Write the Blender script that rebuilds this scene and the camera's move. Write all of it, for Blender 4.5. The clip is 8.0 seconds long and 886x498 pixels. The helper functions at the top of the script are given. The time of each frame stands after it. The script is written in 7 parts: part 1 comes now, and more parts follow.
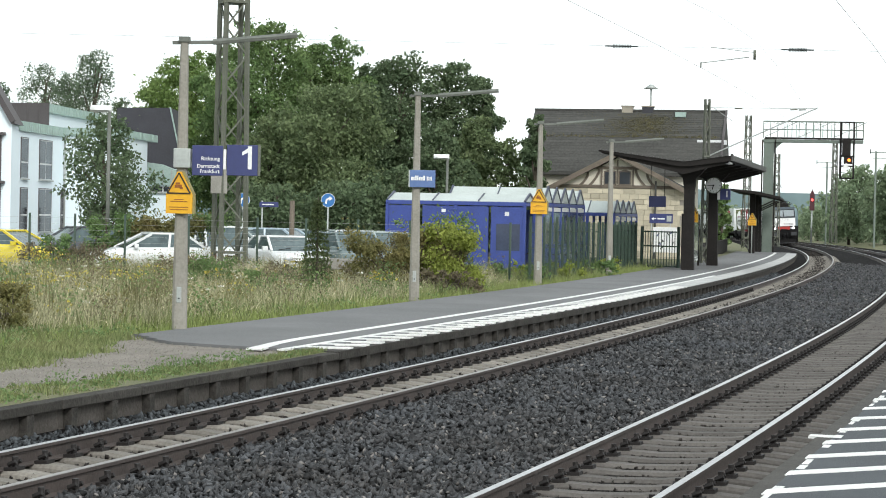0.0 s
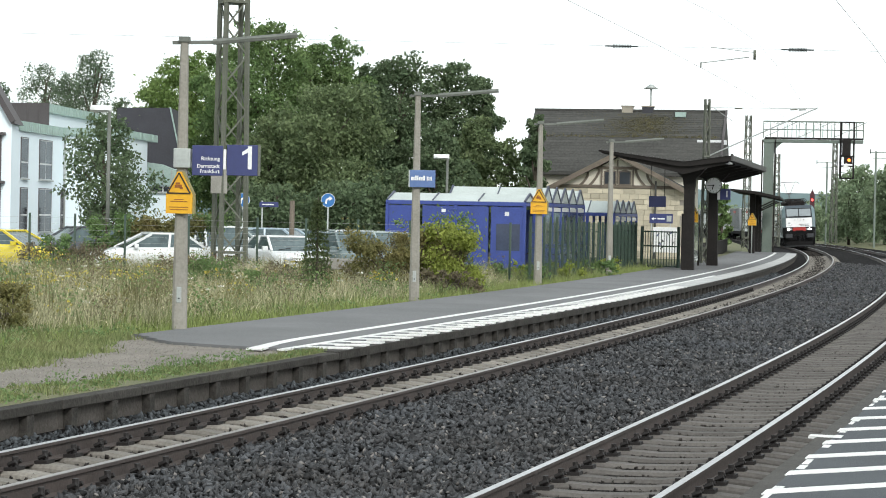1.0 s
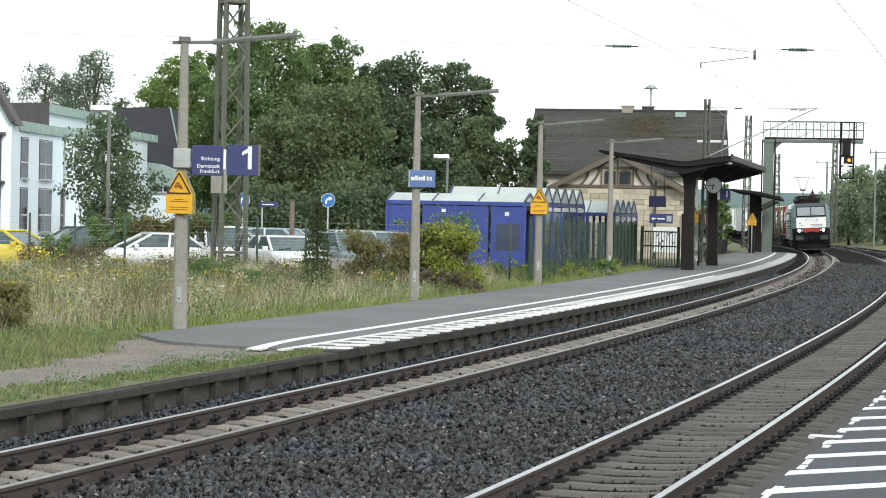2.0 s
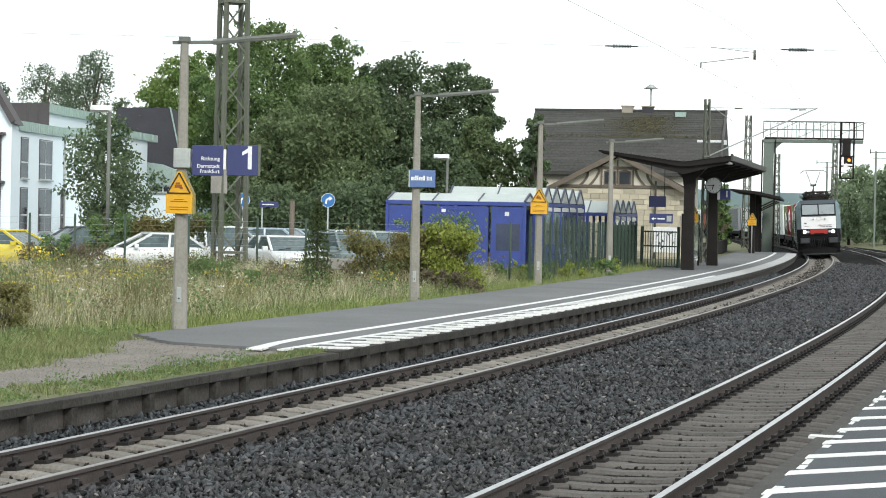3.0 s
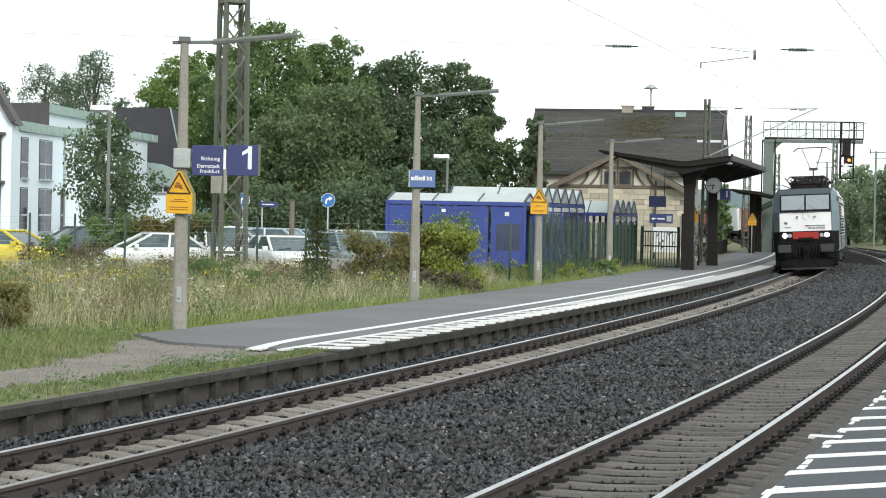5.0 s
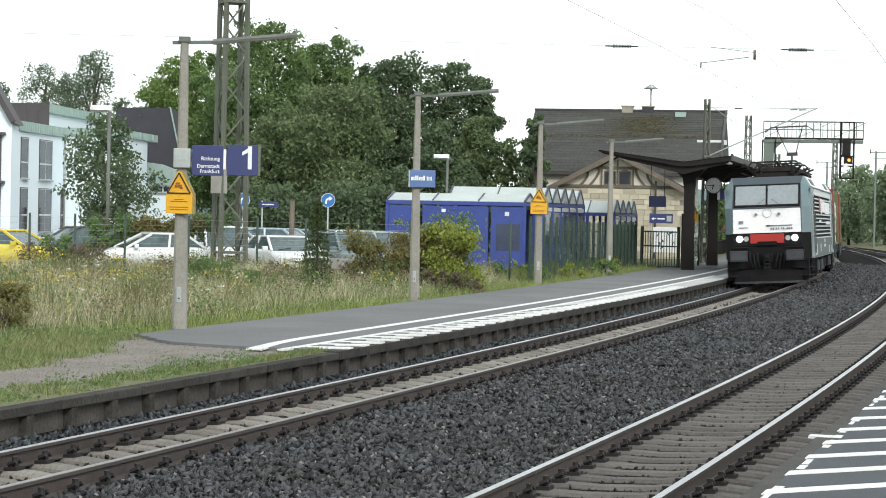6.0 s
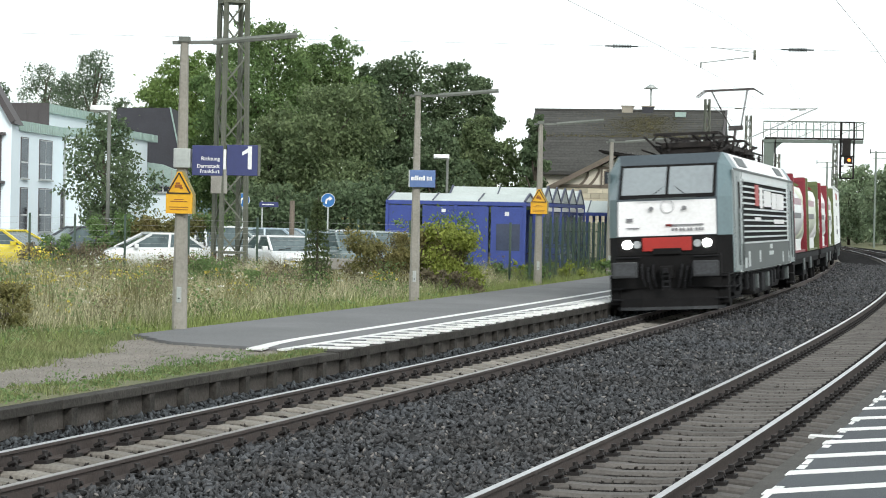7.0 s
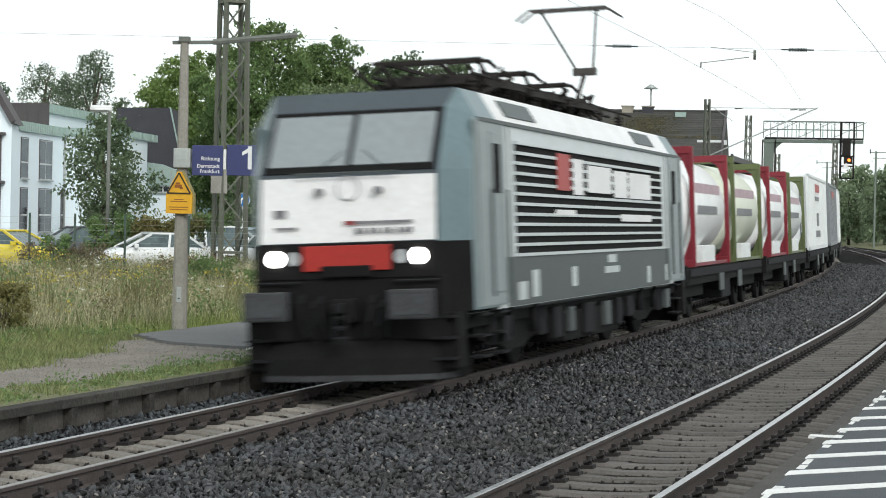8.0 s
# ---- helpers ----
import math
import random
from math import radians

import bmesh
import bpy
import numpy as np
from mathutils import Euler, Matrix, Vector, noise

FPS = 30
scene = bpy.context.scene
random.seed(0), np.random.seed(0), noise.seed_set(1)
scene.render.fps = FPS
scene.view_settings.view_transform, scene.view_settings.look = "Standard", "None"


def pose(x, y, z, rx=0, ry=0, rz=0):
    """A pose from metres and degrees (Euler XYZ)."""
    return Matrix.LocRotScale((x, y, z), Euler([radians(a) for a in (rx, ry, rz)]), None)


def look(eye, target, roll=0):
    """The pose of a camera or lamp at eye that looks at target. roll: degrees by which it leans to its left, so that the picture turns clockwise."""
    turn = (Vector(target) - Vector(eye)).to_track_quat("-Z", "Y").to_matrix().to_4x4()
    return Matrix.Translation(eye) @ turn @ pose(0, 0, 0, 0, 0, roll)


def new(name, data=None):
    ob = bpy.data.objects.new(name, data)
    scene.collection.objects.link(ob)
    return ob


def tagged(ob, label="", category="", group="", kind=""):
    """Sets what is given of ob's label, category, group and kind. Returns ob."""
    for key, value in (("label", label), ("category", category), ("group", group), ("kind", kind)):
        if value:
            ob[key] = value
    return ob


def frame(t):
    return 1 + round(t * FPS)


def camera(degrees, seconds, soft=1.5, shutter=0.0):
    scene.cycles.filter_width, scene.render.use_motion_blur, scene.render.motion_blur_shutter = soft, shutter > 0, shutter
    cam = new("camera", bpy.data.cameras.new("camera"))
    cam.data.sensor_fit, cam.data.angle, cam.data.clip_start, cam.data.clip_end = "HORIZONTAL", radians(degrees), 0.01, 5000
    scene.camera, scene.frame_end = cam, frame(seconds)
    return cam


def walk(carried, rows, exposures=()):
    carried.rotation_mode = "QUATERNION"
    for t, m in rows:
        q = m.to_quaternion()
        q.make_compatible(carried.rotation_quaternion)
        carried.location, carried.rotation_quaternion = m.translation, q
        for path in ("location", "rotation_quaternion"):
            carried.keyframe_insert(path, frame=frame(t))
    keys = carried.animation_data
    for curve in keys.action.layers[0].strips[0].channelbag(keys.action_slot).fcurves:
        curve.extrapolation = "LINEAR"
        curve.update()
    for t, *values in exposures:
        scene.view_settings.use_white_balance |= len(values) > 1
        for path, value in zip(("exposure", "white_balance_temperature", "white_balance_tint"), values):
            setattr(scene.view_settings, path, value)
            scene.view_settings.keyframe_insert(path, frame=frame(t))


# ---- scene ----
# The line of track one is an arc round (CX, CY); s runs along it away from the camera, off is to its outer side.
CX, CY, R, TH0 = -968.947, 306.855, 1007.493, -0.30949
EYE = Vector((0.0, 0.0, 2.215))
SPEED, S_START, S_END = 24.22, 221.9, 28.1


def trk(s, off=0.0, z=0.0):
    th = TH0 + s / R
    return Vector((CX + (R + off) * math.cos(th), CY + (R + off) * math.sin(th), z))


def trk_pose(s, off=0.0, z=0.0, turn=0.0):
    """x points to the outer side, y along the track away from the camera."""
    th = TH0 + s / R
    return Matrix.Translation(trk(s, off, z)) @ Matrix.Rotation(th + radians(turn), 4, "Z")


cam = camera(23.35, 8.0, soft=1.0, shutter=0.5)
PIT = radians(0.892)
VIEW = look(EYE, EYE + Vector((0, math.cos(PIT), -math.sin(PIT))) * 50, 1.185)
# the exposure falls a little as the train fills the view
walk(cam, [(0.0, VIEW), (8.0, VIEW)], exposures=[(0.0, 0.28), (7.0, 0.28), (7.5, 0.20), (8.0, 0.02)])

# ---- light: a bright overcast day ----
world = bpy.data.worlds.new("overcast_sky")
scene.world = world
world.use_nodes = True
wn = world.node_tree
sky = wn.nodes.new("ShaderNodeTexSky")
sky.sky_type = "NISHITA"
sky.sun_disc = False
sky.sun_elevation, sky.sun_rotation = radians(32), radians(160)
sky.dust_density, sky.air_density = 1.0, 1.0
grey = wn.nodes.new("ShaderNodeHueSaturation")
grey.inputs["Saturation"].default_value = 0.22
wn.links.new(sky.outputs[0], grey.inputs["Color"])
wn.links.new(grey.outputs[0], wn.nodes["Background"].inputs[0])
wn.nodes["Background"].inputs[1].default_value = 0.05
cloud = wn.nodes.new("ShaderNodeBackground")
cloud.inputs[0].default_value, cloud.inputs[1].default_value = (0.90, 0.985, 1.0, 1), 0.80
both = wn.nodes.new("ShaderNodeAddShader")
wn.links.new(wn.nodes["Background"].outputs[0], both.inputs[0])
wn.links.new(cloud.outputs[0], both.inputs[1])
wn.links.new(both.outputs[0], wn.nodes["World Output"].inputs[0])
sun = new("sun", bpy.data.lights.new("sun", "SUN"))
sun.data.energy, sun.data.angle, sun.data.color = 1.7, radians(16), (1.0, 0.985, 0.95)
sun.matrix_world = look((0, 0, 60), Vector((0, 0, 60)) - Vector((math.sin(radians(160)) * math.cos(radians(32)), math.cos(radians(160)) * math.cos(radians(32)), math.sin(radians(32)))))


# ---- materials ----
def mat(name, col, col2=None, rough=0.7, metal=0.0, big=0.6, fine=25.0, bump=0.25, mix=0.5, rand=0.0, island=False, spec=0.5):
    """A surface with stains at scale big (per metre), grain and relief at scale fine; rand: spread of brightness between pieces."""
    m = bpy.data.materials.new(name)
    m.use_nodes = True
    nt = m.node_tree
    N, L = nt.nodes, nt.links
    b = N["Principled BSDF"]
    b.inputs["Roughness"].default_value, b.inputs["Metallic"].default_value = rough, metal
    b.inputs["Specular IOR Level"].default_value = spec
    col2 = col2 or tuple(c * 0.6 for c in col)
    tc = N.new("ShaderNodeTexCoord")
    info = N.new("ShaderNodeObjectInfo")
    shift = N.new("ShaderNodeVectorMath")
    shift.operation = "MULTIPLY_ADD"
    L.new(info.outputs["Random"], shift.inputs[0])
    shift.inputs[1].default_value = (31, 17, 23)
    L.new(tc.outputs["Object"], shift.inputs[2])
    n1, n2 = N.new("ShaderNodeTexNoise"), N.new("ShaderNodeTexNoise")
    for n, sc, d in ((n1, big, 5), (n2, fine, 4)):
        n.inputs["Scale"].default_value, n.inputs["Detail"].default_value = sc, d
        L.new(shift.outputs[0], n.inputs["Vector"])
    add = N.new("ShaderNodeMath")
    add.operation = "ADD"
    L.new(n1.outputs["Fac"], add.inputs[0])
    L.new(n2.outputs["Fac"], add.inputs[1])
    ramp = N.new("ShaderNodeMapRange")
    ramp.inputs["From Min"].default_value, ramp.inputs["From Max"].default_value = 1.0 - 0.35 * mix / 0.5 * 0.8, 1.0 + 0.35
    L.new(add.outputs[0], ramp.inputs["Value"])
    mx = N.new("ShaderNodeMix")
    mx.data_type = "RGBA"
    mx.inputs[6].default_value, mx.inputs[7].default_value = (*col, 1), (*col2, 1)
    L.new(ramp.outputs[0], mx.inputs[0])
    out = mx.outputs[2]
    if rand:
        src = info.outputs["Random"]
        if island:
            src = N.new("ShaderNodeNewGeometry").outputs["Random Per Island"]
        mr = N.new("ShaderNodeMapRange")
        mr.inputs["To Min"].default_value, mr.inputs["To Max"].default_value = 1 - rand, 1 + rand
        L.new(src, mr.inputs["Value"])
        sc = N.new("ShaderNodeVectorMath")
        sc.operation = "SCALE"
        L.new(out, sc.inputs[0])
        L.new(mr.outputs[0], sc.inputs["Scale"])
        out = sc.outputs[0]
    L.new(out, b.inputs["Base Color"])
    if bump:
        bp = N.new("ShaderNodeBump")
        bp.inputs["Strength"].default_value, bp.inputs["Distance"].default_value = bump, 0.02
        L.new(n2.outputs["Fac"], bp.inputs["Height"])
        L.new(bp.outputs[0], b.inputs["Normal"])
    return m


def glass(name, col=(0.8, 0.85, 0.85), rough=0.03, trans=0.7):
    m = bpy.data.materials.new(name)
    m.use_nodes = True
    b = m.node_tree.nodes["Principled BSDF"]
    b.inputs["Base Color"].default_value = (*col, 1)
    b.inputs["Roughness"].default_value = rough
    b.inputs["Transmission Weight"].default_value = trans
    b.inputs["IOR"].default_value = 1.45
    return m


def glow(name, col, power):
    m = bpy.data.materials.new(name)
    m.use_nodes = True
    b = m.node_tree.nodes["Principled BSDF"]
    b.inputs["Base Color"].default_value = (*col, 1)
    b.inputs["Emission Color"].default_value = (*col, 1)
    b.inputs["Emission Strength"].default_value = power
    return m


def leafy(name, dark, light, rand=0.35):
    m = mat(name, dark, light, rough=0.65, big=0.5, fine=3.0, bump=0, rand=rand, island=True, spec=0.25)
    nt = m.node_tree
    b = nt.nodes["Principled BSDF"]
    thin, both = nt.nodes.new("ShaderNodeBsdfTranslucent"), nt.nodes.new("ShaderNodeMixShader")
    nt.links.new(b.inputs["Base Color"].links[0].from_socket, thin.inputs["Color"])
    both.inputs[0].default_value = 0.4
    nt.links.new(b.outputs[0], both.inputs[1])
    nt.links.new(thin.outputs[0], both.inputs[2])
    nt.links.new(both.outputs[0], nt.nodes["Material Output"].inputs[0])
    return m


GRASS = mat("meadow_grass", (0.085, 0.105, 0.04), (0.17, 0.155, 0.085), 0.9, big=0.35, fine=14, bump=0.8)
GRAVEL = mat("trodden_gravel", (0.25, 0.225, 0.195), (0.13, 0.118, 0.098), 0.95, big=1.3, fine=30, bump=0.8)
# near-black bed: the shade in the gaps between stones is its colour
BALLAST = mat("ballast_bed_gap_shade", (0.016, 0.015, 0.015), (0.008, 0.007, 0.007), 0.95, big=0.5, fine=18, bump=1.0, spec=0.05)
STONE = mat("ballast_stone", (0.050, 0.054, 0.060), (0.036, 0.033, 0.031), 0.55, big=0.5, fine=40, bump=0.5, rand=0.95, island=True, spec=0.32)
PALE_STONE = mat("pale_ballast_stone", (0.19, 0.18, 0.17), (0.12, 0.11, 0.105), 0.8, big=1.0, fine=40, bump=0.4, rand=0.5, island=True, spec=0.25)
BROWN_STONE = mat("rusty_ballast_stone", (0.042, 0.036, 0.032), (0.024, 0.021, 0.019), 0.85, big=1.0, fine=40, bump=0.4, rand=0.6, island=True, spec=0.15)
FILL_STONE = mat("dusty_brown_ballast_stone", (0.050, 0.044, 0.039), (0.030, 0.027, 0.024), 0.9, big=1.0, fine=40, bump=0.4, rand=0.45, island=True, spec=0.15)
PATH_STONE = mat("pale_path_grit", (0.33, 0.30, 0.265), (0.19, 0.175, 0.15), 0.9, big=1.0, fine=40, bump=0.3, rand=0.35, island=True, spec=0.2)
DARK_STONE = mat("fresh_ballast_stone", (0.066, 0.073, 0.078), (0.04, 0.045, 0.05), 0.8, big=1.0, fine=40, bump=0.4, rand=0.65, island=True, spec=0.25)
ASPHALT = mat("worn_asphalt", (0.172, 0.173, 0.174), (0.105, 0.107, 0.109), 0.9, big=0.5, fine=60, bump=0.35)
DARK_ASPHALT = mat("dark_asphalt", (0.068, 0.076, 0.085), (0.045, 0.05, 0.056), 0.85, big=0.7, fine=70, bump=0.3)
LINE = mat("white_road_paint", (0.80, 0.80, 0.78), (0.58, 0.58, 0.56), 0.7, big=1.5, fine=25, bump=0.2)
PALE_STRIP = mat("worn_pale_coating", (0.50, 0.50, 0.49), (0.33, 0.33, 0.325), 0.85, big=0.8, fine=18, bump=0.2)
CONCRETE = mat("weathered_concrete", (0.33, 0.32, 0.29), (0.19, 0.18, 0.16), 0.9, big=1.2, fine=35, bump=0.4)
DIRTY_CONCRETE = mat("sooty_concrete", (0.11, 0.10, 0.09), (0.05, 0.045, 0.04), 0.9, big=2.2, fine=30, bump=0.5, spec=0.15)
SLEEPER1 = mat("pale_concrete_sleeper", (0.25, 0.23, 0.20), (0.12, 0.11, 0.095), 0.9, big=2.0, fine=30, bump=0.4, rand=0.2)
SLEEPER2 = mat("grey_concrete_sleeper", (0.125, 0.114, 0.104), (0.07, 0.064, 0.058), 0.9, big=2.0, fine=30, bump=0.4, rand=0.15)
RAIL_SIDE = mat("rusty_rail", (0.075, 0.058, 0.052), (0.04, 0.033, 0.03), 0.8, big=1.5, fine=30, bump=0.3)
RAIL_TOP = mat("polished_rail_head", (0.52, 0.52, 0.53), (0.36, 0.35, 0.34), 0.32, 0.9, big=1.0, fine=20, bump=0.05)
RAIL_DULL = mat("dull_rail_head", (0.30, 0.285, 0.27), (0.17, 0.15, 0.135), 0.42, 0.8, big=1.2, fine=12, bump=0.08)
COPING = mat("stained_edge_concrete", (0.068, 0.064, 0.057), (0.028, 0.026, 0.024), 0.9, big=3.0, fine=25, bump=0.6, spec=0.15, rand=0.15)
KERB = mat("grey_kerb_concrete", (0.095, 0.09, 0.083), (0.05, 0.048, 0.044), 0.9, big=2.5, fine=40, bump=0.5, spec=0.2)
CLIP = mat("dark_fastener", (0.016, 0.013, 0.012), None, 0.7, big=3, fine=40)


# ---- building blocks ----
def box(bm, x0, x1, y0, y1, z0, z1, bev=0.0, m=None):
    vs = [bm.verts.new((x, y, z)) for x in (x0, x1) for y in (y0, y1) for z in (z0, z1)]
    fs = [bm.faces.new([vs[i] for i in q]) for q in ((0, 1, 3, 2), (4, 6, 7, 5), (0, 4, 5, 1), (2, 3, 7, 6), (0, 2, 6, 4), (1, 5, 7, 3))]
    if bev:
        es = list({e for f in fs for e in f.edges})
        r = bmesh.ops.bevel(bm, geom=es, offset=bev, segments=2, affect="EDGES", profile=0.6)
        vs = list({v for f in r["faces"] for v in f.verts})
    if m is not None:
        bmesh.ops.transform(bm, matrix=m, verts=vs)
    return bm


def cyl(bm, p0, p1, r0, r1=None, n=10, cap=True):
    """A round bar from p0 to p1."""
    r1 = r0 if r1 is None else r1
    p0, p1 = Vector(p0), Vector(p1)
    d = (p1 - p0).normalized()
    a = d.orthogonal().normalized()
    b = d.cross(a)
    rings = []
    for p, r in ((p0, r0), (p1, r1)):
        rings.append([bm.verts.new(p + (a * math.cos(t) + b * math.sin(t)) * r) for t in (2 * math.pi * i / n for i in range(n))])
    for i in range(n):
        j = (i + 1) % n
        bm.faces.new((rings[0][i], rings[0][j], rings[1][j], rings[1][i])).smooth = n > 7
    if cap:
        bm.faces.new(rings[0][::-1])
        bm.faces.new(rings[1])
    return bm


def prism(bm, outline, y0, y1, m=None):
    """An outline of (x, z) drawn out along y."""
    a = [bm.verts.new((x, y0, z)) for x, z in outline]
    b = [bm.verts.new((x, y1, z)) for x, z in outline]
    n = len(outline)
    for i in range(n):
        j = (i + 1) % n
        bm.faces.new((a[i], a[j], b[j], b[i]))
    bm.faces.new(a[::-1])
    bm.faces.new(b)
    if m is not None:
        bmesh.ops.transform(bm, matrix=m, verts=a + b)
    return bm


def loft(bm, rings, close=True):
    """Skins rings of points of equal count."""
    vs = [[bm.verts.new(p) for p in r] for r in rings]
    n = len(rings[0])
    for a, b in zip(vs, vs[1:]):
        for i in range(n if close else n - 1):
            j = (i + 1) % n
            bm.faces.new((a[i], a[j], b[j], b[i]))
    return vs


def bar(bm, p0, p1, w, h):
    """A square bar from p0 to p1."""
    p0, p1 = Vector(p0), Vector(p1)
    d = p1 - p0
    q = d.to_track_quat("Y", "Z").to_matrix().to_4x4()
    return box(bm, -w / 2, w / 2, 0, d.length, -h / 2, h / 2, 0, Matrix.Translation(p0) @ q)


def BM():
    return bmesh.new()


def finish(bm, name):
    bmesh.ops.recalc_face_normals(bm, faces=bm.faces)
    me = bpy.data.meshes.new(name)
    bm.to_mesh(me)
    bm.free()
    return me


def part(name, bm, material, parent=None, label="", at=None):
    """One mesh under a thing, in the thing's own space."""
    me = finish(bm, name) if isinstance(bm, bmesh.types.BMesh) else bm
    if not me.materials:
        for m in material if isinstance(material, (list, tuple)) else (material,):
            me.materials.append(m)
    ob = new(name, me)
    if parent is not None:
        ob.parent = parent
    if at is not None:
        ob.matrix_local = at
    if label:
        tagged(ob, label)
    return ob


def thing(name, m, label, category, group="", kind=""):
    ob = new(name)
    ob.empty_display_size = 0.2
    ob.matrix_world = m
    return tagged(ob, label, category, group, kind)


def raw_mesh(name, verts, faces):
    me = bpy.data.meshes.new(name)
    nv, nf, k = len(verts), len(faces), faces.shape[1]
    me.vertices.add(nv)
    me.vertices.foreach_set("co", np.asarray(verts, np.float32).ravel())
    me.loops.add(nf * k)
    me.loops.foreach_set("vertex_index", np.asarray(faces, np.int32).ravel())
    me.polygons.add(nf)
    me.polygons.foreach_set("loop_start", np.arange(0, nf * k, k, dtype=np.int32))
    me.polygons.foreach_set("loop_total", np.full(nf, k, dtype=np.int32))
    me.update()
    return me


def text(name, body, size, material, parent, at, align="CENTER", label=""):
    cu = bpy.data.curves.new(name, "FONT")
    cu.body, cu.size, cu.align_x, cu.align_y, cu.extrude = body, size, align, "CENTER", 0.002
    cu.offset = size * 0.012
    cu.materials.append(material)
    ob = new(name, cu)
    ob.parent = parent
    ob.matrix_local = at
    if label:
        tagged(ob, label)
    return ob


def trk_arr(s, off, z):
    th = TH0 + s / R
    return np.stack([CX + (R + off) * np.cos(th), CY + (R + off) * np.sin(th), z], 1)


# ---- the ground, one sheet in rings round the curve's centre ----
def base_z(off):
    keys = ((-1000, 0.1), (-12, 0.1), (-6.2, 0.16), (-5.4, 0.18), (-5.0, 0.0), (-1.7, -0.10), (-0.95, -0.21), (-0.6, -0.28), (0.6, -0.23), (0.95, -0.135), (1.5, -0.15), (2.4, -0.22), (3.8, -0.265), (4.1, -0.305), (5.35, -0.28), (5.6, -0.315), (5.9, -0.36), (6.4, -0.37), (9.0, -0.3), (13.0, 0.0), (60, 0.6), (4000, 0.6))
    for (a, za), (b, zb) in zip(keys, keys[1:]):
        if off <= b:
            return za + (zb - za) * (off - a) / (b - a)
    return 0.6


def ground():
    offs = [-1000, -600, -300, -150, -90, -60, -45, -38, -32, -27, -23, -20, -17, -14.5, -12, -10, -8.5, -7.3, -6.2, -5.4, -5.0, -3.5, -1.7, -0.95, -0.6, 0.6, 0.95, 1.5, 2.4, 3.8, 4.1, 5.35, 5.8, 6.4, 7.5, 9, 11, 13, 18, 25, 40, 60, 120, 300, 800, 2000, 4000]
    ss = [float(a) for a in range(-40, 260, 2)] + list(range(260, 600, 20))
    rest = 2 * math.pi * R - 640
    ss += [600 + rest * i / 30 for i in range(31)][:-1]
    bm = BM()
    rows = []
    for s in ss:
        row = []
        for o in offs:
            z = base_z(o)
            if o < -6 and o > -100:
                z += 0.10 * noise.noise(Vector((s * 0.12, o * 0.12, 0)))
            row.append(bm.verts.new(trk(s, o, z)))
        rows.append(row)
    for i in range(len(ss)):
        for j in range(len(offs) - 1):
            f = bm.faces.new((rows[i][j], rows[i][j + 1], rows[(i + 1) % len(ss)][j + 1], rows[(i + 1) % len(ss)][j]))
            o, s = (offs[j] + offs[j + 1]) / 2, ss[i]
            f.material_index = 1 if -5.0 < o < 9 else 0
            if -60 < o < -17 and 58 < s < 130:
                f.material_index = 2
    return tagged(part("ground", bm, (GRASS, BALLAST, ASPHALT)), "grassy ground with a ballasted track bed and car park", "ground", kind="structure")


ground()


def arc_slab(bm, s0, s1, o0, o1, z0, z1, step=2.0):
    """A slab along the curve; o0 and o1 may be functions of s."""
    n = max(1, int((s1 - s0) / step))
    f0 = o0 if callable(o0) else (lambda s: o0)
    f1 = o1 if callable(o1) else (lambda s: o1)
    rings = []
    for i in range(n + 1):
        s = s0 + (s1 - s0) * i / n
        a, b = f0(s), f1(s)
        rings.append([trk(s, a, z0), trk(s, b, z0), trk(s, b, z1), trk(s, a, z1)])
    vs = loft(bm, rings)
    bm.faces.new(vs[0])
    bm.faces.new(vs[-1][::-1])
    return bm


P1 = 0.24   # top of platform one
P2 = 0.25   # top of platform two
CANT = 0.082 / 1.505
CANT2 = 0.055 / 1.505


def near_turf(s):
    """Inner edge of the turf beside the track."""
    return float(np.interp(s, (5, 22, 24, 26, 28.6, 31.9), (-2.9, -2.75, -2.6, -2.35, -1.95, -1.85))) + 0.10 * math.sin(s * 2.3) + 0.06 * math.sin(s * 7.1)


def far_turf(s):
    """Edge of the turf on the path's far side."""
    return float(np.interp(s, (5, 26, 28, 31, 33.2, 33.6), (-3.9, -4.05, -4.0, -4.7, -5.5, -5.7))) + 0.12 * math.sin(s * 1.9 + 1) + 0.07 * math.sin(s * 6.3)


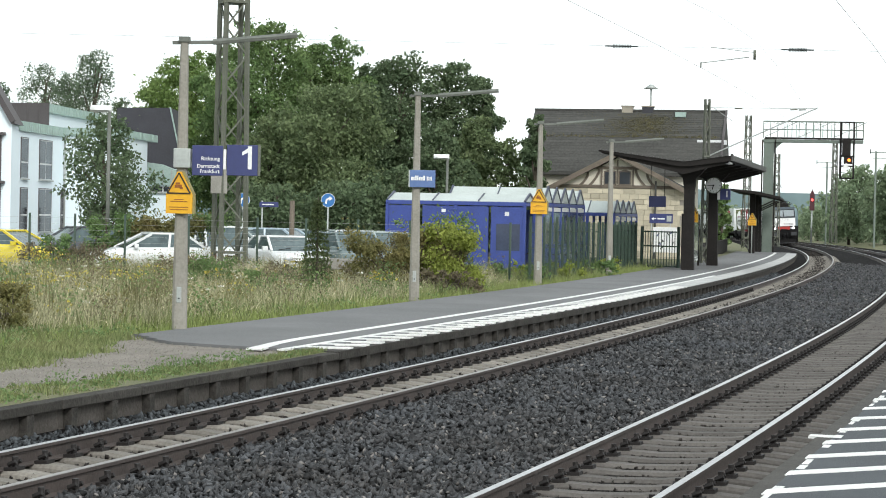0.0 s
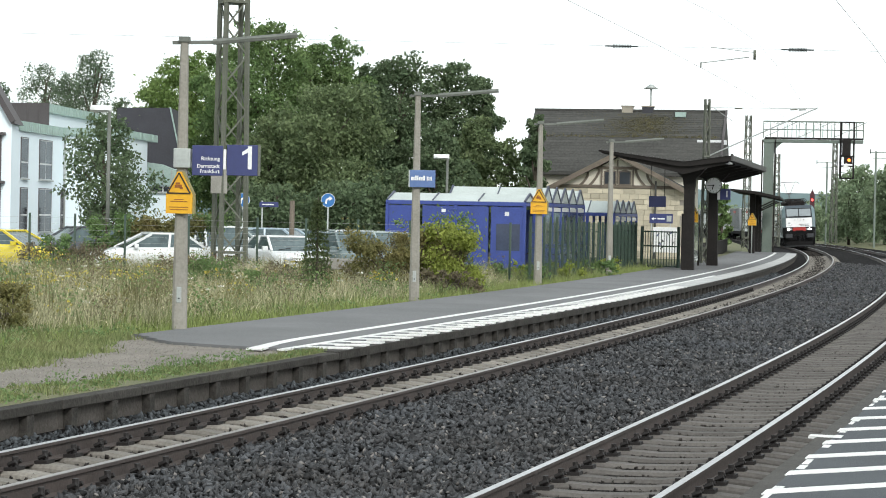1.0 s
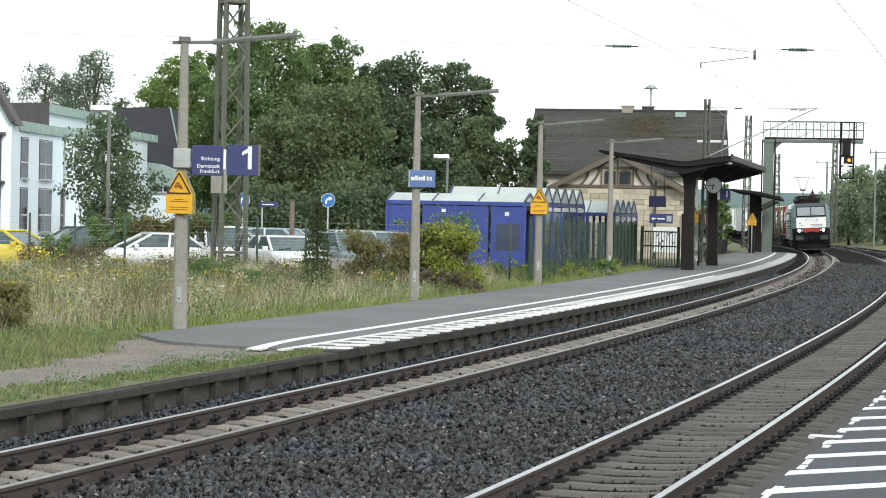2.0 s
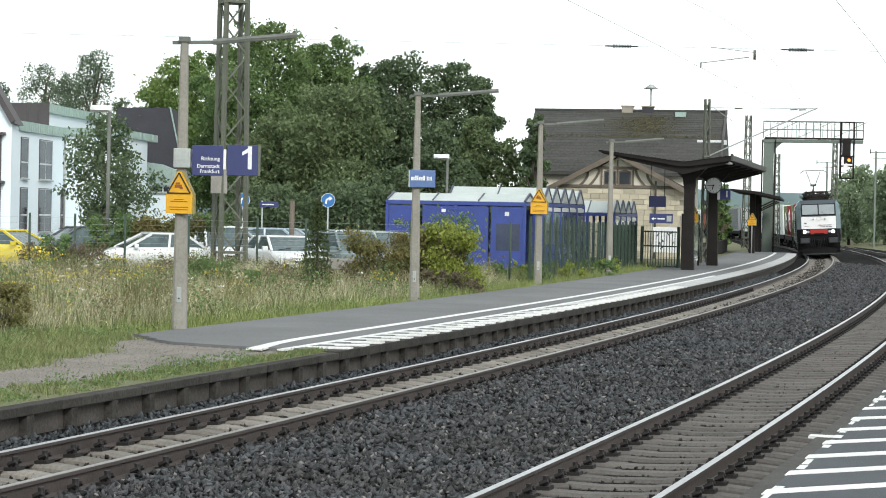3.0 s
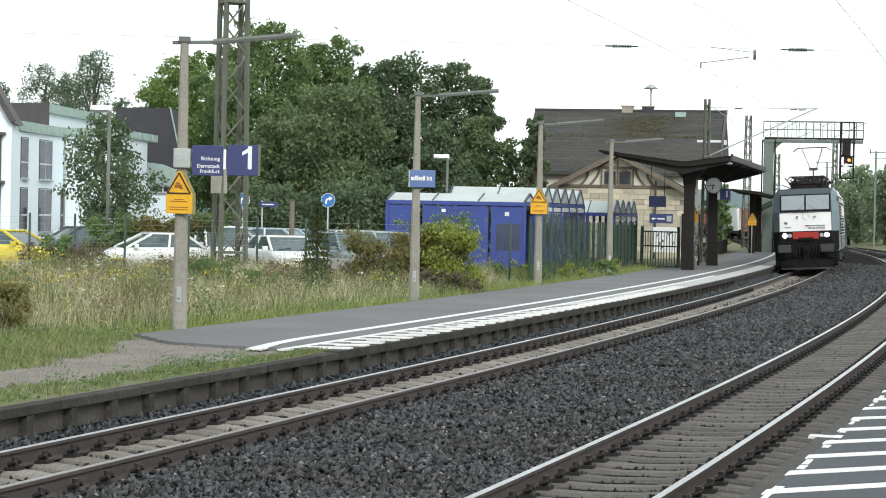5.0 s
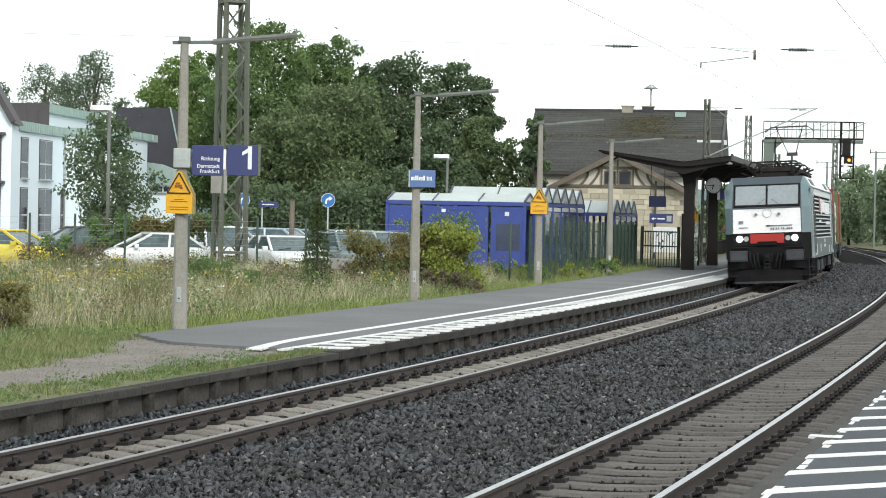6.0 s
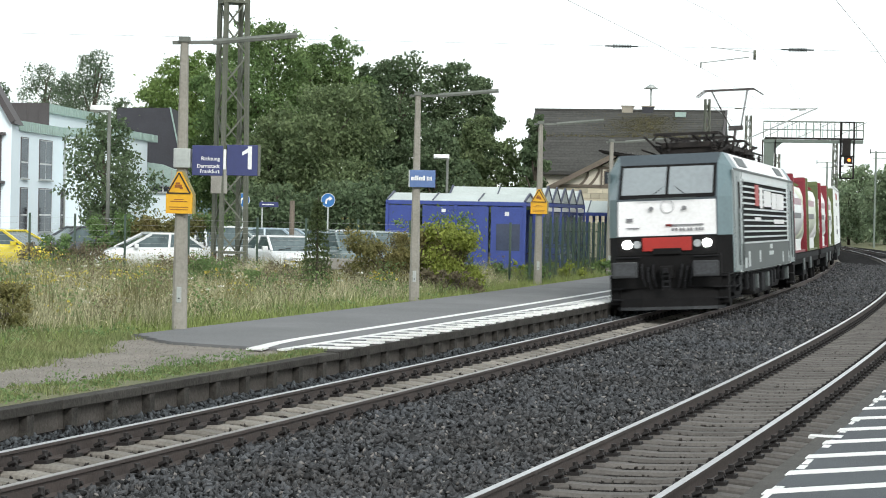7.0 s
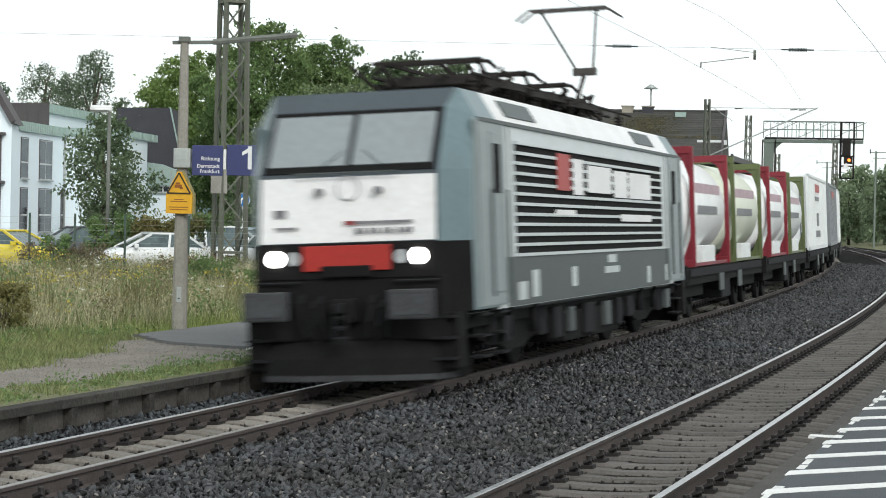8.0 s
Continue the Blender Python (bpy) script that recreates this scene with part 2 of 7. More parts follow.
def platforms():
    p1 = tagged(part("platform", arc_slab(BM(), 33.9, 146, -5.5, -1.92, -0.35, P1), ASPHALT), "low station platform paved with worn grey asphalt", "platform", kind="structure")
    part("kerb_line", arc_slab(BM(), 31.9, 138, -1.92, -1.43, 0.10, P1 - 0.02), COPING, p1, "dirty concrete platform edge coping")
    part("paving_tongue", arc_slab(BM(), 31.95, 33.9, lambda s: float(np.interp(s, (31.95, 32.3, 32.6, 33.9), (-2.9, -4.1, -4.5, -5.5))) + 0.06 * math.sin(s * 17), -1.92, -0.3, P1, 0.1), ASPHALT, p1, "ragged end of the asphalt")
    part("line", arc_slab(BM(), 31.5, 34.4, lambda s: float(np.interp(s, (31.5, 33, 34.4), (-2.72, -2.90, -2.98))), lambda s: float(np.interp(s, (31.5, 33, 34.4), (-2.47, -2.70, -2.80))), P1 - 0.02, P1 + 0.004, 0.3), LINE, p1, "white line curving in at its end")
    part("line", arc_slab(BM(), 34.4, 144, -2.98, -2.80, P1 - 0.02, P1 + 0.004), LINE, p1, "solid white painted line")
    part("line", arc_slab(BM(), 31.6, 80, -2.28, -2.14, P1 - 0.02, P1 + 0.004), LINE, p1, "solid white painted line")
    part("worn_strip", arc_slab(BM(), 66, 142, -2.14, -1.50, P1 - 0.02, P1 + 0.003), PALE_STRIP, p1, "pale worn hatching of the platform edge")
    me = finish(prism(BM(), ((0, 0), (0.66, 0), (0.66, 0.024), (0, 0.024)), -0.125, 0.125), "hatch")
    for v in me.vertices:
        v.co.y += 0.30 * v.co.x
    s = 32.4
    while s < 66:
        part("hatch_bar", me, LINE, p1, at=trk_pose(s, -2.15, P1 - 0.02))
        s += 0.78
    # the unpaved end of the platform, kept by a low concrete edge
    p3 = tagged(part("path", arc_slab(BM(), 5, 34.0, -5.6, -1.75, -0.35, 0.195), GRAVEL), "trodden gravel path beyond the paved platform", "path", kind="structure")
    part("verge", arc_slab(BM(), 5, 31.9, near_turf, -1.62, 0.12, 0.208, 0.25), GRASS, p3, "grassy verge along the track")
    part("turf", arc_slab(BM(), 5, 33.6, -5.9, far_turf, 0.05, 0.204, 0.25), GRASS, p3, "ragged turf creeping over the path")
    # platform two, where the camera stands
    p2 = tagged(part("platform", arc_slab(BM(), -25, 110, 6.58, 12.5, -0.5, P2), DARK_ASPHALT), "platform paved with dark blue-grey asphalt", "platform", kind="structure")
    part("kerb_line", arc_slab(BM(), -25, 110, 6.43, 6.58, -0.45, P2 - 0.004), KERB, p2, "grey concrete edge coping")
    rg = random.Random(17)
    s = 12.0
    while s < 44:
        ln = rg.uniform(0.12, 0.55)
        if rg.random() < 0.72:
            w = rg.uniform(0.015, 0.06)
            part("flaked_line", arc_slab(BM(), s, s + ln, 6.585, 6.60 + w, P2 - 0.02, P2 + 0.003, 0.3), LINE, p2)
        s += ln + rg.uniform(0.02, 0.3)
    part("stray_mark", arc_slab(BM(), 22.55, 22.72, 6.36, 6.60, P2 - 0.02, P2 + 0.004, 0.2), LINE, p2, "short white mark across the coping")
    bar2 = finish(prism(BM(), ((0, 0), (1.9, 0), (1.9, 0.02), (0, 0.02)), -0.14, 0.14), "hatch")
    for v in bar2.vertices:
        v.co.y += 1.05 * v.co.x
    s = 12.04
    while s < 44:
        part("hatch_bar", bar2, LINE, p2, at=trk_pose(s, 6.56, P2 - 0.014))
        s += 1.25
    return p1, p2


PLAT1, PLAT2 = platforms()


def edge_wall():
    """The low retaining wall below the platform edge: boards of concrete between short posts."""
    w = tagged(part("retaining_wall", arc_slab(BM(), 5, 138, -1.64, -1.54, -0.5, 0.12), DIRTY_CONCRETE), "sooty low concrete retaining wall beside the track", "wall", kind="structure")
    cop = finish(box(BM(), -0.10, 0.10, -0.98, 0.98, -0.10, 0.0, 0.012), "coping_stone")
    post = finish(box(BM(), -0.05, 0.05, -0.07, 0.07, -0.5, -0.02, 0.008), "wall_post")
    s = 6.0
    while s < 138:
        if s < 32.5 and round(s) % 2 == 0:
            part("coping_stone", cop, COPING, w, at=trk_pose(s, -1.535, 0.205))
        if s < 80:
            part("wall_post", post, COPING, w, at=trk_pose(s + 0.3, -1.49, 0.122))
        s += 1.0
    return w


edge_wall()


def track_z(track, off):
    """Height of the rail tops: both tracks are canted."""
    return off * CANT if track == 1 else -0.0625 + off * CANT2


def rails():
    prof = [(-0.075, -0.172), (0.075, -0.172), (0.075, -0.16), (0.012, -0.14), (0.010, -0.045), (0.036, -0.034), (0.036, -0.004), (0.030, 0.0), (-0.030, 0.0), (-0.036, -0.004), (-0.036, -0.034), (-0.010, -0.045), (-0.012, -0.14), (-0.075, -0.16)]
    for track, centre, label in ((1, 0.0, "canted railway track on pale concrete sleepers"), (2, 4.72, "railway track on grey concrete sleepers")):
        t = thing("railway_track", Matrix.Identity(4), label, "railway track", kind="structure")
        for side in (-0.7525, 0.7525):
            z0 = track_z(track, side)
            bm = BM()
            rings = []
            for i in range(0, 190):
                s = -30 + i * 2.0
                rings.append([trk(s, centre + side + x, z0 + z) for x, z in prof])
            loft(bm, rings)
            bm.faces.ensure_lookup_table()
            n = len(prof)
            for q in range(len(rings) - 1):
                for k in (6, 7, 8):
                    bm.faces[q * n + k].material_index = 1
            part("rail", bm, (RAIL_SIDE, RAIL_DULL if track == 1 and side > 0 else RAIL_TOP), t, "steel rail with a duller worn head" if track == 1 and side > 0 else "steel rail with a bright worn head")
        sl = finish(sleeper(), "sleeper")
        cl = finish(fastener(), "fastener")
        for i in range(0, 330):
            s = 12 + i * 0.6
            m = trk_pose(s, centre, track_z(track, 0) - 0.172) @ Matrix.Rotation(-math.atan(CANT if track == 1 else CANT2), 4, "Y")
            if i < 250:
                so = part("sleeper", sl if track == 1 else sl2(sl), SLEEPER1 if track == 1 else SLEEPER2, t, at=m)
                if i < 110:
                    for x in (-0.7525, 0.7525):
                        part("fastener", cl, CLIP, so, at=pose(x, 0, 0))


SL2 = []


def sl2(sl):
    if not SL2:
        SL2.append(finish(sleeper(-0.022), "sleeper"))
        SL2[0].materials.append(SLEEPER2)
    return SL2[0]


def sleeper(mid=-0.045):
    bm = BM()
    xs = (-1.3, -1.2, -0.95, -0.55, -0.40, -0.25, 0.25, 0.40, 0.55, 0.95, 1.2, 1.3)
    tops = (-0.07, -0.03, 0.0, 0.0, mid * 0.45, mid, mid, mid * 0.45, 0.0, 0.0, -0.03, -0.07)
    rings = [[(x, -0.15, -0.2), (x, 0.15, -0.2), (x, 0.125, t - 0.03), (x, 0.095, t), (x, -0.095, t), (x, -0.125, t - 0.03)] for x, t in zip(xs, tops)]
    vs = loft(bm, rings)
    bm.faces.new(vs[0])
    bm.faces.new(vs[-1])
    return bm


def fastener():
    """Ribbed base plate with a coach bolt and two sprung loops on either side of the rail."""
    bm = BM()
    for sx in (-1, 1):
        box(bm, sx * 0.135 - 0.065, sx * 0.135 + 0.065, -0.085, 0.085, 0.0, 0.035)
        cyl(bm, (sx * 0.145, 0, 0.03), (sx * 0.145, 0, 0.125), 0.030, n=6)
        for sy in (-1, 1):
            cyl(bm, (sx * 0.10, sy * 0.05, 0.055), (sx * 0.18, sy * 0.055, 0.085), 0.022, n=5)
    return bm


rails()


# ---- the train: x to the outer side, y from the front backwards, z above the rails ----
L_GREY = mat("light_grey_train_paint", (0.56, 0.60, 0.60), (0.45, 0.49, 0.49), 0.35, big=1.0, fine=12, bump=0.03)
L_BLUE = mat("blue_grey_train_paint", (0.055, 0.072, 0.085), (0.042, 0.056, 0.066), 0.35, big=1.0, fine=12, bump=0.03)
L_MID = mat("mid_grey_train_paint", (0.066, 0.08, 0.079), (0.048, 0.058, 0.057), 0.5, big=1.2, fine=12, bump=0.05)
L_WHITE = mat("white_train_panel", (0.82, 0.82, 0.82), (0.68, 0.67, 0.66), 0.4, big=1.2, fine=14, bump=0.02)
L_RED = mat("red_train_panel", (0.40, 0.022, 0.015), (0.30, 0.018, 0.013), 0.45, big=1.5, fine=14, bump=0.03)
L_DARK = mat("sooty_underframe", (0.012, 0.0118, 0.012), (0.007, 0.0065, 0.0065), 0.85, big=1.6, fine=18, bump=0.3, spec=0.15)
L_BUFFER = mat("grey_buffer_steel", (0.016, 0.0165, 0.018), (0.010, 0.010, 0.011), 0.8, 0.0, big=2.0, fine=20, spec=0.2)
L_ROOF = mat("dark_roof_equipment", (0.018, 0.017, 0.017), (0.034, 0.029, 0.026), 0.8, big=2.5, fine=20, bump=0.3, spec=0.15)
WINDSHIELD = mat("cab_glass", (0.16, 0.19, 0.20), (0.13, 0.15, 0.16), 0.06, big=1.0, fine=8, bump=0, spec=1.0)
WINDSHIELD.node_tree.nodes["Principled BSDF"].inputs["Coat Weight"].default_value = 1.0
WINDSHIELD.node_tree.nodes["Principled BSDF"].inputs["Coat IOR"].default_value = 2.2
HEADLIGHT = glow("headlight_glow", (1.0, 0.98, 0.93), 14.0)
LAMP_OFF = mat("clear_lamp_lens", (0.45, 0.47, 0.48), None, 0.2, big=5, fine=20, bump=0)
COPPER = mat("pantograph_steel", (0.10, 0.09, 0.085), None, 0.5, 0.4, big=3, fine=20)
T_WHITE = mat("white_tank_shell", (0.84, 0.86, 0.85), (0.70, 0.72, 0.71), 0.4, big=0.9, fine=10, bump=0.03)
T_CREAM = mat("cream_tank_shell", (0.70, 0.73, 0.62), (0.58, 0.61, 0.50), 0.45, big=0.9, fine=10, bump=0.03)
T_RED = mat("red_container_frame", (0.21, 0.011, 0.022), (0.15, 0.009, 0.017), 0.5, big=1.5, fine=14, bump=0.1)
T_OLIVE = mat("green_container_frame", (0.105, 0.13, 0.045), (0.075, 0.095, 0.035), 0.5, big=1.5, fine=14, bump=0.1)
C_WHITE = mat("white_container_paint", (0.78, 0.81, 0.80), (0.64, 0.66, 0.65), 0.5, big=0.8, fine=12, bump=0.05)
C_GREY = mat("grey_container_paint", (0.24, 0.26, 0.27), (0.18, 0.19, 0.20), 0.5, big=0.8, fine=12, bump=0.05)
C_ORANGE = mat("orange_container_paint", (0.50, 0.17, 0.10), (0.40, 0.13, 0.08), 0.55, big=0.8, fine=12, bump=0.05)
C_BROWN = mat("red_brown_container_paint", (0.26, 0.12, 0.09), (0.20, 0.09, 0.07), 0.55, big=0.8, fine=12, bump=0.05)
# teal corner paint with the sky sheen on the pillars mixed in
L_TEAL = mat("sheen_lit_teal_train_paint", (0.14, 0.205, 0.22), (0.11, 0.16, 0.175), 0.35, big=1.0, fine=12, bump=0.03)
L_CAB = mat("teal_grey_train_paint", (0.28, 0.32, 0.32), (0.20, 0.23, 0.23), 0.45, big=1.2, fine=12, bump=0.05)
BUFFER_FACE = mat("worn_buffer_face", (0.05, 0.053, 0.056), (0.03, 0.031, 0.033), 0.75, big=3.0, fine=20, bump=0.2, spec=0.3)
BUFFER_SCUFF = mat("scuffed_buffer_steel", (0.062, 0.066, 0.07), (0.036, 0.037, 0.04), 0.7, big=5.0, fine=20, bump=0.2, spec=0.3)
MARK_GREY = mat("grey_lettering", (0.22, 0.22, 0.23), None, 0.6, big=3, fine=20, bump=0)
MARK_PALE = mat("pale_grey_mark", (0.50, 0.50, 0.51), None, 0.6, big=3, fine=20, bump=0)
MARK_PINK = mat("faded_pink_band", (0.55, 0.40, 0.44), None, 0.6, big=3, fine=20, bump=0)

LOCO_LEN = 17.7
SILL, GUTTER, ROOF = 0.92, 3.42, 3.80


def section(y, w, wr, z0=SILL, zg=GUTTER, zr=ROOF):
    """Half-round body section at y: sides of half width w, roof of half width wr."""
    return [(-w, y, z0), (w, y, z0), (w, y, zg), (wr, y, zr), (-wr, y, zr), (-w, y, zg)]


def wheelset(r=0.625, half=0.75):
    bm = BM()
    for sx in (-1, 1):
        cyl(bm, (sx * half - 0.07, 0, 0), (sx * half + 0.07, 0, 0), r, n=28)
        cyl(bm, (sx * (half + 0.07), 0, 0), (sx * (half + 0.11), 0, 0), r * 0.35, n=12)
    cyl(bm, (-half, 0, 0), (half, 0, 0), 0.09, n=10)
    return bm


def locomotive():
    t = thing("locomotive", Matrix.Identity(4), "grey and white electric locomotive with lit headlights and a red panel", "locomotive")
    # body: the straight middle, the blue-grey cab hoods, sloping faces
    def cab(sign, yb):
        f = lambda v: yb + sign * v
        bm = BM()
        rows = [(0.06, 1.17, 0.95), (0.0, 1.17, 1.40), (0.02, 1.19, 1.84), (0.12, 1.19, 2.74), (0.66, 1.16, 3.56), (0.90, 1.22, 3.80)]
        back = [(0.62, 1.47, 0.95), (0.62, 1.47, 1.40), (0.60, 1.47, 1.84), (0.66, 1.47, 2.74), (0.98, 1.47, 3.42), (1.05, 1.24, 3.80)]
        rings = []
        for (v, w, z), (v2, w2, z2) in zip(rows, back):
            rings.append([(-w2, f(2.0), z2), (-w2, f(v2), z2), (-w, f(v), z), (w, f(v), z), (w2, f(v2), z2), (w2, f(2.0), z2)])
        vs = loft(bm, rings, close=False)
        bm.faces.new([vs[-1][i] for i in range(6)])
        bm.faces.new([vs[0][i] for i in range(6)])
        bmesh.ops.bevel(bm, geom=[e for e in bm.edges if len(e.link_faces) == 2 and e.calc_face_angle(0) > 0.5], offset=0.05, segments=2, affect="EDGES")
        bmesh.ops.recalc_face_normals(bm, faces=bm.faces)
        # sideways faces get the paler teal, which holds the light on the corners
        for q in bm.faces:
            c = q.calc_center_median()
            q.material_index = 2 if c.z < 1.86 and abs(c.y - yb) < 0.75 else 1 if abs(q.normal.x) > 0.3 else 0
        return part("cab", bm, (L_BLUE, L_TEAL, L_DARK), t, "slate cab hood with teal corners toned paler for light")
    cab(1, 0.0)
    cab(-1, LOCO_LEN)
    bm = BM()
    vs = loft(bm, [section(2.0, 1.47, 1.24), section(LOCO_LEN - 2.0, 1.47, 1.24)])
    bm.faces.new(vs[0])
    bm.faces.new(vs[1])
    bm.normal_update()
    bmesh.ops.recalc_face_normals(bm, faces=bm.faces)
    # roof slope: pale paint whitened further, the sky's light put into its colour
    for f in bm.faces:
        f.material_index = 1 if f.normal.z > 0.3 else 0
    body = part("body", bm, (L_GREY, L_WHITE), t, "light grey body side, pale roof slope whitened for sky light")
    # cab sides behind the corner pillars are light grey
    for y0, y1 in ((0.80, 2.35), (LOCO_LEN - 2.35, LOCO_LEN - 0.8)):
        for sx in (-1, 1):
            part("cab_side", box(BM(), sx * 1.475 - 0.012, sx * 1.475 + 0.012, y0, y1, 0.98, 3.40, 0.006), L_CAB, t, "teal-grey cab side")
            ym = 1.85 if y0 < 5 else LOCO_LEN - 1.85
            door = part("cab_door", box(BM(), sx * 1.49 - 0.012, sx * 1.49 + 0.012, ym - 0.33, ym + 0.33, 1.15, 3.25, 0.006), L_CAB, t)
            part("door_window", box(BM(), sx * 1.502 - 0.006, sx * 1.502 + 0.006, ym - 0.20, ym + 0.20, 2.45, 3.10), L_DARK, door)
            for yy in (ym - 0.42, ym + 0.42):
                part("handrail", cyl(BM(), (sx * 1.54, yy, 1.1), (sx * 1.54, yy, 2.5), 0.018, n=6), L_MID, door)
    # front furniture
    for sign, yb, lit in ((1, 0.0, True), (-1, LOCO_LEN, False)):
        f = lambda v: yb + sign * v
        face = prism(BM(), ((-1.16, 1.87), (1.16, 1.87), (1.15, 2.70), (-1.15, 2.70)), -0.02, 0.02)
        sl = math.atan2(0.10, 0.9)
        part("front_panel", face, L_WHITE, t, "white front panel", Matrix.Translation((0, f(0.012), 0)) @ Matrix.Shear("XZ", 4, (0, 0)) @ Matrix.Translation((0, sign * -0.19, 0)) @ Matrix.Rotation(-sign * sl, 4, "X"))
        slope = math.atan2(0.54, 0.82)
        part("windscreen_surround", box(BM(), -1.14, 1.14, -0.008, 0.008, -0.49, 0.47, 0.006), L_DARK, t, "black windscreen surround", Matrix.Translation((0, f(0.378), 3.15)) @ Matrix.Rotation(-sign * slope, 4, "X"))
        for sx in (-1, 1):
            w = box(BM(), -0.52, 0.52, -0.012, 0.012, -0.40, 0.39, 0.01)
            part("windscreen", w, WINDSHIELD, t, "sloping cab windscreen", Matrix.Translation((sx * 0.555, f(0.375), 3.16)) @ Matrix.Rotation(-sign * slope, 4, "X"))
            bw = cyl(BM(), (0.05 + sx * 0.42, f(0.10), 2.80), (0.05 + sx * 0.12, f(0.27), 3.02), 0.006, n=6)
            part("wiper", bw, L_DARK, t)
            h = part("headlight", cyl(BM(), (sx * 0.943, f(-0.05), 1.665), (sx * 0.943, f(0.05), 1.665), 0.105, n=20), HEADLIGHT if lit else LAMP_OFF, t, "round lit headlight" if lit else "")
            part("tail_lamp", cyl(BM(), (sx * 0.71, f(-0.03), 1.665), (sx * 0.71, f(0.05), 1.665), 0.09, n=16), LAMP_OFF, t)
            b = BM()
            cyl(b, (sx * 0.95, f(0.1), 1.08), (sx * 0.95, f(-0.40), 1.08), 0.11, n=14)
            part("buffer_stem", b, L_DARK, t)
            part("buffer", box(BM(), sx * 0.95 - 0.30, sx * 0.95 + 0.30, min(f(-0.48), f(-0.40)), max(f(-0.48), f(-0.40)), 0.89, 1.26, 0.03), BUFFER_FACE, t, "rectangular grey buffer head")
            part("front_step", box(BM(), sx * 1.28 - 0.12, sx * 1.28 + 0.12, min(f(0.1), f(0.45)), max(f(0.1), f(0.45)), 0.25, 0.95, 0.02), L_DARK, t)
        part("coupling_recess", box(BM(), -0.34, 0.34, f(-0.05) - 0.03, f(-0.05) + 0.03, 1.42, 1.565, 0.02), L_DARK, t, "black recess below the red panel")
        for sx in (-1, 1):
            for x, z in ((0.34, 1.18), (0.46, 1.12), (0.60, 1.20)):
                hose = BM()
                p0 = Vector((sx * x, f(-0.02), z))
                for q in ((sx * x, f(-0.14), z - 0.10), (sx * (x - 0.03), f(-0.20), z - 0.32), (sx * (x - 0.08), f(-0.12), z - 0.52)):
                    cyl(hose, p0, q, 0.028, n=6)
                    p0 = Vector(q)
                part("brake_hose", hose, L_BUFFER, t, "hanging rubber brake hose")
            part("buffer_rim", box(BM(), sx * 0.95 - 0.24, sx * 0.95 + 0.24, f(-0.487) - 0.004, f(-0.487) + 0.004, 0.95, 1.20), BUFFER_SCUFF, t, "scuffed buffer face")
            for k in range(3):
                part("front_tread", box(BM(), sx * 1.22 - 0.16, sx * 1.22 + 0.16, min(f(-0.02), f(0.12)), max(f(-0.02), f(0.12)), 0.36 + k * 0.26, 0.39 + k * 0.26), L_BUFFER, t)
            part("corner_handrail", cyl(BM(), (sx * 1.20, f(-0.04), 1.36), (sx * 0.62, f(-0.06), 1.36), 0.016, n=6), L_BUFFER, t)
        hk = BM()
        box(hk, -0.06, 0.06, min(f(-0.45), f(0.0)), max(f(-0.45), f(0.0)), 0.98, 1.10, 0.015)
        for k in range(3):
            cyl(hk, (-0.09, f(-0.36), 0.92 - k * 0.13), (0.09, f(-0.36), 0.92 - k * 0.13), 0.03, n=6)
            for sx in (-1, 1):
                cyl(hk, (sx * 0.08, f(-0.36), 0.99 - k * 0.13), (sx * 0.08, f(-0.36), 0.85 - k * 0.13), 0.022, n=6)
        part("draw_hook", hk, L_BUFFER, t, "draw hook with a hanging screw coupling")
        part("red_panel", box(BM(), -0.58, 0.58, f(-0.035) - 0.02, f(-0.035) + 0.02, 1.50, 1.82, 0.01), L_RED, t, "red lower front panel")
        part("headlight_band", box(BM(), -1.18, 1.18, f(0.0) - 0.02, f(0.0) + 0.02, 1.40, 1.85, 0.01), L_DARK, t, "black headlight band")
        part("buffer_beam", box(BM(), -1.25, 1.25, min(f(0.0), f(0.35)), max(f(0.0), f(0.35)), 0.62, 1.42, 0.03), L_DARK, t)
        part("coupler", box(BM(), -0.16, 0.16, min(f(-0.3), f(0.1)), max(f(-0.3), f(0.1)), 0.85, 1.15, 0.04), L_DARK, t)
        pl = BM()
        prof = [(-1.30, 0.45), (-1.15, 0.05), (-0.6, -0.12), (0.6, -0.12), (1.15, 0.05), (1.30, 0.45)]
        loft(pl, [[(x, f(v + 0.12), 0.62) for x, v in prof], [(x, f(v - 0.02), 0.40) for x, v in prof], [(x * 0.98, f(v - 0.06), 0.13) for x, v in prof], [(x * 0.98, f(v + 0.02), 0.13) for x, v in prof], [(x, f(v + 0.16), 0.62) for x, v in prof]], close=False)
        part("snow_plough", pl, L_DARK, t, "dark curved snow plough")
        lip = BM()
        for (x0, v0), (x1, v1) in zip(prof, prof[1:]):
            bar(lip, (x0 * 0.98, f(v0 - 0.07), 0.16), (x1 * 0.98, f(v1 - 0.07), 0.16), 0.03, 0.07)
        part("plough_lip", lip, BUFFER_FACE, t, "scraped lower lip of the plough")
        # lettering strips on the white panel
        if lit:
            for x, z, w, h, m in ((-0.88, 2.24, 0.16, 0.09, MARK_GREY), (0.42, 2.10, 0.90, 0.035, MARK_GREY), (0.05, 2.10, 0.14, 0.05, L_RED), (-0.80, 2.05, 0.30, 0.03, MARK_GREY)):
                part("lettering", box(BM(), x - w / 2, x + w / 2, -0.004, 0.004, z - h / 2, z + h / 2), m, t, "", Matrix.Translation((0, 0.118 - 0.115 - 0.036 + (z - 1.87) * 0.11, 0)))
            x = 0.12
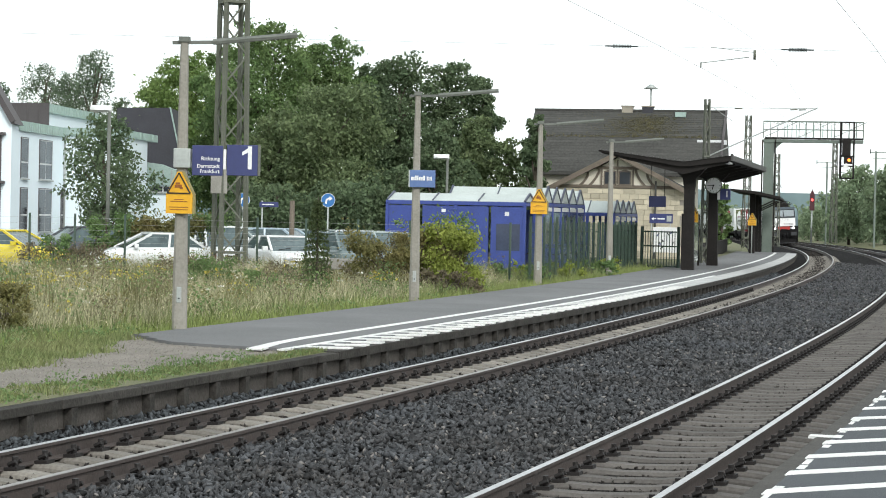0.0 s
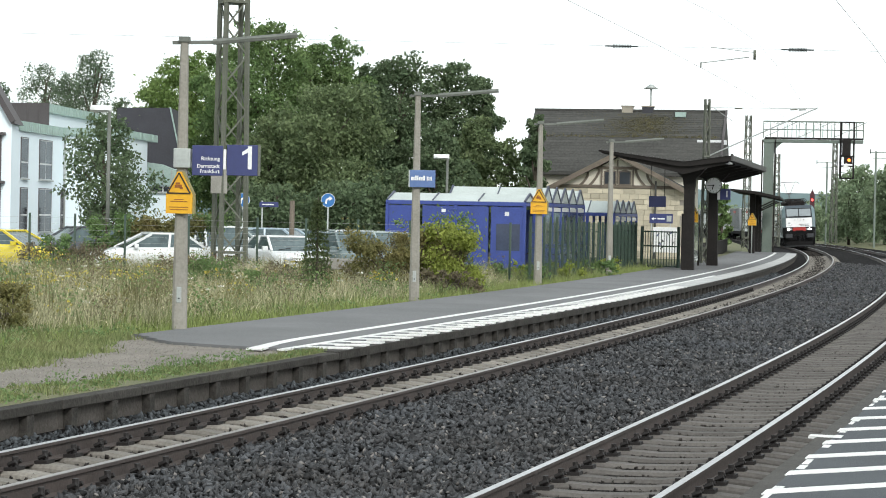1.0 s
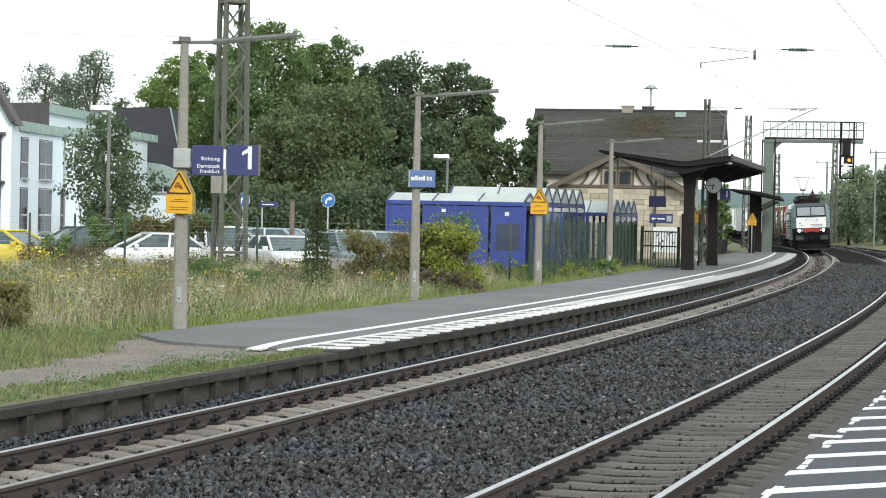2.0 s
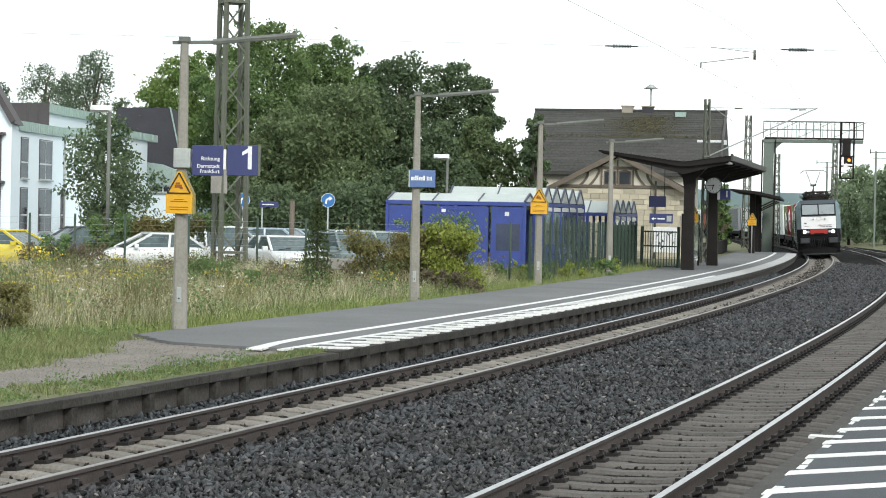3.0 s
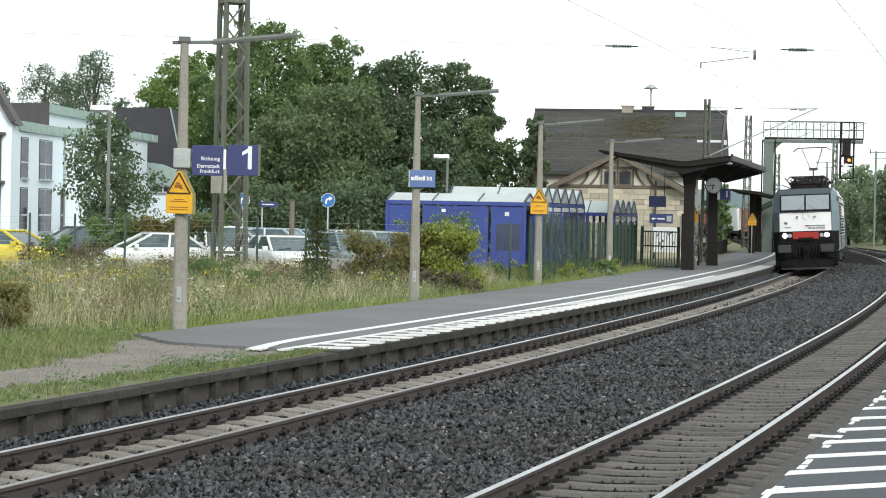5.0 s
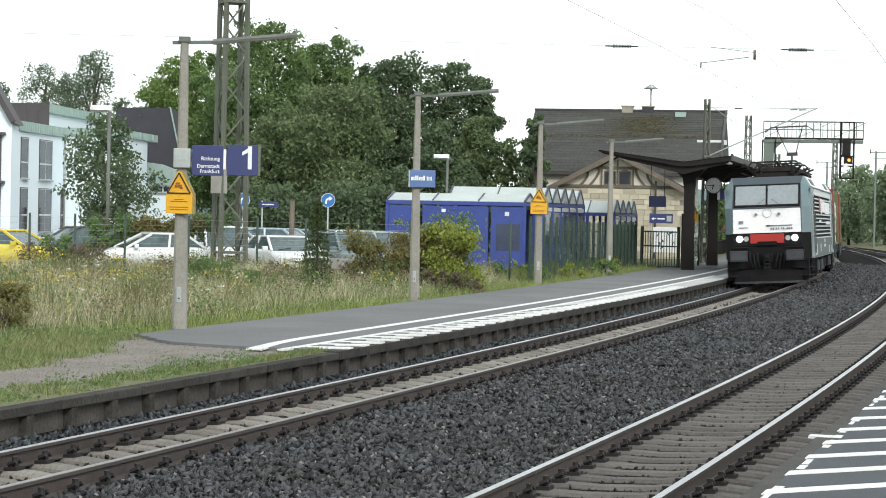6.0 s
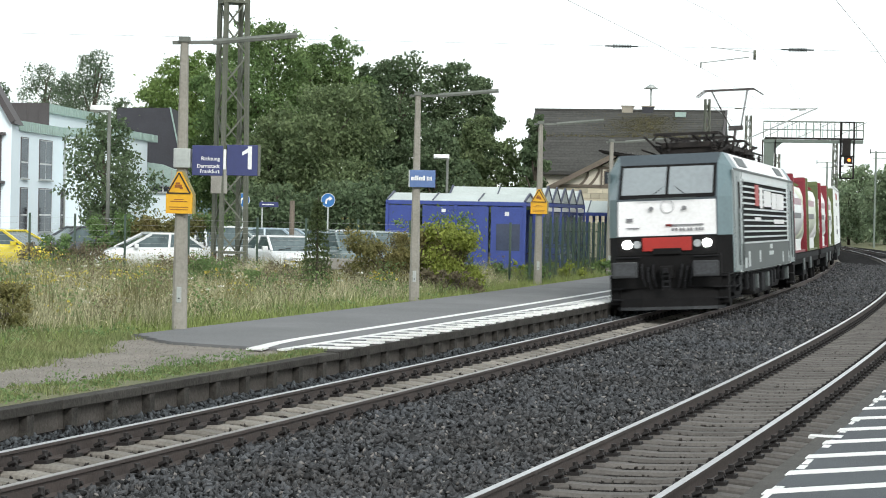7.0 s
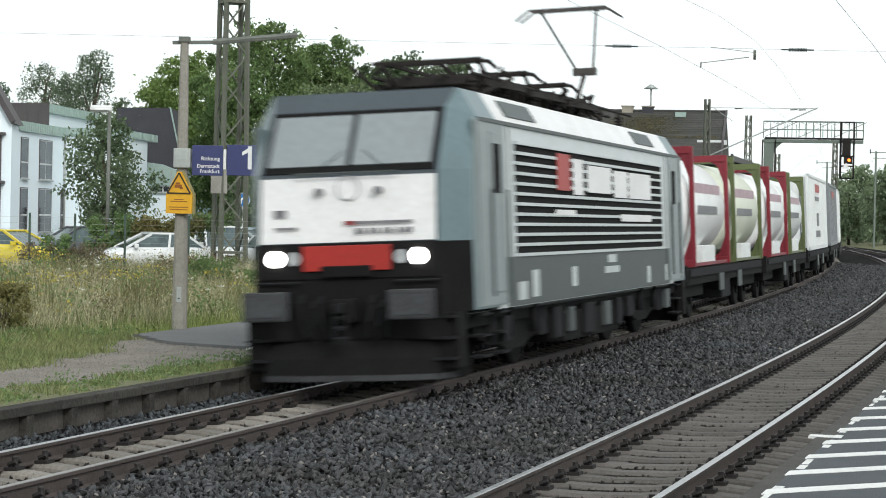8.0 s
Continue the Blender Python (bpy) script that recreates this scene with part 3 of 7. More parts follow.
            for w, h in ((0.07, 0.07), (0.06, 0.07), (0.02, 0), (0.06, 0.07), (0.06, 0.07), (0.02, 0), (0.06, 0.07), (0.06, 0.07), (0.04, 0.02), (0.06, 0.07), (0.06, 0.07), (0.06, 0.07)):
                if h:
                    part("lettering", box(BM(), x, x + w - 0.014, -0.004, 0.004, 1.995 - h / 2, 1.995 + h / 2), MARK_GREY, t, "", Matrix.Translation((0, -0.033 + 0.125 * 0.11, 0)))
                x += w + 0.012
            ring = BM()
            turns = [i * math.pi / 12 for i in range(25)]
            loft(ring, [[(0.02 + r * math.cos(a), y, 2.54 + r * math.sin(a)) for r, y in ((0.142, 0.05), (0.142, 0.036), (0.158, 0.036), (0.158, 0.05))] for a in turns])
            part("badge_ring", ring, MARK_PALE, t, "faint round badge outline")
            for x in (-0.36, 0.42):
                part("horn", cyl(BM(), (x, -0.02, 2.50), (x, 0.12, 2.50), 0.05, n=12), MARK_GREY, t)
            part("grab_rail", cyl(BM(), (-0.7, 0.0, 2.73), (0.7, 0.0, 2.73), 0.014, n=6), L_MID, t)
    # side: louvred grilles between the doors
    for sx in (-1, 1):
        x = sx * 1.47
        g = part("grille", box(BM(), x - 0.006, x + 0.006, 2.95, 14.6, 1.62, 3.18), L_DARK, t, "dark louvred side grille")
        slat = finish(box(BM(), -0.02, 0.02, 2.95, 14.6, -0.022, 0.022), "slat")
        for i in range(12):
            part("slat", slat, L_GREY, g, at=pose(sx * 1.49, 0, 1.62 + 0.14 * i))
        part("lower_band", box(BM(), x - 0.01, x + 0.01, 2.4, LOCO_LEN - 2.4, 0.93, 1.60), L_MID, t, "mid-grey lower body side")
        for y, w, z0, z1, m in ((5.9, 0.9, 2.55, 3.10, L_RED), (6.95, 0.7, 2.50, 3.05, L_WHITE), (8.6, 1.9, 2.55, 2.98, L_WHITE), (10.4, 1.2, 2.50, 2.95, L_WHITE), (12.2, 2.1, 2.50, 2.95, L_WHITE), (11.8, 2.9, 2.10, 2.22, L_WHITE), (6.0, 1.4, 2.18, 2.26, L_WHITE)):
            part("lettering", box(BM(), sx * 1.515 - 0.004, sx * 1.515 + 0.004, y - w / 2, y + w / 2, z0, z1), m, t)
        for y, w, z0, z1 in ((3.2, 0.5, 1.0, 1.25), (4.0, 0.4, 1.02, 1.4), (6.6, 0.35, 1.1, 1.4), (9.6, 1.2, 1.25, 1.36), (9.6, 0.7, 1.42, 1.55), (13.0, 0.3, 1.0, 1.3), (14.9, 0.3, 1.0, 1.3)):
            part("inscription", box(BM(), sx * 1.485 - 0.003, sx * 1.485 + 0.003, y - w / 2, y + w / 2, z0, z1), L_GREY, t)
        part("gutter", box(BM(), x - 0.02, x + 0.03, 1.0, LOCO_LEN - 1.0, GUTTER - 0.05, GUTTER + 0.0), L_MID, t)
        for y in (3.6, 13.3):
            sl = math.atan2(GUTTER - ROOF, 1.47 - 1.24)
            w = box(BM(), -0.13, 0.13, -0.9, 0.9, -0.01, 0.015)
            part("roof_vent", w, L_MID, t, "", Matrix.Translation((sx * 1.36, y, 3.615)) @ Matrix.Rotation(sx * 1.02, 4, "Y"))
    # underframe
    part("underframe", box(BM(), -1.25, 1.25, 0.5, LOCO_LEN - 0.5, 0.70, 0.94, 0.02), L_DARK, t)
    part("transformer", box(BM(), -1.30, 1.30, 6.6, 11.0, 0.25, 0.72, 0.04), L_DARK, t)
    wheels = []
    wm = finish(wheelset(), "wheelset")
    for yb in (3.9, 13.8):
        bo = part("bogie", box(BM(), -1.16, 1.16, yb - 2.2, yb + 2.2, 0.55, 0.85, 0.03), L_DARK, t)
        for sx in (-1, 1):
            fr = BM()
            prism(fr, ((-2.4, 0.75), (-1.9, 0.50), (-1.1, 0.45), (-0.5, 0.30), (0.5, 0.30), (1.1, 0.45), (1.9, 0.50), (2.4, 0.75), (2.3, 0.92), (-2.3, 0.92)), sx * 1.12 - 0.05, sx * 1.12 + 0.05, Matrix.Translation((0, yb, 0)) @ Matrix.Rotation(radians(90), 4, "Z") @ Matrix.Scale(1, 4))
            part("bogie_frame", fr, L_DARK, bo)
            for dy in (-1.45, 1.45):
                part("axle_box", box(BM(), sx * 1.2 - 0.08, sx * 1.2 + 0.08, yb + dy - 0.22, yb + dy + 0.22, 0.42, 0.82, 0.04), L_BUFFER, bo)
                part("damper", cyl(BM(), (sx * 1.28, yb + dy * 0.5, 0.5), (sx * 1.28, yb + dy * 0.5, 0.95), 0.07, n=8), L_BUFFER, bo)
        for dy in (-1.45, 1.45):
            w = part("wheelset", wm, L_DARK, t, "", pose(0, yb + dy, 0.625))
            wheels.append((w, yb + dy))
    # boxes, pipes and pale plates below the sill
    random.seed(7)
    for sx in (-1, 1):
        for y, w, z0, z1, m in ((2.7, 0.35, 0.45, 0.80, L_BUFFER), (5.9, 0.5, 0.35, 0.82, L_BUFFER), (6.9, 0.28, 0.40, 0.78, L_MID), (8.2, 0.7, 0.32, 0.80, L_BUFFER), (9.7, 0.45, 0.38, 0.78, L_MID), (10.7, 0.4, 0.35, 0.80, L_BUFFER), (11.6, 0.3, 0.45, 0.80, L_BUFFER), (15.6, 0.4, 0.45, 0.82, L_MID)):
            part("equipment_box", box(BM(), sx * 1.33 - 0.05, sx * 1.33 + 0.05, y - w / 2, y + w / 2, z0, z1, 0.02), m, t)
        for y in (1.3, 2.3, LOCO_LEN - 1.3):
            for k in range(3):
                part("step", box(BM(), sx * 1.36 - 0.10, sx * 1.36 + 0.10, y - 0.22, y + 0.22, 0.32 + k * 0.27, 0.35 + k * 0.27), L_BUFFER, t)
        part("air_pipe", cyl(BM(), (sx * 1.27, 1.0, 0.88), (sx * 1.27, LOCO_LEN - 1.0, 0.88), 0.03, n=6), L_MID, t)
        for y in (0.9, 2.55, 14.95, 16.6):
            part("panel_joint", box(BM(), sx * 1.492 - 0.004, sx * 1.492 + 0.004, y - 0.012, y + 0.012, 1.0, 3.35), L_MID, t)
    # roof: equipment deck, insulators, folded and raised pantographs
    part("roof_deck", box(BM(), -0.95, 0.95, 3.4, LOCO_LEN - 1.6, ROOF - 0.01, ROOF + 0.06, 0.01), L_ROOF, t)
    ins = BM()
    for i in range(5):
        cyl(ins, (0, 0, i * 0.06), (0, 0, i * 0.06 + 0.035), 0.085, 0.05, n=10)
    cyl(ins, (0, 0, 0), (0, 0, 0.32), 0.035, n=8)
    ins = finish(ins, "insulator")
    random.seed(5)
    for i in range(14):
        part("insulator", ins, L_ROOF, t, "", pose(0.72 * (-1) ** i, 3.7 + i * 0.9, ROOF + 0.05))
    bus = BM()
    for x in (-0.72, -0.25, 0.3, 0.72):
        cyl(bus, (x, 3.6, ROOF + 0.40), (x, LOCO_LEN - 2.0, ROOF + 0.40), 0.03, n=6)
    part("roof_conductor", bus, L_ROOF, t)
    for y, l, w, h in ((4.9, 1.4, 0.9, 0.42), (7.6, 2.2, 1.2, 0.35), (10.6, 1.2, 0.8, 0.45)):
        part("roof_box", box(BM(), -w / 2, w / 2, y - l / 2, y + l / 2, ROOF, ROOF + h, 0.05), L_ROOF, t)
    for y in (3.9, 6.7, 9.5):
        p = part("folded_pantograph", box(BM(), -0.62, 0.62, y - 0.08, y + 0.12, ROOF + 0.26, ROOF + 0.40, 0.02), L_ROOF, t, "dark folded pantograph")
        for sx in (-1, 1):
            part("lower_arm", bar(BM(), (sx * 0.50, y, ROOF + 0.36), (sx * 0.28, y + 2.5, ROOF + 0.54), 0.06, 0.06), L_ROOF, p)
            part("upper_arm", bar(BM(), (sx * 0.28, y + 2.5, ROOF + 0.50), (sx * 0.70, y + 0.2, ROOF + 0.64), 0.045, 0.045), L_ROOF, p)
            part("side_arm", bar(BM(), (sx * 0.80, y + 0.2, ROOF + 0.30), (sx * 0.80, y + 2.6, ROOF + 0.34), 0.07, 0.09), L_ROOF, p)
            part("end_horn", bar(BM(), (sx * 0.80, y + 0.45, ROOF + 0.62), (sx * 0.92, y + 0.45, ROOF + 0.50), 0.05, 0.05), L_ROOF, p)
        for dy in (0.0, 0.45):
            part("contact_strip", bar(BM(), (-0.82, y + dy, ROOF + 0.62), (0.82, y + dy, ROOF + 0.62), 0.07, 0.05), L_ROOF, p)
        for dy in (0.9, 1.7, 2.4):
            part("cross_tube", bar(BM(), (-0.78, y + dy, ROOF + 0.38), (0.78, y + dy, ROOF + 0.38), 0.09, 0.09), L_ROOF, p)
    for y, l, w, h in ((4.2, 0.6, 1.3, 0.34), (5.5, 1.3, 1.2, 0.40), (7.2, 1.6, 1.2, 0.36), (9.2, 1.4, 1.2, 0.36), (11.2, 1.2, 1.2, 0.34)):
        b = part("roof_housing", box(BM(), -w / 2, w / 2, y - l / 2, y + l / 2, ROOF, ROOF + h, 0.05), L_ROOF, t, "sooty roof equipment housing")
        for x in (-w / 2 - 0.03, w / 2 + 0.03):
            for k in range(3):
                part("cooling_rib", box(BM(), x - 0.02, x + 0.02, y - l / 2 + 0.1 + k * l / 3, y - l / 2 + 0.16 + k * l / 3, ROOF + 0.06, ROOF + h - 0.05), L_ROOF, b)
    rr = random.Random(12)
    for i in range(130):
        y = rr.uniform(3.6, 12.2)
        x = rr.uniform(-0.85, 0.85)
        part("roof_cable", cyl(BM(), (x, y, ROOF + rr.uniform(0.05, 0.3)), (x + rr.uniform(-0.5, 0.5), y + rr.uniform(-0.8, 0.8), ROOF + rr.uniform(0.25, 0.62)), rr.uniform(0.02, 0.04), n=6), L_ROOF, t)
    y = PANTO_Y
    p = BM()
    bar(p, (-0.5, y, ROOF + 0.36), (0.5, y, ROOF + 0.36), 0.1, 0.08)
    cyl(p, (0, y, ROOF + 0.38), (0.0, y + 1.2, 5.05), 0.045, n=8)
    box(p, -0.22, 0.22, y + 1.1, y + 1.3, 4.98, 5.12)
    for sx in (-1, 1):
        cyl(p, (sx * 0.16, y + 1.2, 5.08), (sx * 0.52, y - 0.1, 6.08), 0.022, n=6)
        for dy in (-0.2, 0.2):
            bar(p, (sx * 0.72, y - 0.1 + dy, 6.12), (sx * 0.98, y - 0.1 + dy, 5.94), 0.035, 0.035)
        bar(p, (sx * 0.52, y - 0.32, 6.1), (sx * 0.52, y + 0.12, 6.1), 0.04, 0.04)
    for dy in (-0.2, 0.2):
        bar(p, (-0.74, y - 0.1 + dy, 6.12), (0.74, y - 0.1 + dy, 6.12), 0.05, 0.04)
    part("raised_pantograph", p, COPPER, t, "raised pantograph touching the wire")
    return t, wheels


PANTO_Y = 13.8


def wagon(length):
    t = thing("flat_wagon", Matrix.Identity(4), "sooty container flat wagon with bogies", "wagon", "container wagons of the train")
    fr = BM()
    for sx in (-1, 1):
        box(fr, sx * 1.1 - 0.10, sx * 1.1 + 0.10, 0.5, length - 0.5, 0.78, 1.13)
    y = 1.0
    while y < length - 0.5:
        box(fr, -1.1, 1.1, y - 0.08, y + 0.08, 0.85, 1.10)
        y += 1.5
    part("underframe", fr, L_DARK, t)
    part("side_sill", box(BM(), 1.20, 1.24, 0.6, length - 0.6, 0.95, 1.12), L_BUFFER, t)
    for y in (length * 0.38, length * 0.62):
        part("brake_plate", box(BM(), 1.22, 1.26, y - 0.35, y + 0.35, 0.55, 0.95, 0.01), L_MID, t)
    part("brake_box", box(BM(), 0.3, 1.18, length / 2 - 1.3, length / 2 + 0.3, 0.35, 0.80, 0.03), L_BUFFER, t)
    for yb in (2.3, length - 2.3):
        b = BM()
        box(b, -1.05, 1.05, yb - 1.5, yb + 1.5, 0.5, 0.78, 0.03)
        part("bogie", b, L_DARK, t)
        for dy in (-0.9, 0.9):
            part("wheelset", WAG_WHEEL, L_DARK, t, "", pose(0, yb + dy, 0.46))
    for y0, sgn in ((0.0, -1), (length, 1)):
        for sx in (-1, 1):
            b = BM()
            cyl(b, (sx * 0.875, y0 + sgn * -0.3, 1.05), (sx * 0.875, y0 + sgn * 0.25, 1.05), 0.10, n=12)
            cyl(b, (sx * 0.875, y0 + sgn * 0.25, 1.05), (sx * 0.875, y0 + sgn * 0.30, 1.05), 0.22, n=16)
            part("buffer", b, L_DARK, t)
        part("headstock", box(BM(), -1.2, 1.2, min(y0 - sgn * 0.5, y0 - sgn * 0.3), max(y0 - sgn * 0.5, y0 - sgn * 0.3), 0.75, 1.2, 0.02), L_DARK, t)
    return t


WAG_WHEEL = finish(wheelset(0.46), "wagon_wheelset")


def tank_container(frame_mat, shell_mat, label, ln=6.06):
    t = thing("tank_container", Matrix.Identity(4), label, "tank container", "containers on the train")
    x0, z0, z1 = 1.22, 1.16, 3.75
    for y in (0.08, ln - 0.08):
        for sx in (-1, 1):
            part("corner_post", box(BM(), sx * x0 - 0.05, sx * x0 + 0.05, y - 0.06, y + 0.06, z0, z1, 0.01), frame_mat, t)
            for z, d in ((z0, 1), (z1, -1)):
                part("gusset", prism(BM(), ((sx * x0, z + d * 0.08), (sx * (x0 - 0.48), z + d * 0.08), (sx * (x0 - 0.20), z + d * 0.24), (sx * (x0 - 0.07), z + d * 0.60), (sx * x0, z + d * 0.95)), y - 0.035, y + 0.035), frame_mat, t)
        for z in (z0 + 0.07, z1 - 0.07):
            part("end_rail", box(BM(), -x0, x0, y - 0.07, y + 0.07, z - 0.08, z + 0.08, 0.01), frame_mat, t)
    for sx in (-1, 1):
        part("side_rail", box(BM(), sx * x0 - 0.06, sx * x0 - 0.01, 0.1, ln - 0.1, z0, z0 + 0.08, 0.01), frame_mat, t)
    sh = BM()
    rings = []
    r, zc = 1.195, (z0 + z1) / 2 + 0.02
    for y, k in ((-0.10, 0.05), (-0.08, 0.40), (-0.02, 0.70), (0.07, 0.90), (0.14, 0.97), (0.22, 1.0), (ln - 0.22, 1.0), (ln - 0.14, 0.97), (ln - 0.07, 0.90), (ln + 0.02, 0.70), (ln + 0.08, 0.40), (ln + 0.10, 0.05)):
        rings.append([(r * k * math.cos(a), y, zc + r * k * math.sin(a)) for a in (2 * math.pi * i / 32 for i in range(32))])
    vs = loft(sh, rings)
    sh.faces.new(vs[0])
    sh.faces.new(vs[-1])
    for f in sh.faces:
        f.smooth = True
    tank = part("tank", sh, shell_mat, t, "rounded tank shell")
    for sx in (-1, 1):
        part("lettering", box(BM(), sx * 1.195 - 0.02, sx * 1.195 + 0.006, ln * 0.18, ln * 0.72, zc - 0.16, zc + 0.02), MARK_GREY, tank)
        part("colour_band", box(BM(), sx * 1.13 - 0.02, sx * 1.13 + 0.03, ln * 0.18, ln * 0.86, zc + 0.30, zc + 0.52, 0), MARK_PINK, tank)
    part("walkway", box(BM(), -0.35, 0.35, 0.3, ln - 0.3, z1 - 0.04, z1 + 0.02), L_MID, t, "roof walkway grating")
    part("valve_box", box(BM(), 0.7, 1.2, ln * 0.30, ln * 0.62, z0 + 0.05, z0 + 0.45, 0.02), C_WHITE, t)
    return t


def box_container(m, ln, label, marks=True):
    t = thing("box_container", Matrix.Identity(4), label, "container", "containers on the train")
    z0, z1 = 1.16, 3.95
    part("shell", box(BM(), -1.18, 1.18, 0.06, ln - 0.06, z0 + 0.1, z1 - 0.06), m, t)
    rib = finish(box(BM(), -0.025, 0.025, -0.09, 0.09, z0 + 0.16, z1 - 0.14), "rib")
    for sx in (-1, 1):
        y = 0.35
        while y < ln - 0.3:
            part("wall_rib", rib, m, t, "", pose(sx * 1.185, y, 0))
            y += 0.42
        for y in (0.09, ln - 0.09):
            part("corner_post", box(BM(), sx * 1.16 - 0.06, sx * 1.16 + 0.06, y - 0.09, y + 0.09, z0, z1, 0.01), m, t)
        part("side_rail", box(BM(), sx * 1.18 - 0.04, sx * 1.18 + 0.04, 0, ln, z0, z0 + 0.15, 0.01), m, t)
        part("side_rail", box(BM(), sx * 1.18 - 0.04, sx * 1.18 + 0.04, 0, ln, z1 - 0.1, z1, 0.01), m, t)
        if marks:
            for y, z, w, h, mm in ((ln * 0.45, 3.5, 3.2, 0.30, L_RED), (ln * 0.42, 3.1, 2.8, 0.16, MARK_GREY), (ln * 0.45, 2.3, 1.6, 0.5, MARK_GREY), (ln * 0.45, 1.75, 3.2, 0.25, MARK_GREY)):
                part("lettering", box(BM(), sx * 1.216 - 0.004, sx * 1.216 + 0.004, y - w / 2, y + w / 2, z - h / 2, z + h / 2), mm, t)
    for x in (-0.9, -0.35, 0.35, 0.9):
        part("door_rod", cyl(BM(), (x, 0.03, z0 + 0.15), (x, 0.03, z1 - 0.15), 0.025, n=6), L_MID, t)
    return t


LOCO, LOCO_WHEELS = locomotive()
CARS = [(LOCO, 0.0, 3.9, 13.8)]


def consist():
    """Wagons behind the locomotive, each with what it carries; distances from the locomotive's front."""
    def on(w, at, ln, loads):
        CARS.append((w, at, 2.3, ln - 2.3))
        for c, y in loads:
            CARS.append((c, at, 2.3, ln - 2.3, y))
    red = "tank container with a red frame and white shell"
    olive = "tank container with a green frame and cream shell"
    on(wagon(14.9), 18.9, 14.9, [(tank_container(T_RED, T_WHITE, red), 1.2), (tank_container(T_OLIVE, T_CREAM, olive), 8.4)])
    on(wagon(15.6), 34.6, 15.6, [(tank_container(T_RED, T_WHITE, red), 1.2), (tank_container(T_OLIVE, T_WHITE, olive), 8.5)])
    on(wagon(16.2), 51.2, 16.2, [(box_container(C_WHITE, 13.6, "white ribbed box container with faded lettering"), 1.4)])
    on(wagon(15.6), 68.4, 15.6, [(box_container(C_GREY, 12.2, "plain grey ribbed box container"), 1.5)])
    at = 85.0
    for m, name in ((C_WHITE, "white"), (C_WHITE, "white"), (C_GREY, "grey"), (C_BROWN, "red-brown"), (C_ORANGE, "salmon orange"), (C_WHITE, "white"), (C_GREY, "grey"), (C_ORANGE, "salmon orange")):
        on(wagon(15.6), at, 15.6, [(box_container(m, 12.2, name + " ribbed box container", False), 1.7)])
        at += 16.6


consist()


# ---- trees, bushes, grasses and loose stones ----
BARK = mat("grey_brown_bark", (0.10, 0.08, 0.06), (0.06, 0.05, 0.04), 0.9, big=2, fine=15, bump=0.5)
LEAF_MID = leafy("broadleaf_green", (0.125, 0.205, 0.075), (0.19, 0.26, 0.105))
LEAF_DARK = leafy("dark_broadleaf_green", (0.10, 0.15, 0.08), (0.15, 0.195, 0.105))
LEAF_LIGHT = leafy("bright_broadleaf_green", (0.16, 0.25, 0.075), (0.24, 0.32, 0.11))
LEAF_OLIVE = leafy("grey_olive_broadleaf", (0.13, 0.18, 0.085), (0.19, 0.235, 0.115))
LEAF_BIRCH = leafy("hanging_birch_green", (0.12, 0.17, 0.11), (0.18, 0.23, 0.15))
LEAF_YELLOW = leafy("yellow_green_bush", (0.22, 0.27, 0.055), (0.33, 0.37, 0.09))
LEAF_RUST = leafy("rusty_bramble", (0.17, 0.175, 0.065), (0.24, 0.20, 0.085))
LEAF_STEM = leafy("withered_weed_brown", (0.15, 0.125, 0.085), (0.23, 0.20, 0.13))
LEAF_FIR = leafy("young_conifer_green", (0.05, 0.075, 0.03), (0.10, 0.13, 0.055))
# distance haze is mixed into this leaf colour, paler than the nearer greens
LEAF_HAZE = leafy("hazed_far_wood_green", (0.20, 0.275, 0.165), (0.28, 0.34, 0.21))
BLADE_DRY = mat("dry_grass_blades", (0.52, 0.48, 0.33), (0.17, 0.19, 0.085), 0.8, big=0.45, fine=3, bump=0, rand=0.5, island=True, spec=0.2)
BLADE_GREEN = mat("green_grass_blades", (0.135, 0.18, 0.068), (0.25, 0.26, 0.125), 0.8, big=0.7, fine=4, bump=0, rand=0.35, island=True, spec=0.2)
FLOWER = mat("yellow_goldenrod_flowers", (0.50, 0.42, 0.06), (0.34, 0.30, 0.06), 0.8, big=2, fine=10, bump=0, rand=0.3, island=True)
STRAW = mat("pale_straw_heads", (0.55, 0.50, 0.34), (0.36, 0.32, 0.20), 0.85, big=0.6, fine=4, bump=0, rand=0.35, island=True, spec=0.2)
UMBEL = mat("white_umbel_flowers", (0.72, 0.72, 0.66), (0.55, 0.55, 0.48), 0.8, big=2, fine=10, bump=0, rand=0.2, island=True)
BLADE_BRIGHT = mat("bright_green_grass_blades", (0.165, 0.225, 0.065), (0.28, 0.31, 0.125), 0.8, big=0.9, fine=4, bump=0, rand=0.4, island=True, spec=0.2)
WEED = mat("brown_green_weed_stems", (0.13, 0.15, 0.06), (0.20, 0.17, 0.09), 0.8, big=0.8, fine=4, bump=0, rand=0.35, island=True, spec=0.2)


def leaf_cloud(name, centres, size, rng, flat=0.55):
    """Many small folded leaf clumps, one at each of the centres."""
    n = len(centres)
    a = rng.normal(size=(n, 3))
    a /= np.linalg.norm(a, axis=1)[:, None]
    b = rng.normal(size=(n, 3))
    b -= (a * b).sum(1)[:, None] * a
    b /= np.linalg.norm(b, axis=1)[:, None]
    c = np.cross(a, b)
    l = size * rng.uniform(0.6, 1.3, n)[:, None]
    w = l * flat
    v = np.stack([centres - a * l, centres + b * w + c * w * 0.3, centres + a * l, centres - b * w + c * w * 0.3], 1).reshape(-1, 3)
    i = np.arange(n)[:, None] * 4
    f = np.concatenate([i + np.array([[0, 1, 2]]), i + np.array([[0, 2, 3]])], 0)
    return raw_mesh(name, v, f)


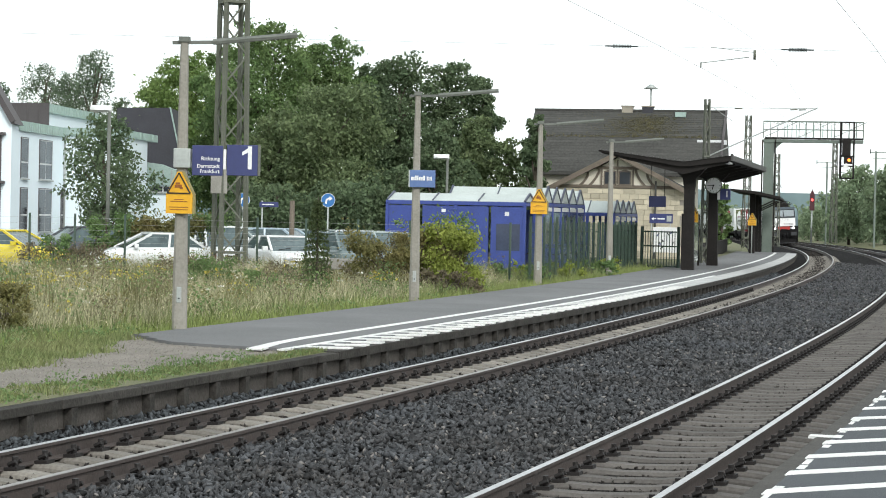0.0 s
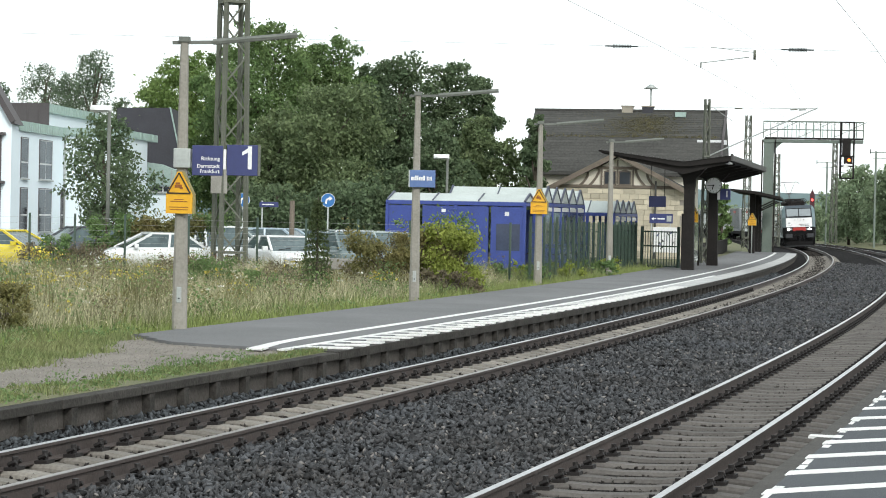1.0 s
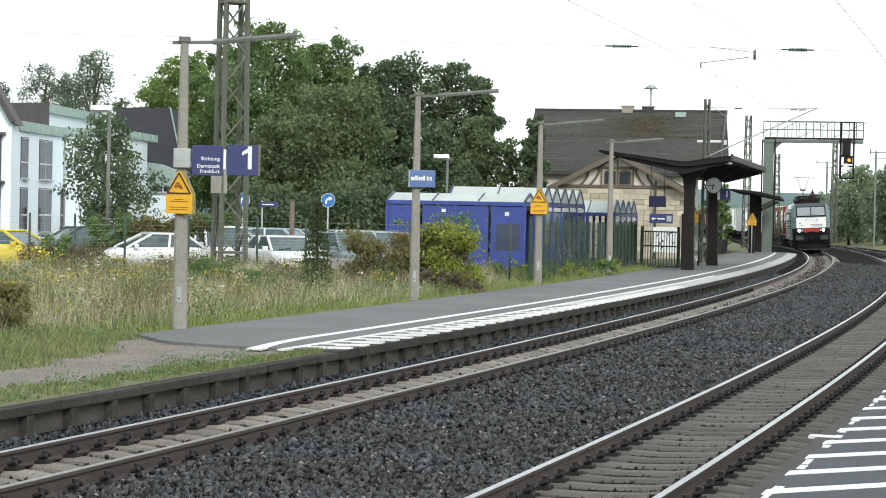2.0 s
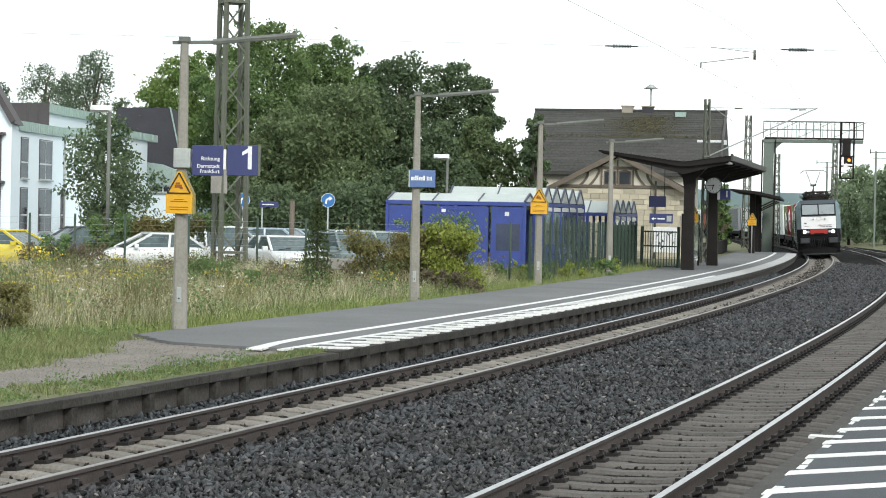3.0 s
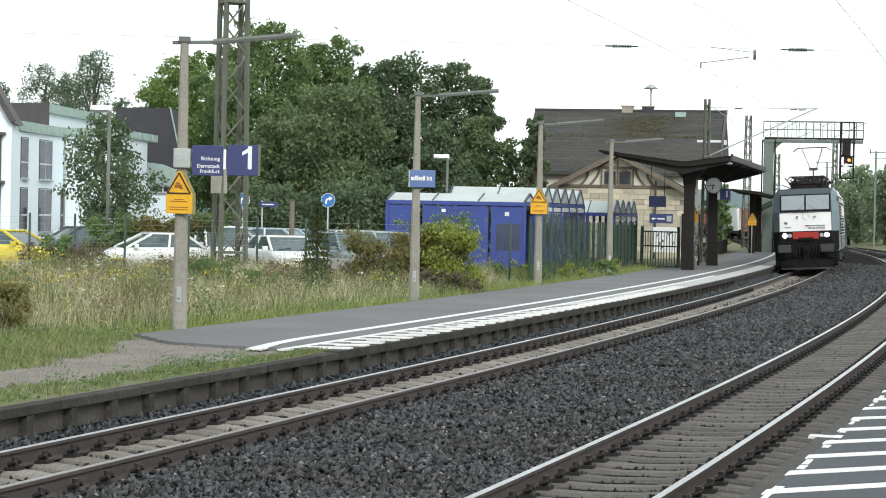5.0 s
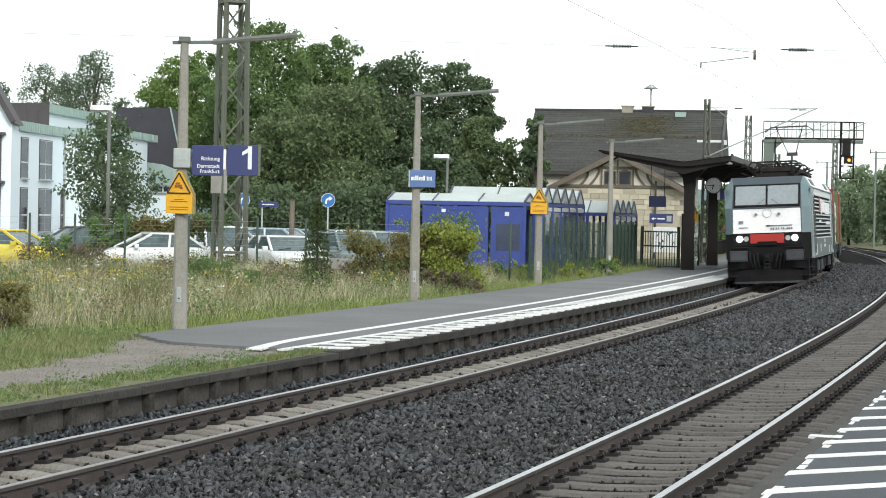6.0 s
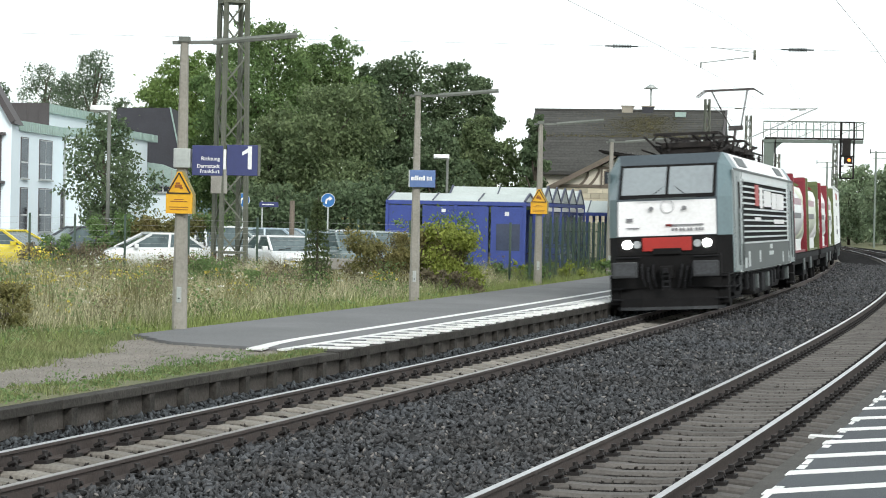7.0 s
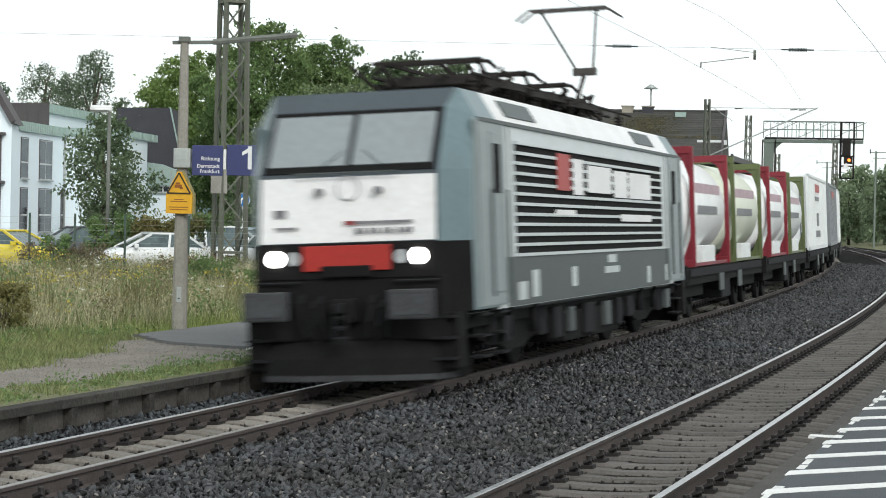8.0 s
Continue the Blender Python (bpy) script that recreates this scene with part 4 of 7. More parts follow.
def crown_points(blobs, n, rng, fill=0.45):
    """Points in the outer part of a set of lumps (x, y, z, r), uneven in density."""
    vol = np.array([b[3] ** 2 for b in blobs])
    k = rng.choice(len(blobs), n, p=vol / vol.sum())
    B = np.array(blobs)[k]
    d = rng.normal(size=(n, 3))
    d /= np.linalg.norm(d, axis=1)[:, None]
    rr = B[:, 3] * (1 - fill * rng.random(n) ** 1.5) * rng.uniform(0.9, 1.12, n)
    return B[:, :3] + d * rr[:, None] * np.array([1, 1, 0.85])


def tree(name, x, y, height, width, leaf, label, seed, low=0.2, dense=420, size=0.10, droop=False, z0=0.1):
    rng = np.random.default_rng(seed)
    t = thing(name, Matrix.Translation((x, y, z0)), label, "tree")
    tr = BM()
    r = 0.022 * height + 0.05
    bend = rng.uniform(-0.3, 0.3, 2)
    cyl(tr, (0, 0, -0.3), (bend[0] * 0.4, bend[1] * 0.4, height * 0.45), r, r * 0.6, 9)
    cyl(tr, (bend[0] * 0.4, bend[1] * 0.4, height * 0.45), (bend[0], bend[1], height * 0.88), r * 0.6, r * 0.12, 8)
    part("trunk", tr, BARK, t, "grey-brown trunk")
    blobs = []
    n = 22
    for i in range(n):
        u = (i + 0.5) / n
        z = height * (low + (0.94 - low) * u)
        prof = math.sin(math.pi * min(1.0, 0.20 + 0.76 * u)) ** 0.6
        ang = i * 2.4 + rng.uniform(-0.4, 0.4)
        rad = width * 0.5 * prof * rng.uniform(0.25, 0.78)
        br = width * 0.5 * rng.uniform(0.26, 0.44) * (0.6 + 0.5 * prof)
        bx, by = rad * math.cos(ang), rad * math.sin(ang)
        blobs.append((bx, by, min(z, height - br * 0.85), br))
        if i % 3 == 0:
            part("limb", cyl(BM(), (bend[0] * 0.4, bend[1] * 0.4, max(height * 0.18, z - height * 0.18)), (bx, by, z), r * 0.35, r * 0.10, 6), BARK, t)
        for k in range(5):
            a2, el = rng.uniform(0, 6.28), rng.uniform(-0.6, 1.0)
            rr = br * rng.uniform(0.28, 0.55)
            blobs.append((bx + br * math.cos(a2) * math.cos(el), by + br * math.sin(a2) * math.cos(el), min(z + br * math.sin(el), height - rr * 0.7), rr))
    pts = crown_points(blobs, int(0.72 * dense * width * height), rng, 0.55)
    # stray sprays beyond the rounded clumps
    k = len(pts) // 14
    pts[:k] += rng.normal(0, 0.05 * width, (k, 3)) * np.array([1, 1, 0.6])
    if droop:
        k = np.hypot(pts[:, 0], pts[:, 1]) / (width * 0.5)
        strand = np.floor(rng.random(len(pts)) * 60)
        pts[:, 2] -= np.abs(rng.normal(size=len(pts))) * 1.1 * k ** 2
        pts[:, 0] += 0.12 * np.sin(strand * 7.3)
    part("crown", leaf_cloud("crown", pts, size * 1.12, rng, 0.35 if droop else 0.6), leaf, t, "dense uneven leafy crown")
    return t


def bush(name, x, y, w, d, h, leaf, label, seed, leaves=2600, size=0.09, z0=0.1, twigs=10, low=0.12):
    rng = np.random.default_rng(seed)
    t = thing(name, Matrix.Translation((x, y, z0)), label, "bush")
    st = BM()
    for i in range(twigs):
        a, q = rng.uniform(0, 6.28), rng.uniform(0.2, 0.9)
        cyl(st, (0.25 * w * rng.uniform(-1, 1), 0.2 * d * rng.uniform(-1, 1), -0.1), (0.45 * w * q * math.cos(a), 0.45 * d * q * math.sin(a), h * rng.uniform(0.5, 0.9)), 0.02, 0.006, 5)
    part("branchwork", st, BARK, t, "thin woody stems")
    blobs = []
    for i in range(34):
        br = min(w, h) * rng.uniform(0.07, 0.21)
        blobs.append((rng.uniform(-0.5, 0.5) * (w - 1.4 * br), rng.uniform(-0.5, 0.5) * (d - br), rng.uniform(low, 0.97) * (h - br), br))
    pts = crown_points(blobs, leaves, rng, 0.8)
    k = leaves // 6
    pts[:k] += rng.normal(0, 0.10 * min(w, h), (k, 3))
    pts[:, 2] = np.maximum(pts[:, 2], 0.02)
    part("foliage", leaf_cloud("foliage", pts, size, rng), leaf, t)
    return t


def conifer(x, y, h, seed):
    rng = np.random.default_rng(seed)
    t = thing("young_conifer", Matrix.Translation((x, y, 0.1)), "slender young conifer standing in the tall grass", "tree")
    part("trunk", cyl(BM(), (0, 0, -0.1), (0, 0, h), 0.045, 0.008, 7), BARK, t)
    n = 2600
    u = rng.random(n) ** 0.8
    lev = np.floor(u * 15) / 15
    ang = rng.integers(0, 7, n) * 0.9 + lev * 40 + rng.normal(0, 0.15, n)
    reach = (0.06 + 0.42 * (1 - lev) ** 0.8) * rng.random(n) ** 0.6
    pts = np.stack([reach * np.cos(ang), reach * np.sin(ang), 0.12 * h + 0.88 * h * lev + rng.normal(0, 0.03, n) - reach * 0.25], 1)
    part("needles", leaf_cloud("needles", pts, 0.055, rng, 0.3), LEAF_FIR, t, "drooping green needles")


def blades(name, label, s, off, z, h, w, material, seed, lean=0.35):
    """Grass blades: tapered and bent, in two pieces each."""
    rng = np.random.default_rng(seed)
    n = len(s)
    base = trk_arr(s, off, z)
    a = rng.uniform(0, 6.28, n)
    d = np.stack([np.cos(a), np.sin(a), np.zeros(n)], 1)
    side = np.stack([-d[:, 1] * 0.3 + 0.8, d[:, 0] * 0.3, np.zeros(n)], 1) * (w * rng.uniform(0.6, 1.4, n))[:, None]
    up = np.stack([np.zeros(n), np.zeros(n), h], 1)
    ln = (h * rng.uniform(0.2, 1, n) * lean)[:, None]
    mid = base + up * 0.6 + d * ln * 0.35
    tip = base + up + d * ln
    v = np.stack([base - side, base + side, mid + side * 0.7, mid - side * 0.7, tip], 1).reshape(-1, 3)
    i = np.arange(n)[:, None] * 5
    f = np.concatenate([i + np.array([[0, 1, 2]]), i + np.array([[0, 2, 3]]), i + np.array([[3, 2, 4]])], 0)
    return tagged(part(name, raw_mesh(name, v, f), material), label, "grass", kind="stuff")


def gz(off):
    return np.interp(off, [-60, -12, -6.2, -5.4], [0.08, 0.08, 0.14, 0.17])


def meadow():
    rng = np.random.default_rng(11)
    def tufts(n, s0, s1, o0, o1, k, spread):
        """Tufts of uneven height: places and a height factor for each blade."""
        cs, co, ch = rng.uniform(s0, s1, k), rng.uniform(o0, o1, k), rng.uniform(0.45, 1.25, k)
        i = rng.integers(0, k, n)
        s, o, h = cs[i] + rng.normal(0, spread, n), co[i] + rng.normal(0, spread, n), ch[i]
        ok = (o < -5.5) & (o > o0 - 1)
        return s[ok], o[ok], h[ok]
    s, o, h = tufts(80000, 26, 68, -21, -6.6, 1500, 0.32)
    blades("dry_meadow_grass", "tall dry straw-coloured meadow grass", s, o, gz(o), h * rng.uniform(0.3, 0.8, len(s)) * np.interp(o, [-12, -7.5, -6.2], [1.0, 0.85, 0.4]), 0.006, BLADE_DRY, 1, 0.8)
    # pale seed heads on the straw
    j = rng.random(len(s)) < 0.10
    p = trk_arr(s[j], o[j], gz(o[j]) + h[j] * rng.uniform(0.5, 0.8, j.sum()) * np.interp(o[j], [-12, -7.5, -6.2], [1.0, 0.85, 0.4]))
    tagged(part("seed_heads", leaf_cloud("seed_heads", p, 0.028, rng, 0.35), STRAW), "pale feathery seed heads of the meadow grass", "grass", kind="stuff")
    s, o, h = tufts(34000, 22, 92, -20, -6.0, 700, 0.40)
    blades("green_meadow_grass", "green grass and herbs among the dry stalks", s, o, gz(o), h * rng.uniform(0.15, 0.55, len(s)), 0.008, BLADE_GREEN, 2, 0.8)
    s, o, h = tufts(26000, 16, 92, -7.3, -5.5, 700, 0.20)
    blades("verge_grass", "short bright green grass beside the platform", s, o, gz(o), h * rng.uniform(0.05, 0.26, len(s)), 0.008, BLADE_BRIGHT, 3, 1.0)
    n = 17000
    kk = 300
    cs = rng.uniform(14, 31.8, kk)
    edge = np.array([near_turf(v) for v in cs])
    co = edge + (-1.66 - edge) * rng.random(kk)
    i = rng.integers(0, kk, n)
    s, o = cs[i] + rng.normal(0, 0.13, n), np.minimum(co[i] + rng.normal(0, 0.08, n), -1.66)
    blades("trackside_grass", "low tufts of grass along the path edge", s, o, np.full(n, 0.19), rng.uniform(0.02, 0.07, n) * (0.4 + 1.7 * rng.random(kk)[i] ** 2), 0.007, BLADE_GREEN, 4, 1.0)
    # small broad leaves and taller tufts break up the turf on both sides of the path
    j = rng.random(len(s)) < 0.22
    p = trk_arr(s[j], np.minimum(o[j], -1.7), 0.205 + 0.05 * rng.random(j.sum()) ** 2)
    tagged(part("path_weeds", leaf_cloud("path_weeds", p, 0.026, rng, 0.6), LEAF_MID), "small broad-leaved weeds in the turf beside the track", "weeds", kind="stuff")
    k = 16
    cs = rng.uniform(22, 30.6, k)
    co = np.array([near_turf(v) for v in cs]) * 0.6 - 0.4 * 1.75
    i = rng.integers(0, k, 1500)
    p = trk_arr(cs[i] + rng.normal(0, 0.12, 1500), np.minimum(co[i] + rng.normal(0, 0.09, 1500), -1.68), 0.2 + (0.08 + 0.16 * rng.random(k)[i]) * rng.random(1500))
    tagged(part("path_weeds", leaf_cloud("path_weeds", p, 0.022, rng, 0.4), LEAF_MID), "taller green weeds beside the track", "weeds", kind="stuff")
    n = 42000
    kk = 700
    cs = rng.uniform(16, 33.6, kk)
    edge = np.array([far_turf(v) for v in cs])
    co = edge - np.abs(rng.normal(0, 1.3, kk))
    i = rng.integers(0, kk, n)
    s, o = cs[i] + rng.normal(0, 0.18, n), co[i] + rng.normal(0, 0.12, n)
    blades("path_grass", "short grass on the path's far side", s, o, np.maximum(gz(o), 0.19), rng.uniform(0.02, 0.11, n) * (0.5 + 1.4 * rng.random(kk)[i]) * np.interp(o, [-7, -5.5, -4], [1.5, 1.0, 0.6]), 0.008, BLADE_GREEN, 5, 0.9)
    s, o, h = tufts(11000, 30, 70, -20, -8, 110, 0.4)
    blades("weed_stalks", "brown weed stalks standing above the grass", s, o, gz(o), h * rng.uniform(0.5, 1.0, len(s)), 0.006, WEED, 6, 0.3)
    # broad-leaved weeds in clumps, each with its own height
    for n, k, s0, s1, o0, o1, hh, leaf, nm in ((22000, 190, 27, 66, -20, -6.5, 0.75, LEAF_MID, "green"), (6000, 80, 30, 66, -20, -6.8, 0.85, LEAF_RUST, "rusty"), (11000, 130, 28, 66, -20, -7.0, 0.8, LEAF_STEM, "withered brown"), (14000, 420, 24, 66, -20, -5.7, 0.22, LEAF_MID, "low green"), (5000, 170, 20, 33, -7.5, -5.0, 0.20, LEAF_MID, "low dark")):
        s, o, h = tufts(n, s0, s1, o0, o1, k, 0.20)
        p = trk_arr(s, o, gz(o) + hh * h * rng.random(len(s)) ** 0.8)
        tagged(part("meadow_weeds", leaf_cloud("weeds", p, 0.036, rng, 0.5), leaf), nm + " broad-leaved weeds growing through the grass", "weeds", kind="stuff")
    # goldenrod: leafy stems with flat yellow heads
    k = 64
    cs, co, ch = rng.uniform(31, 62, k), rng.uniform(-19, -7.2, k), rng.uniform(0.45, 0.95, k)
    n = 2300
    i = rng.integers(0, k, n)
    head = rng.integers(0, 9, n)
    hs, ho = np.sin(head * 2.1 + i * 1.7) * 0.26, np.cos(head * 3.3 + i * 0.7) * 0.26
    p = trk_arr(cs[i] + hs + rng.normal(0, 0.045, n), co[i] + ho + rng.normal(0, 0.045, n), ch[i] + 0.08 * np.sin(head * 5.0) + rng.normal(0.1, 0.018, n))
    tagged(part("goldenrod", leaf_cloud("goldenrod", p, 0.026, rng, 0.8), FLOWER), "small yellow goldenrod flower heads in the meadow", "flowers", kind="stuff")
    n = 6000
    i = rng.integers(0, k, n)
    p = trk_arr(cs[i] + rng.normal(0, 0.17, n), co[i] + rng.normal(0, 0.17, n), 0.1 + ch[i] * rng.random(n))
    tagged(part("goldenrod_leaves", leaf_cloud("goldenrod_leaves", p, 0.036, rng, 0.4), LEAF_MID), "leafy green goldenrod stems in the meadow", "weeds", kind="stuff")
    # a few white umbels
    k = 40
    cs, co = rng.uniform(30, 60, k), rng.uniform(-16, -6.6, k)
    i = rng.integers(0, k, 500)
    p = trk_arr(cs[i] + rng.normal(0, 0.035, 500), co[i] + rng.normal(0, 0.035, 500), 0.5 + 0.35 * rng.random(k)[i] + rng.normal(0, 0.008, 500))
    tagged(part("white_umbels", leaf_cloud("white_umbels", p, 0.018, rng, 0.9), UMBEL), "small white flower umbels in the meadow", "flowers", kind="stuff")


def stones(name, label, n, s0, s1, fz, o0, o1, size, material, seed, near=2.0):
    """Loose broken stones, each a squashed irregular octahedron."""
    rng = np.random.default_rng(seed)
    u = rng.random(n)
    s = s0 + (s1 - s0) * u ** near
    o = rng.uniform(o0, o1, n)
    c = trk_arr(s, o, fz(o))
    r = size * rng.uniform(0.55, 1.25, n) * np.interp(s, [20, 60, 100], [1.0, 1.25, 1.7])
    c[:, 2] += rng.uniform(-0.1, 0.75, n) * r
    base = np.array([[1, 0, 0], [0, 1, 0], [-1, 0, 0], [0, -1, 0], [0.25, 0.2, 1], [-0.2, -0.1, -1]], float)
    q = rng.normal(size=(n, 3, 3))
    q, _ = np.linalg.qr(q)
    v = base[None] * rng.uniform(0.6, 1.15, (n, 6, 1)) * np.array([1.15, 0.8, 0.5])
    v = np.einsum("nij,nkj->nki", q, v) * r[:, None, None] + c[:, None]
    i = np.arange(n)[:, None] * 6
    tri = np.array([[0, 1, 4], [1, 2, 4], [2, 3, 4], [3, 0, 4], [1, 0, 5], [2, 1, 5], [3, 2, 5], [0, 3, 5]])
    f = np.concatenate([i + t[None] for t in tri], 0)
    return tagged(part(name, raw_mesh(name, v.reshape(-1, 3), f), material), label, "ballast", kind="stuff")


def bed_z(o):
    return np.array([base_z(x) for x in o])


def ballast():
    stones("ballast_between_tracks", "dark grey broken stone ballast between the tracks", 62000, 14, 130, bed_z, 0.86, 3.92, 0.050, STONE, 21, 2.2)
    stones("pale_ballast", "scattered paler stones among the dark ballast", 2600, 14, 110, lambda o: bed_z(o) + 0.02, 0.9, 3.9, 0.036, PALE_STONE, 26, 2.0)
    stones("ballast_by_platform", "darker fresh ballast below the platform wall", 12000, 14, 100, bed_z, -1.46, -0.86, 0.044, DARK_STONE, 22, 2.0)
    stones("ballast_between_rails", "ballast stones between the sleepers of the canted track", 11000, 14, 190, bed_z, -0.66, 0.66, 0.035, BROWN_STONE, 23, 2.0)
    stones("ballast_between_far_rails", "ballast stones between the grey sleepers", 12000, 14, 80, lambda o: bed_z(o) - 0.008, 4.06, 5.38, 0.026, FILL_STONE, 24, 1.8)
    stones("ballast_by_camera", "ballast between the track and the camera's platform", 9000, 14, 60, lambda o: bed_z(o) + 0.01, 5.5, 6.42, 0.030, BROWN_STONE, 25, 1.8)


meadow()
ballast()
stones("path_gravel", "small pale gravel on the trodden path", 14000, 14, 33.4, lambda o: np.full(len(o), 0.197), -5.3, -2.0, 0.011, PATH_STONE, 28, 1.3)
for i, (x, y, h, w, leaf, low, dense, label) in enumerate((
        (-16.6, 137, 12.3, 6.6, LEAF_LIGHT, 0.2, 420, "bright green tree behind the slate-clad storey"),
        (-18.4, 140, 11.2, 3.6, LEAF_LIGHT, 0.4, 420, "slender bright green tree behind the slate-clad storey"),
        (-10.5, 124, 13.5, 7.7, LEAF_MID, 0.10, 400, "tallest broadleaf tree with a dense green crown"),
        (-13.1, 127, 12.2, 5.0, LEAF_MID, 0.15, 420, "tall broadleaf tree beside the lattice mast"),
        (-6.9, 130, 12.9, 5.6, LEAF_MID, 0.12, 440, "narrow pointed tree behind the car park"),
        (-2.6, 128, 11.9, 6.4, LEAF_DARK, 0.1, 430, "dark green broadleaf tree behind the car park"),
        (-4.5, 132, 12.0, 4.6, LEAF_DARK, 0.15, 430, "dark broadleaf tree between two taller crowns"),
        (-8.4, 129, 12.6, 4.0, LEAF_MID, 0.3, 420, "green broadleaf tree behind the tallest crown"),
        (0.4, 130, 11.8, 5.6, LEAF_DARK, 0.1, 430, "dark broadleaf tree with a flat uneven top"),
        (2.1, 131, 11.0, 2.7, LEAF_DARK, 0.35, 420, "slim dark tree with ragged side sprays"),
        (-6.1, 111, 8.8, 7.2, LEAF_OLIVE, 0.05, 430, "rounded olive-green broadleaf tree beside the car park"),
        (-9.0, 113, 7.5, 4.6, LEAF_OLIVE, 0.05, 430, "low rounded tree beside the car park"),
        (1.5, 117, 7.9, 3.6, LEAF_OLIVE, 0.06, 430, "olive tree beside the station house"),
        (3.3, 116, 6.6, 2.6, LEAF_OLIVE, 0.06, 430, "low olive tree beside the station house"),
        (-0.5, 113, 7.3, 3.9, LEAF_DARK, 0.06, 430, "dark green tree behind the bicycle shelter"),
        (4.7, 113, 7.9, 2.1, LEAF_DARK, 0.08, 620, "narrow dark tree at the station house corner"),
        (-8.4, 104, 3.5, 5.2, LEAF_DARK, 0.03, 420, "dark shrubby tree at the edge of the car park"),
        (-4.8, 104, 3.7, 4.9, LEAF_DARK, 0.03, 420, "dark shrubby tree behind parked cars"),
        (-2.4, 105, 4.6, 3.2, LEAF_DARK, 0.03, 420, "dark shrub beside the bicycle shelter"))):
    tree("broad_tree", x, y, h, w, leaf, label, 131 + i, low, dense)
for i, (x, y, h, w) in enumerate(((-28.3, 150, 12.6, 4.6), (-24.7, 150, 13.6, 4.6), (-27.2, 154, 12.3, 4.6), (-31.5, 152, 11.4, 3.2), (-30.0, 153, 9.6, 3.4))):
    tree("birch_tree", x, y, h, w, LEAF_BIRCH, "birch with hanging grey-green twigs behind the white house", 41 + i, 0.30, 210, 0.11, True)
tree("birch_tree", -22.3, 148, 10.3, 2.6, LEAF_DARK, "dark tree behind the slate-clad storey", 47, 0.3, 260, 0.11, True)
tree("small_street_tree", -12.4, 79, 5.7, 4.1, LEAF_DARK, "small dark tree with airy sprays before the white house", 44, 0.2, 400, 0.07)
# the far trees carry their haze in the leaf colour
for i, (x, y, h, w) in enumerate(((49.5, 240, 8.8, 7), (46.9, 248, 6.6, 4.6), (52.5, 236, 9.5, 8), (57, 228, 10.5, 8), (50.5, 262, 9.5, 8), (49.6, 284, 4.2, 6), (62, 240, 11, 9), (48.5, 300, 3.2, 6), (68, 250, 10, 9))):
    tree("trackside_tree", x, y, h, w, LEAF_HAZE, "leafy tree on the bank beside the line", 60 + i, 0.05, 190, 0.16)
for i, (x, y, h, w) in enumerate(((22.1, 170, 5.2, 1.5), (17.4, 165, 5.4, 4.4))):
    tree("broad_tree", x, y, h, w, LEAF_MID, "leafy tree behind the platform canopies", 70 + i, 0.08, 330, 0.13)
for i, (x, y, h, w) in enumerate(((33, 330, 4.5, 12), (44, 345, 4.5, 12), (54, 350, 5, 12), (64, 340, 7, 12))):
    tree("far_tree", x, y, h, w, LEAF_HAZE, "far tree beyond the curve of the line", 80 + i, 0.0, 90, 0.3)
bush("bush", 0.30, 57, 1.75, 1.4, 2.05, LEAF_YELLOW, "yellow-green leafy bush beside the platform", 51, 8500, 0.05)
bush("bush", -0.25, 58.2, 2.2, 1.2, 2.35, LEAF_MID, "green saplings rising behind the yellow bush", 59, 3200, 0.055, low=0.45)
bush("bramble_bush", -0.95, 57.4, 3.6, 1.8, 1.85, LEAF_RUST, "rusty green bramble bush with dark stems", 52, 11000, 0.045, twigs=46)
bush("bramble_bush", -0.75, 57.0, 2.7, 1.5, 1.5, LEAF_RUST, "dense rusty bramble round the lamp pole", 160, 11000, 0.045, twigs=30)
bush("bramble_bush", 0.2, 56.0, 1.9, 0.7, 0.75, LEAF_STEM, "bare dark bramble stems at the bush foot", 50, 2600, 0.04, twigs=40)
bush("bramble_bush", -6.95, 33.6, 1.3, 1.4, 1.0, LEAF_RUST, "low dark bramble at the meadow edge", 53, 3400, 0.035, twigs=24)
bush("hedge", -10.8, 69, 1.5, 1.0, 2.15, LEAF_MID, "green hedge before the parked cars", 54, 5200, 0.06, twigs=16)
bush("climbing_vine", -9.05, 69.2, 2.7, 0.6, 2.1, LEAF_RUST, "reddish green vine hanging over the fence", 55, 4600, 0.06, low=0.72)
bush("climbing_vine", -7.6, 69.6, 1.2, 0.6, 2.15, LEAF_MID, "green vine hanging over the fence", 49, 1700, 0.06, low=0.72)
bush("climbing_vine", -9.3, 68.8, 1.0, 0.5, 1.55, LEAF_RUST, "brown climbing stems before the parked cars", 48, 900, 0.05, low=0.3)
bush("shrub", -5.75, 52, 1.5, 0.9, 1.15, LEAF_MID, "thin green shrub in the meadow", 56, 2600, 0.04)
bush("shrub", -4.3, 50, 1.1, 0.9, 0.85, LEAF_MID, "low green shrub in the meadow", 156, 1500, 0.04)
bush("dead_weeds", -10.6, 60, 2.6, 1.2, 1.25, LEAF_STEM, "brown withered weeds before the hedge", 157, 3600, 0.035, twigs=40)
bush("dead_weeds", -6.9, 57, 1.7, 1.0, 1.0, LEAF_STEM, "brown withered weeds by the mast", 158, 1800, 0.035, twigs=26)
bush("dead_weeds", -3.6, 56, 2.4, 1.0, 0.95, LEAF_STEM, "grey withered weeds beside the young conifer", 159, 2600, 0.035, twigs=36)
bush("shrub", -10.9, 60, 1.0, 0.9, 1.5, LEAF_MID, "upright green shrub by the wire fence", 57, 1200, 0.055)
